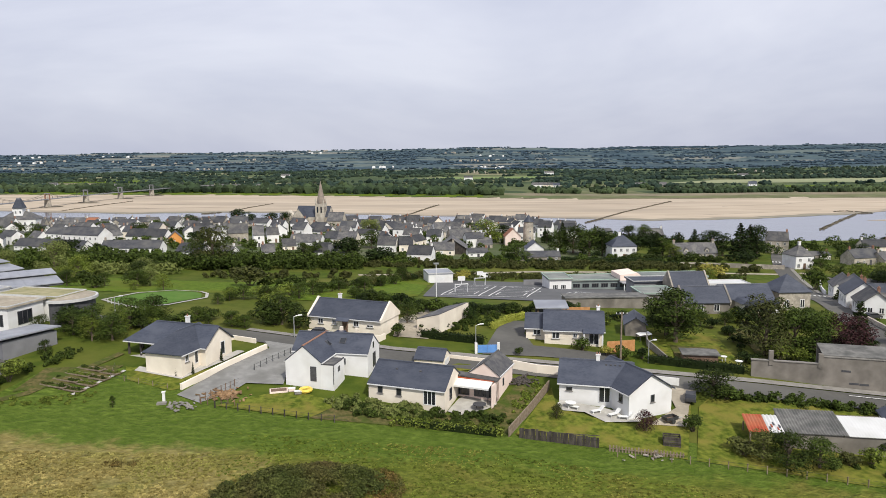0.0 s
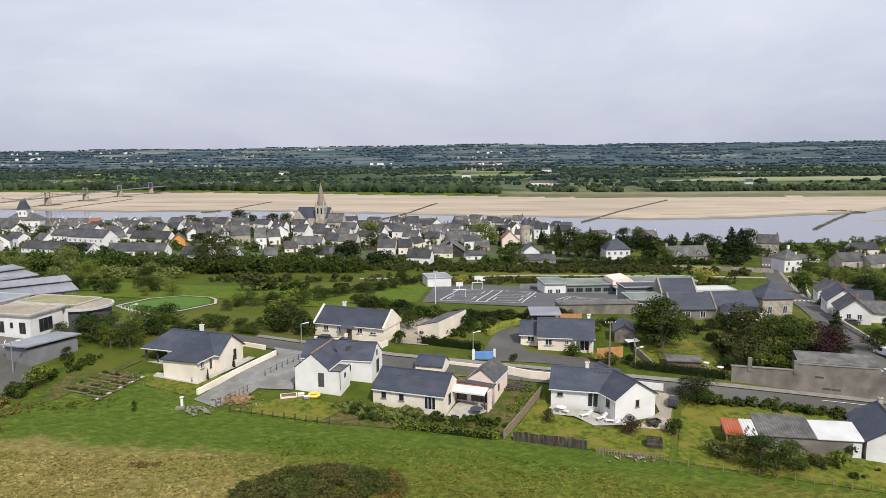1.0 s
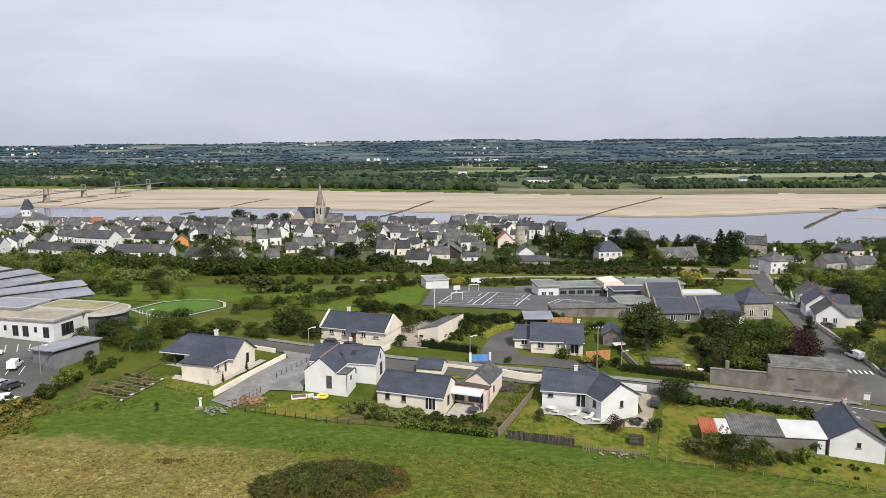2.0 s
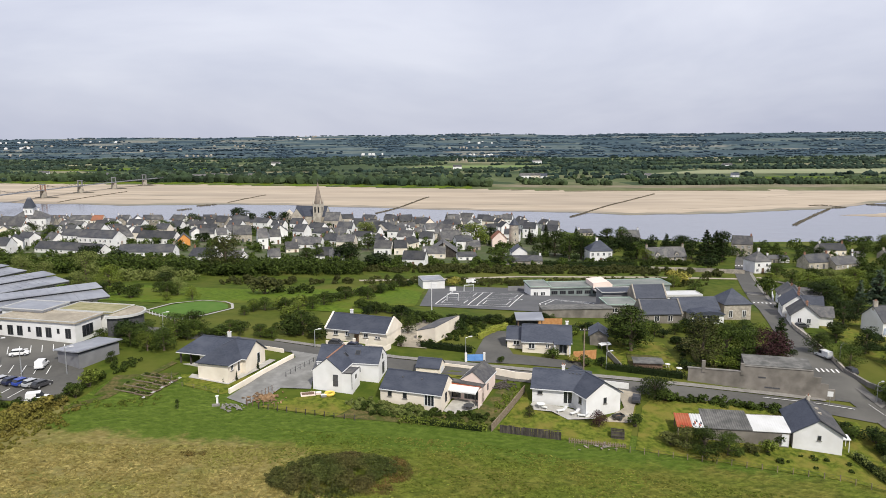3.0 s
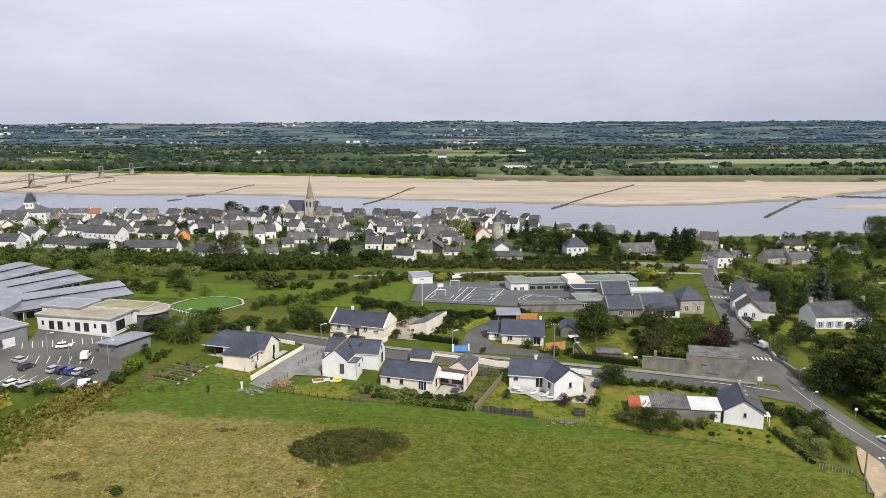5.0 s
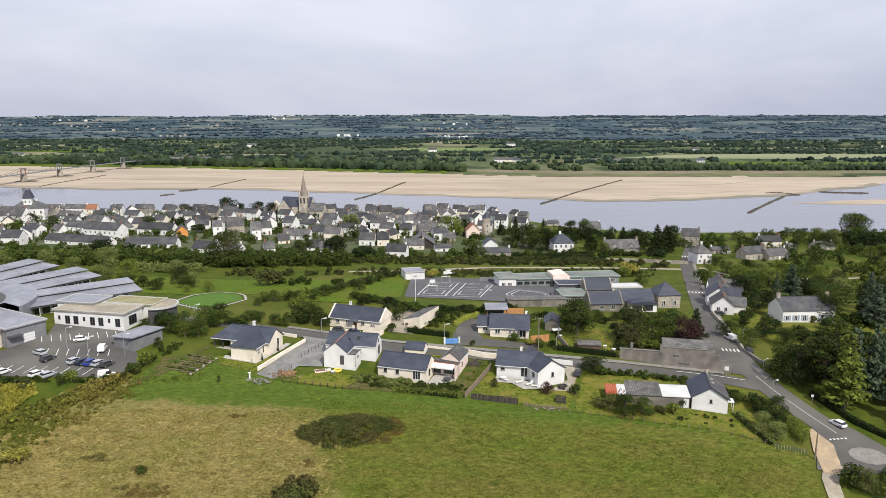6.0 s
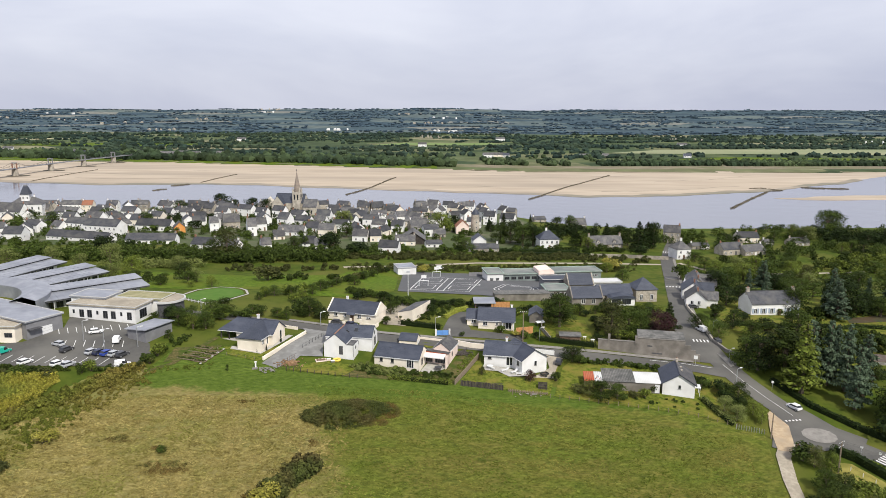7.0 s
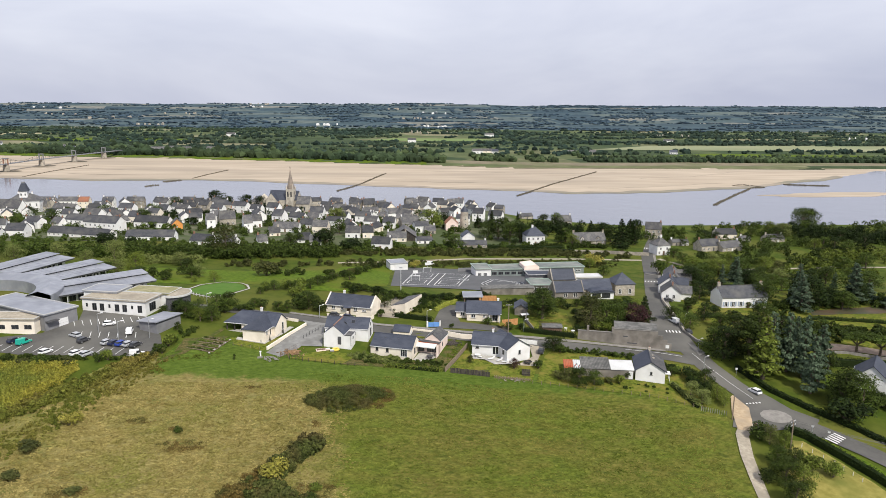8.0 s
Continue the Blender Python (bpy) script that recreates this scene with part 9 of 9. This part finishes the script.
car(-86.8, 89.4, 62, paints["white"], "white car parked behind the hedge")
car(-79.6, 88.8, 62, paints["white"], "white car parked in a bay")
car(-77.2, 88.4, 62, paints["silver"], "silver car parked in a bay")
car(-65.6, 88.6, 20, paints["white"], "white van parked at the car park end", True)
car(-95, 110.0, 20, paints["white"], "white van parked at the workshop", True)
car(84.4, 135.5, 10, paints["dark_grey"], "dark car parked at the street house")

# ---- garden things ----
def lounger(x, y, rot):
    ob = thing("lounger", x, y, rot, "white plastic garden lounger", "lounger", "garden loungers", dz=0.25)
    for name, a in (("seat", (-0.3, -0.6, 0.3, 0.3, 0.6, 0.36)), ("leg", (-0.28, -0.55, 0, -0.22, -0.49, 0.3)), ("leg", (0.22, -0.55, 0, 0.28, -0.49, 0.3)), ("leg", (-0.28, 0.49, 0, -0.22, 0.55, 0.3)), ("leg", (0.22, 0.49, 0, 0.28, 0.55, 0.3))):
        bm = bmesh.new()
        box(bm, *a)
        part(name, bm, whitepaint_m, ob)
    bm = bmesh.new()
    box(bm, -0.3, 0, 0, 0.3, 0.8, 0.06, Matrix.Translation((0, 0.6, 0.3)) @ Matrix.Rotation(radians(40), 4, "X"))
    part("backrest", bm, whitepaint_m, ob)


for x, y, rt in ((19.6, 87.6, -70), (21.6, 86.8, -60), (22.8, 86.2, -100), (17.0, 88.6, 60)):
    lounger(x, y, rt)


def table(x, y, label, mat, rr=0.7):
    ob = thing("garden_table", x, y, 0, label, "table", dz=0.22)
    bm = bmesh.new()
    bmesh.ops.create_cone(bm, cap_ends=True, segments=16, radius1=rr, radius2=rr, depth=0.05, matrix=Matrix.Translation((0, 0, 0.73)))
    part("tabletop", bm, mat, ob)
    for i in range(4):
        a = i * 1.571 + 0.7
        bm = bmesh.new()
        limb(bm, (0.5 * rr * math.cos(a), 0.5 * rr * math.sin(a), 0.7), (0.75 * rr * math.cos(a), 0.75 * rr * math.sin(a), 0), 0.03, 0.03)
        part("leg", bm, mat, ob)


table(43.0, 105.2, "round white garden table on the lawn", whitepaint_m, 0.5)
table(44.6, 103.4, "low white garden table by the hedge", whitepaint_m, 0.55)
table(16.6, 88.9, "round white terrace table", whitepaint_m)
table(4.6, 88.0, "dark terrace table under the awning", darkframe_m, 0.9)
tl = thing("trailer", 28.6, 85.7, 24, "small dark car trailer on gravel", "trailer", dz=0.2)
bm = bmesh.new()
lattice(bm, [-0.9, -0.84, 0.84, 0.9], [-0.55, -0.49, 0.49, 0.55], {(p, q) for p in range(3) for q in range(3) if (p, q) != (1, 1)}, 0.0, 0.4, pose(0, 0, 0.8, -90))
bmesh.ops.recalc_face_normals(bm, faces=bm.faces)
part("side_boards", bm, darkmetal_m, tl)
bm = bmesh.new()
box(bm, -0.88, -0.53, 0.36, 0.88, 0.53, 0.42)
part("bed", bm, brown_m, tl)
bm = bmesh.new()
limb(bm, (0.9, 0, 0.38), (2.0, 0, 0.34), 0.05, 0.05)
part("drawbar", bm, metal_m, tl)
for sy in (-1, 1):
    bm = bmesh.new()
    bmesh.ops.create_cone(bm, cap_ends=True, segments=14, radius1=0.28, radius2=0.28, depth=0.16, matrix=Matrix.Translation((0, sy * 0.66, 0.28)) @ Matrix.Rotation(radians(90), 4, "X"))
    part("wheel", bm, darkmetal_m, tl)
pool = thing("paddling_pool", -18.7, 92.1, 0, "yellow inflatable paddling pool on grass", "pool", dz=0.2)
bm = bmesh.new()
ring = [[bm.verts.new(((0.75 + 0.2 * math.cos(b * 1.047)) * math.cos(a * 0.3927), (0.75 + 0.2 * math.cos(b * 1.047)) * math.sin(a * 0.3927), 0.25 + 0.25 * math.sin(b * 1.047))) for b in range(6)] for a in range(16)]
for a in range(16):
    for b in range(6):
        bm.faces.new((ring[a][b], ring[(a + 1) % 16][b], ring[(a + 1) % 16][(b + 1) % 6], ring[a][(b + 1) % 6]))
bmesh.ops.recalc_face_normals(bm, faces=bm.faces)
part("tube", bm, M("yellow_vinyl", (0.75, 0.55, 0.08), (0.8, 0.6, 0.12), 1, 0.4), pool)
for x, y, mt, lab in ((-20.6, 92.2, pink_m, "pale pink plastic garden box"), (-19.6, 91.4, pave_m, "pale stacked crate beside the pool")):
    bx = thing("garden_box", x, y, 12, lab, "box", dz=0.18)
    bm = bmesh.new()
    box(bm, -0.45, -0.3, 0, 0.45, 0.3, 0.4)
    bmesh.ops.bevel(bm, geom=bm.edges[:], offset=0.05, segments=1, affect="EDGES")
    part("body", bm, mt, bx)
    bm = bmesh.new()
    box(bm, -0.48, -0.33, 0.4, 0.48, 0.33, 0.46)
    part("lid", bm, whitepaint_m, bx)
# rubble and firewood at the drive end
r = random.Random(95)
for cx, cy, n, mt, lab in ((-29.0, 90.7, 170, M("broken_brown_wood", (0.20, 0.115, 0.055), (0.34, 0.22, 0.12), 1.4, 0.95, c3=(0.13, 0.09, 0.05), s3=0.6), "heap of brown soil, planks and broken wood"), (-33.7, 87.4, 34, pave_m, "scattered pale boards and slabs"), (-4.6, 86.6, 14, pave_m, "pale rocks in the garden bed"), (24.0, 77.8, 14, stone_m, "grey stones along the garden edge"), (11.0, 96.6, 90, blacktimber_m, "heap of dark timber and old farm gear")):
    ob = thing("rubble", cx, cy, 0, lab, "rubble", dz=0.15)
    ob["kind"] = "stuff"
    bm = bmesh.new()
    for i in range(n):
        s = r.uniform(0.07, 0.2)
        px, py = r.gauss(0, 1.1), r.gauss(0, 0.7)
        t = pose(px, py, ground_z(cx + px, cy + py) - ground_z(cx, cy) + 0.1, r.uniform(-20, 20), r.uniform(-20, 20), r.uniform(0, 180))
        box(bm, -s * 1.8, -s * 0.7, -s * 0.4, s * 1.8, s * 0.7, s * 0.4, t)
    part("pieces", bm, mt, ob)["kind"] = "stuff"
tr = thing("sheeted_frame", 33.6, 115.4, 8, "low frame under a sagging white sheet", "shelter")
bm = bmesh.new()
prism(bm, [(-1.1, 1.0), (-0.3, 1.12), (0.5, 1.06), (1.1, 1.2), (1.1, 1.25), (0.5, 1.11), (-0.3, 1.17), (-1.1, 1.05)], -0.9, 0.9)
bmesh.ops.recalc_face_normals(bm, faces=bm.faces)
part("sheet", bm, whitepaint_m, tr)
for px, py in ((-1.0, -0.8), (1.0, -0.8), (-1.0, 0.8), (1.0, 0.8)):
    bm = bmesh.new()
    box(bm, px - 0.05, py - 0.05, -0.3, px + 0.05, py + 0.05, 1.02)
    part("post", bm, darkmetal_m, tr)
post = thing("gatepost", -36.6, 88.8, 10, "short white gatepost with a flat stone at its foot", "post", dz=0.06)
bm = bmesh.new()
box(bm, -0.16, -0.16, -0.3, 0.16, 0.16, 1.25)
part("shaft", bm, whitepaint_m, post)
bm = bmesh.new()
box(bm, -0.24, -0.24, 1.25, 0.24, 0.24, 1.36)
part("cap", bm, whitepaint_m, post)
bm = bmesh.new()
box(bm, -0.75, -0.95, -0.2, 0.45, -0.25, 0.12)
part("foot_stone", bm, pave_m, post)
tray = thing("sandpit", -22.4, 92.3, 14, "shallow pinkish timber sandpit full of toys", "sandpit", dz=0.18)
bm = bmesh.new()
lattice(bm, [-1.2, -1.05, 1.05, 1.2], [-0.8, -0.65, 0.65, 0.8], {(p, q) for p in range(3) for q in range(3) if (p, q) != (1, 1)}, -0.1, 0.32, pose(0, 0, 0, -90))
bmesh.ops.recalc_face_normals(bm, faces=bm.faces)
part("frame", bm, pink_m, tray)
bm = bmesh.new()
box(bm, -1.05, -0.65, -0.1, 1.05, 0.65, 0.1)
part("sand", bm, brown_m, tray)
# rose-coloured house and shed in the park
h = thing("house", 112, 76, -20, "white house with dark slate gable among trees", "house")
wing(h, 9, 8, 3.0, 6.4, white_m, slate_m, pose(0, 0, 0, 0, 0, 70), base=-3)
window(h, 0.3, -4.55, 1.2, 1.1, 1.2, 0)

# ---- river: groynes, bridge, far bank ----
groyne_m = M("wet_dark_stone", (0.075, 0.064, 0.045), (0.135, 0.115, 0.08), 0.5, 0.9)
wetsand_m = M("wet_river_sand", (0.25, 0.215, 0.165), (0.34, 0.285, 0.215), 0.05, 0.8, c3=(0.21, 0.195, 0.14), s3=0.02, stretch=(0.35, 1.6, 1))


def along(name, x0, x1, step, near, far, mat, lift, label, category):
    """A strip between two lines y(x) of the river's banks, laid on the ground."""
    v, f = [], []
    n = int((x1 - x0) / step)
    for i in range(n + 1):
        x = x0 + (x1 - x0) * i / n
        for y in (near(x), (near(x) + far(x)) / 2, far(x)):
            v.append((x, y, max(ground_z(x, y), WATER) + lift))
        if i:
            k = 3 * i
            f += [(k - 3, k, k + 1, k - 2), (k - 2, k + 1, k + 2, k - 1)]
    return tagged(mesh_ob(name, v, f, mat), label, category, kind="structure")


along("wet_sand", -700, 640, 8, lambda x: sand_edge(x) - 2, lambda x: sand_edge(x) + 12 + 16 * abs(wob(x, 40, 4)), wetsand_m, 0.12, "damp darker sand along the water", "sand")
along("bank_grass", -1500, 60, 12, lambda x: far_bank(x) + 5 * wob(x, 25, 6), lambda x: far_bank(x) + 50, lush_m, 0.5, "rank green grass on the far bank", "grass")
along("bank_grass", 60, 1400, 10, lambda x: far_bank(x) + 7 * wob(x, 25, 6), lambda x: far_bank(x) + 85, M("bare_brown_bank", (0.16, 0.135, 0.085), (0.225, 0.19, 0.125), 0.05, 0.95, c3=(0.13, 0.135, 0.06), s3=0.02), 0.5, "dry grass strip along the far bank", "grass")
for k, (x0, x1, off, w) in enumerate(((-560, -330, 120, 5), (-420, -180, 60, 4), (-40, 120, 52, 4), (230, 420, 40, 5), (60, 330, 205, 5), (-300, -60, 190, 4), (330, 520, 130, 4))):
    along("sand_line", x0, x1, 8, lambda x: sand_edge(x) + off + 0.06 * (x - x0) + 8 * wob(x, 50, k), lambda x: sand_edge(x) + off + 0.06 * (x - x0) + 8 * wob(x, 50, k) + w * (0.3 + abs(wob(x, 18, k + 3))), wetsand_m, 0.1, "thin damp line across the sand", "sand")
def groyne(line, w, label="low dark stone groyne on the sand"):
    ob = thing("groyne", *line[0], 0, label, "groyne", "river groynes", z=WATER)
    r = random.Random(len(line) + int(line[0][0]))
    bm = bmesh.new()
    for (x0, y0), (x1, y1) in zip(line, line[1:]):
        n = int(math.dist((x0, y0), (x1, y1)) / 0.9)
        for i in range(n):
            t = i / n
            s = r.uniform(0.6, 1.4) * w / 6
            x, y = x0 + (x1 - x0) * t + r.uniform(-w, w) * 0.25, y0 + (y1 - y0) * t
            p = pose(x - line[0][0], y - line[0][1], max(ground_z(x, y), WATER) - WATER + 0.2, r.uniform(-8, 8), r.uniform(-8, 8), r.uniform(0, 90))
            box(bm, -s, -s, -2, s, s, r.uniform(0.1, 0.8), p)
    part("stonework", bm, groyne_m, ob)["kind"] = "stuff"


groyne([(134, 660), (195, 761), (300, 925)], 4)
groyne([(-58, 700), (-31, 780), (-5, 890)], 4)
groyne([(318, 590), (369, 656), (428, 730)], 4.5, "dark stone groyne standing in the river")
groyne([(-245, 827), (-224, 931)], 3)
groyne([(-268, 790), (-254, 808)], 7, "dark stone groyne standing in the river")
groyne([(-274, 742), (-266, 757)], 6, "dark stone groyne standing in the river")
groyne([(421, 757), (436, 764), (452, 742), (432, 736)], 4)
groyne([(497, 772), (516, 764), (545, 758)], 11, "low dark islet at the edge of the sand")
groyne([(-454, 840), (-447, 925), (-440, 1004)], 2.5)

br = thing("suspension_bridge", -506, 905, 0, "old suspension bridge on stone piers", "bridge", z=WATER)
piers = [(0, 0), (7, 84), (20, 162), (36, 238)]
for i, (x, y) in enumerate(piers):
    bm = bmesh.new()
    bmesh.ops.create_cone(bm, cap_ends=True, segments=12, radius1=4.4, radius2=3.6, depth=10, matrix=Matrix.Translation((x, y, 4.5)))
    p = part("pier", bm, stone_m, br)
    for s in (-1, 1):
        bm = bmesh.new()
        box(bm, x + s * 2.8 - 0.6, y - 0.7, 9, x + s * 2.8 + 0.6, y + 0.7, 18)
        part("tower_leg", bm, brick_m if i == 0 else greyclad_m, p)
    bm = bmesh.new()
    box(bm, x - 3.6, y - 0.8, 17.4, x + 3.6, y + 0.8, 18.6)
    part("tower_beam", bm, greyclad_m, p)
line = [(-8, -92)] + piers + [(56, 322)]
for a, b in zip(line, line[1:]):
    d = math.dist(a, b)
    bm = bmesh.new()
    t = Matrix.Translation((a[0], a[1], 10.2)) @ Matrix.Rotation(math.atan2(b[1] - a[1], b[0] - a[0]), 4, "Z")
    box(bm, 0, -3.2, 0, d, 3.2, 0.9, t)
    part("deck", bm, greyclad_m, br)
    for s in (-3.4, 3.4):
        bm = bmesh.new()
        rings = [[bm.verts.new(t @ Vector((i / 10 * d, s + e, 1.6 + 6.4 * (i / 5 - 1) ** 2 + h))) for e, h in ((-0.18, 0), (0, -0.18), (0.18, 0), (0, 0.18))] for i in range(11)]
        for p, q in zip(rings, rings[1:]):
            for i in range(4):
                bm.faces.new((p[i], q[i], q[(i + 1) % 4], p[(i + 1) % 4]))
        part("cable", bm, darkmetal_m, br)
    for k in range(8):
        for s in (-3.4, 3.4):
            u = (k + 0.5) / 8
            bm = bmesh.new()
            limb(bm, t @ Vector((u * d, s, 0.5)), t @ Vector((u * d, s, 1.6 + 6.4 * (2 * u - 1) ** 2)), 0.12, 0.12, 4)
            part("hanger", bm, darkmetal_m, br)
for i, (x, y) in enumerate(piers):
    patch("gravel_foot", [(x - 506 + 15 * math.cos(a * 0.524) + 4, y + 905 + 11 * math.sin(a * 0.524)) for a in range(12)], groyne_m, 0.3, "dark stones round a bridge pier", "stones", step=20)


def far_house(x, y, rot, L, W, he, hr, wall, roof, k):
    h = thing("farmhouse", x, y, rot, "white farmhouse with a low roof across the river" if k % 2 == 0 else "pale farm building among trees across the river", "farmhouse", "far bank farms")
    wing(h, L, W, he, hr, wall, roof, base=-2, gutter=False)
    for i in range(3):
        window(h, -L / 2 + L * (i + 0.5) / 3, -W / 2, 1.0, 1.4, 1.8, 0)


for k, (x, y, L, he, wall, roof) in enumerate(((170, 1270, 20, 5, white_m, oldslate_m), (190, 1290, 26, 4, cream_m, oldslate_m), (205, 1275, 12, 4, white_m, slate_m), (-403, 1300, 18, 5, stone_m, oldslate_m), (-425, 1290, 30, 4, white_m, oldslate_m), (-378, 1300, 16, 4, white_m, oldslate_m), (-330, 1290, 16, 5, white_m, oldslate_m), (-590, 1300, 22, 4, white_m, slate_m), (-610, 1310, 16, 6, white_m, oldslate_m), (352, 1260, 18, 4, white_m, oldslate_m), (395, 1270, 12, 4, cream_m, oldslate_m), (560, 1280, 14, 4, white_m, slate_m), (-780, 1420, 18, 5, white_m, oldslate_m), (60, 1650, 20, 6, white_m, oldslate_m), (720, 1700, 24, 6, white_m, oldslate_m), (-420, 1900, 24, 6, white_m, oldslate_m), (300, 2000, 26, 6, white_m, oldslate_m))):
    far_house(x, y, 8 - 5 * (k % 4), L, 8, he, he + 4, wall, roof, k)

# meadows and woods of the far plain
for poly, mt, label in (
    ([(430, 1400), (900, 1380), (1500, 1390), (1500, 1560), (1000, 1600), (600, 1540)], M("pale_far_field", (0.20, 0.225, 0.115), (0.26, 0.265, 0.15), 0.004, 0.95), "pale stubble field on the plain"),
    ([(-60, 1720), (120, 1700), (300, 1740), (240, 1850), (20, 1840)], M("bright_far_field", (0.13, 0.19, 0.055), (0.17, 0.22, 0.07), 0.004, 0.95), "bright green field on the plain"),
    ([(-900, 1620), (-520, 1600), (-460, 1720), (-820, 1760)], lush_m, "green pasture on the plain"),
    ([(500, 1210), (820, 1200), (980, 1250), (640, 1290)], lush_m, "green riverside pasture"),
    ([(-1500, 1900), (-1000, 1880), (-900, 2000), (-1500, 2050)], M("straw_far_field", (0.34, 0.31, 0.18), (0.40, 0.36, 0.22), 0.004, 0.95), "straw field on the plain"),
):
    patch("far_field", poly, mt, 0.6, label, "field", step=60)


def far_woods(name, spots, mat, seed, label, fine=True):
    """Far crowns past counting: each a few knobbly, uneven lumps of leafage."""
    bm = bmesh.new()
    bmesh.ops.create_icosphere(bm, subdivisions=2 if fine else 1, radius=1.0)
    base = np.array([v.co[:] for v in bm.verts])
    faces = np.array([[v.index for v in f.verts] for f in bm.faces])
    bm.free()
    r = np.random.default_rng(seed)
    verts, tris = [], []
    k = 0
    for x, y, z, rx, ry, rz in spots:
        for j in range(2):
            q = base * r.uniform(0.72, 1.22, (len(base), 1))
            f = 1.0 if j == 0 else r.uniform(0.5, 0.75)
            off = (0, 0, 0) if j == 0 else (r.uniform(-0.8, 0.8) * rx, r.uniform(-0.5, 0.5) * ry, r.uniform(-0.3, 0.55) * rz)
            verts.append(q * (rx * f, ry * f, rz * f) + (x + off[0], y + off[1], z + off[2]))
            tris.append(faces + k)
            k += len(base)
    me = bpy.data.meshes.new(name)
    me.from_pydata(np.concatenate(verts).tolist(), [], np.concatenate(tris).tolist())
    me.materials.append(mat)
    return tagged(new(name, me), label, "woodland", kind="stuff")


CLEAR = ((430, 1500, 1370, 1575), (-70, 310, 1690, 1860), (480, 1000, 1195, 1290))


def open_field(x, y):
    return any(x0 < x < x1 and y0 < y < y1 for x0, x1, y0, y1 in CLEAR)


def hedgerows(seed, n, y0, y1, long0, long1, gap, s0, s1, flat, thin=0.12):
    """Lines of hedgerow trees between the fields, mostly along the valley, some across it, and a few copses."""
    r = random.Random(seed)
    out = []
    for i in range(n):
        x, y = r.uniform(-2100, 2300) * (y0 + y1) / 3400, y0 + (y1 - y0) * r.random() ** 1.15
        a = r.gauss(0.05, 0.16) if r.random() < 0.72 else r.gauss(1.35, 0.3)
        d = r.uniform(long0, long1) * (1 if abs(a) < 0.7 else 0.5)
        k = max(2, int(d / gap))
        big = r.random() < thin
        for j in range(k):
            if r.random() < 0.14:
                continue
            t = (j / k - 0.5) * d
            px, py = x + t * math.cos(a) + r.uniform(-3, 3), y + t * math.sin(a) + r.uniform(-3, 3)
            if big:
                px, py = px + r.uniform(-22, 22), py + r.uniform(-50, 50)
            if not y0 - 20 < py < y1 + 40 or open_field(px, py):
                continue
            s = r.uniform(s0, s1)
            out.append((px, py, ground_z(px, py) + s * 0.35, s * r.uniform(0.9, 1.4), s, s * r.uniform(0.7, 1.1) * flat))
    return out


r = random.Random(110)
spots = []
for i in range(3400):
    x = r.uniform(-1500, 1500)
    y = far_bank(x) + (22 if x < 120 else 92) + r.expovariate(1 / 38)
    gap = noise.noise(Vector((x / 70, 3, 1)))
    if 90 < x < 330 and gap < 0.05 or x < 90 and gap < -0.42 or open_field(x, y):
        continue
    if -460 < x < -310 and y > far_bank(x) + 40 and r.random() < 0.7:
        continue
    s = r.uniform(3.2, 8.5) if x < 150 else r.uniform(2.6, 5.6)
    spots.append((x, y, ground_z(x, y) + s * 0.6, s * r.uniform(0.8, 1.2), s, s * r.uniform(0.8, 1.25)))
far_woods("riverside_trees", spots, farwood_m, 111, "leafy green trees along the far river bank", False)
far_woods("plain_hedgerows", hedgerows(113, 600, 1230, 2450, 70, 320, 10, 3.0, 7.0, 1.0, 0.42), hazed_midwood_m, 114, "hedgerow trees and copses between far fields", False)
far_woods("hill_woodland", hedgerows(115, 760, 2400, 4450, 90, 420, 15, 5.0, 10, 0.45, 0.62), hazed_hillwood_m, 112, "wooded hedges over the far hills, tinted with haze blue", False)
for wall, count, seed, label in ((townwhite_m, 45, 121, "tiny white houses scattered over the far hills"), (stone_m, 70, 122, "tiny pale stone houses over the far hills")):
    r = random.Random(seed)
    bm = bmesh.new()
    for i in range(count):
        if i % 5 == 0:
            cx, cy = r.uniform(-2300, 2500), r.choice((r.uniform(1700, 2400), r.uniform(2500, 4300), r.uniform(2900, 4350), r.uniform(3200, 4350)))
        x, y = cx + r.uniform(-90, 90), cy + r.uniform(-40, 40)
        s = r.uniform(1.8, 4.0) * (1.0 if y > 2500 else 0.55)
        prism(bm, [(-s * 1.5, -2), (s * 1.5, -2), (s * 1.5, 4.5), (0, 6.5), (-s * 1.5, 4.5)], -s, s, pose(x, y, ground_z(x, y) + 2.5, 0, 0, r.uniform(-40, 40)))
    bmesh.ops.recalc_face_normals(bm, faces=bm.faces)
    me = bpy.data.meshes.new("hill_villages")
    bm.to_mesh(me)
    bm.free()
    me.materials.append(wall)
    tagged(new("hill_villages", me), label, "houses", kind="stuff")
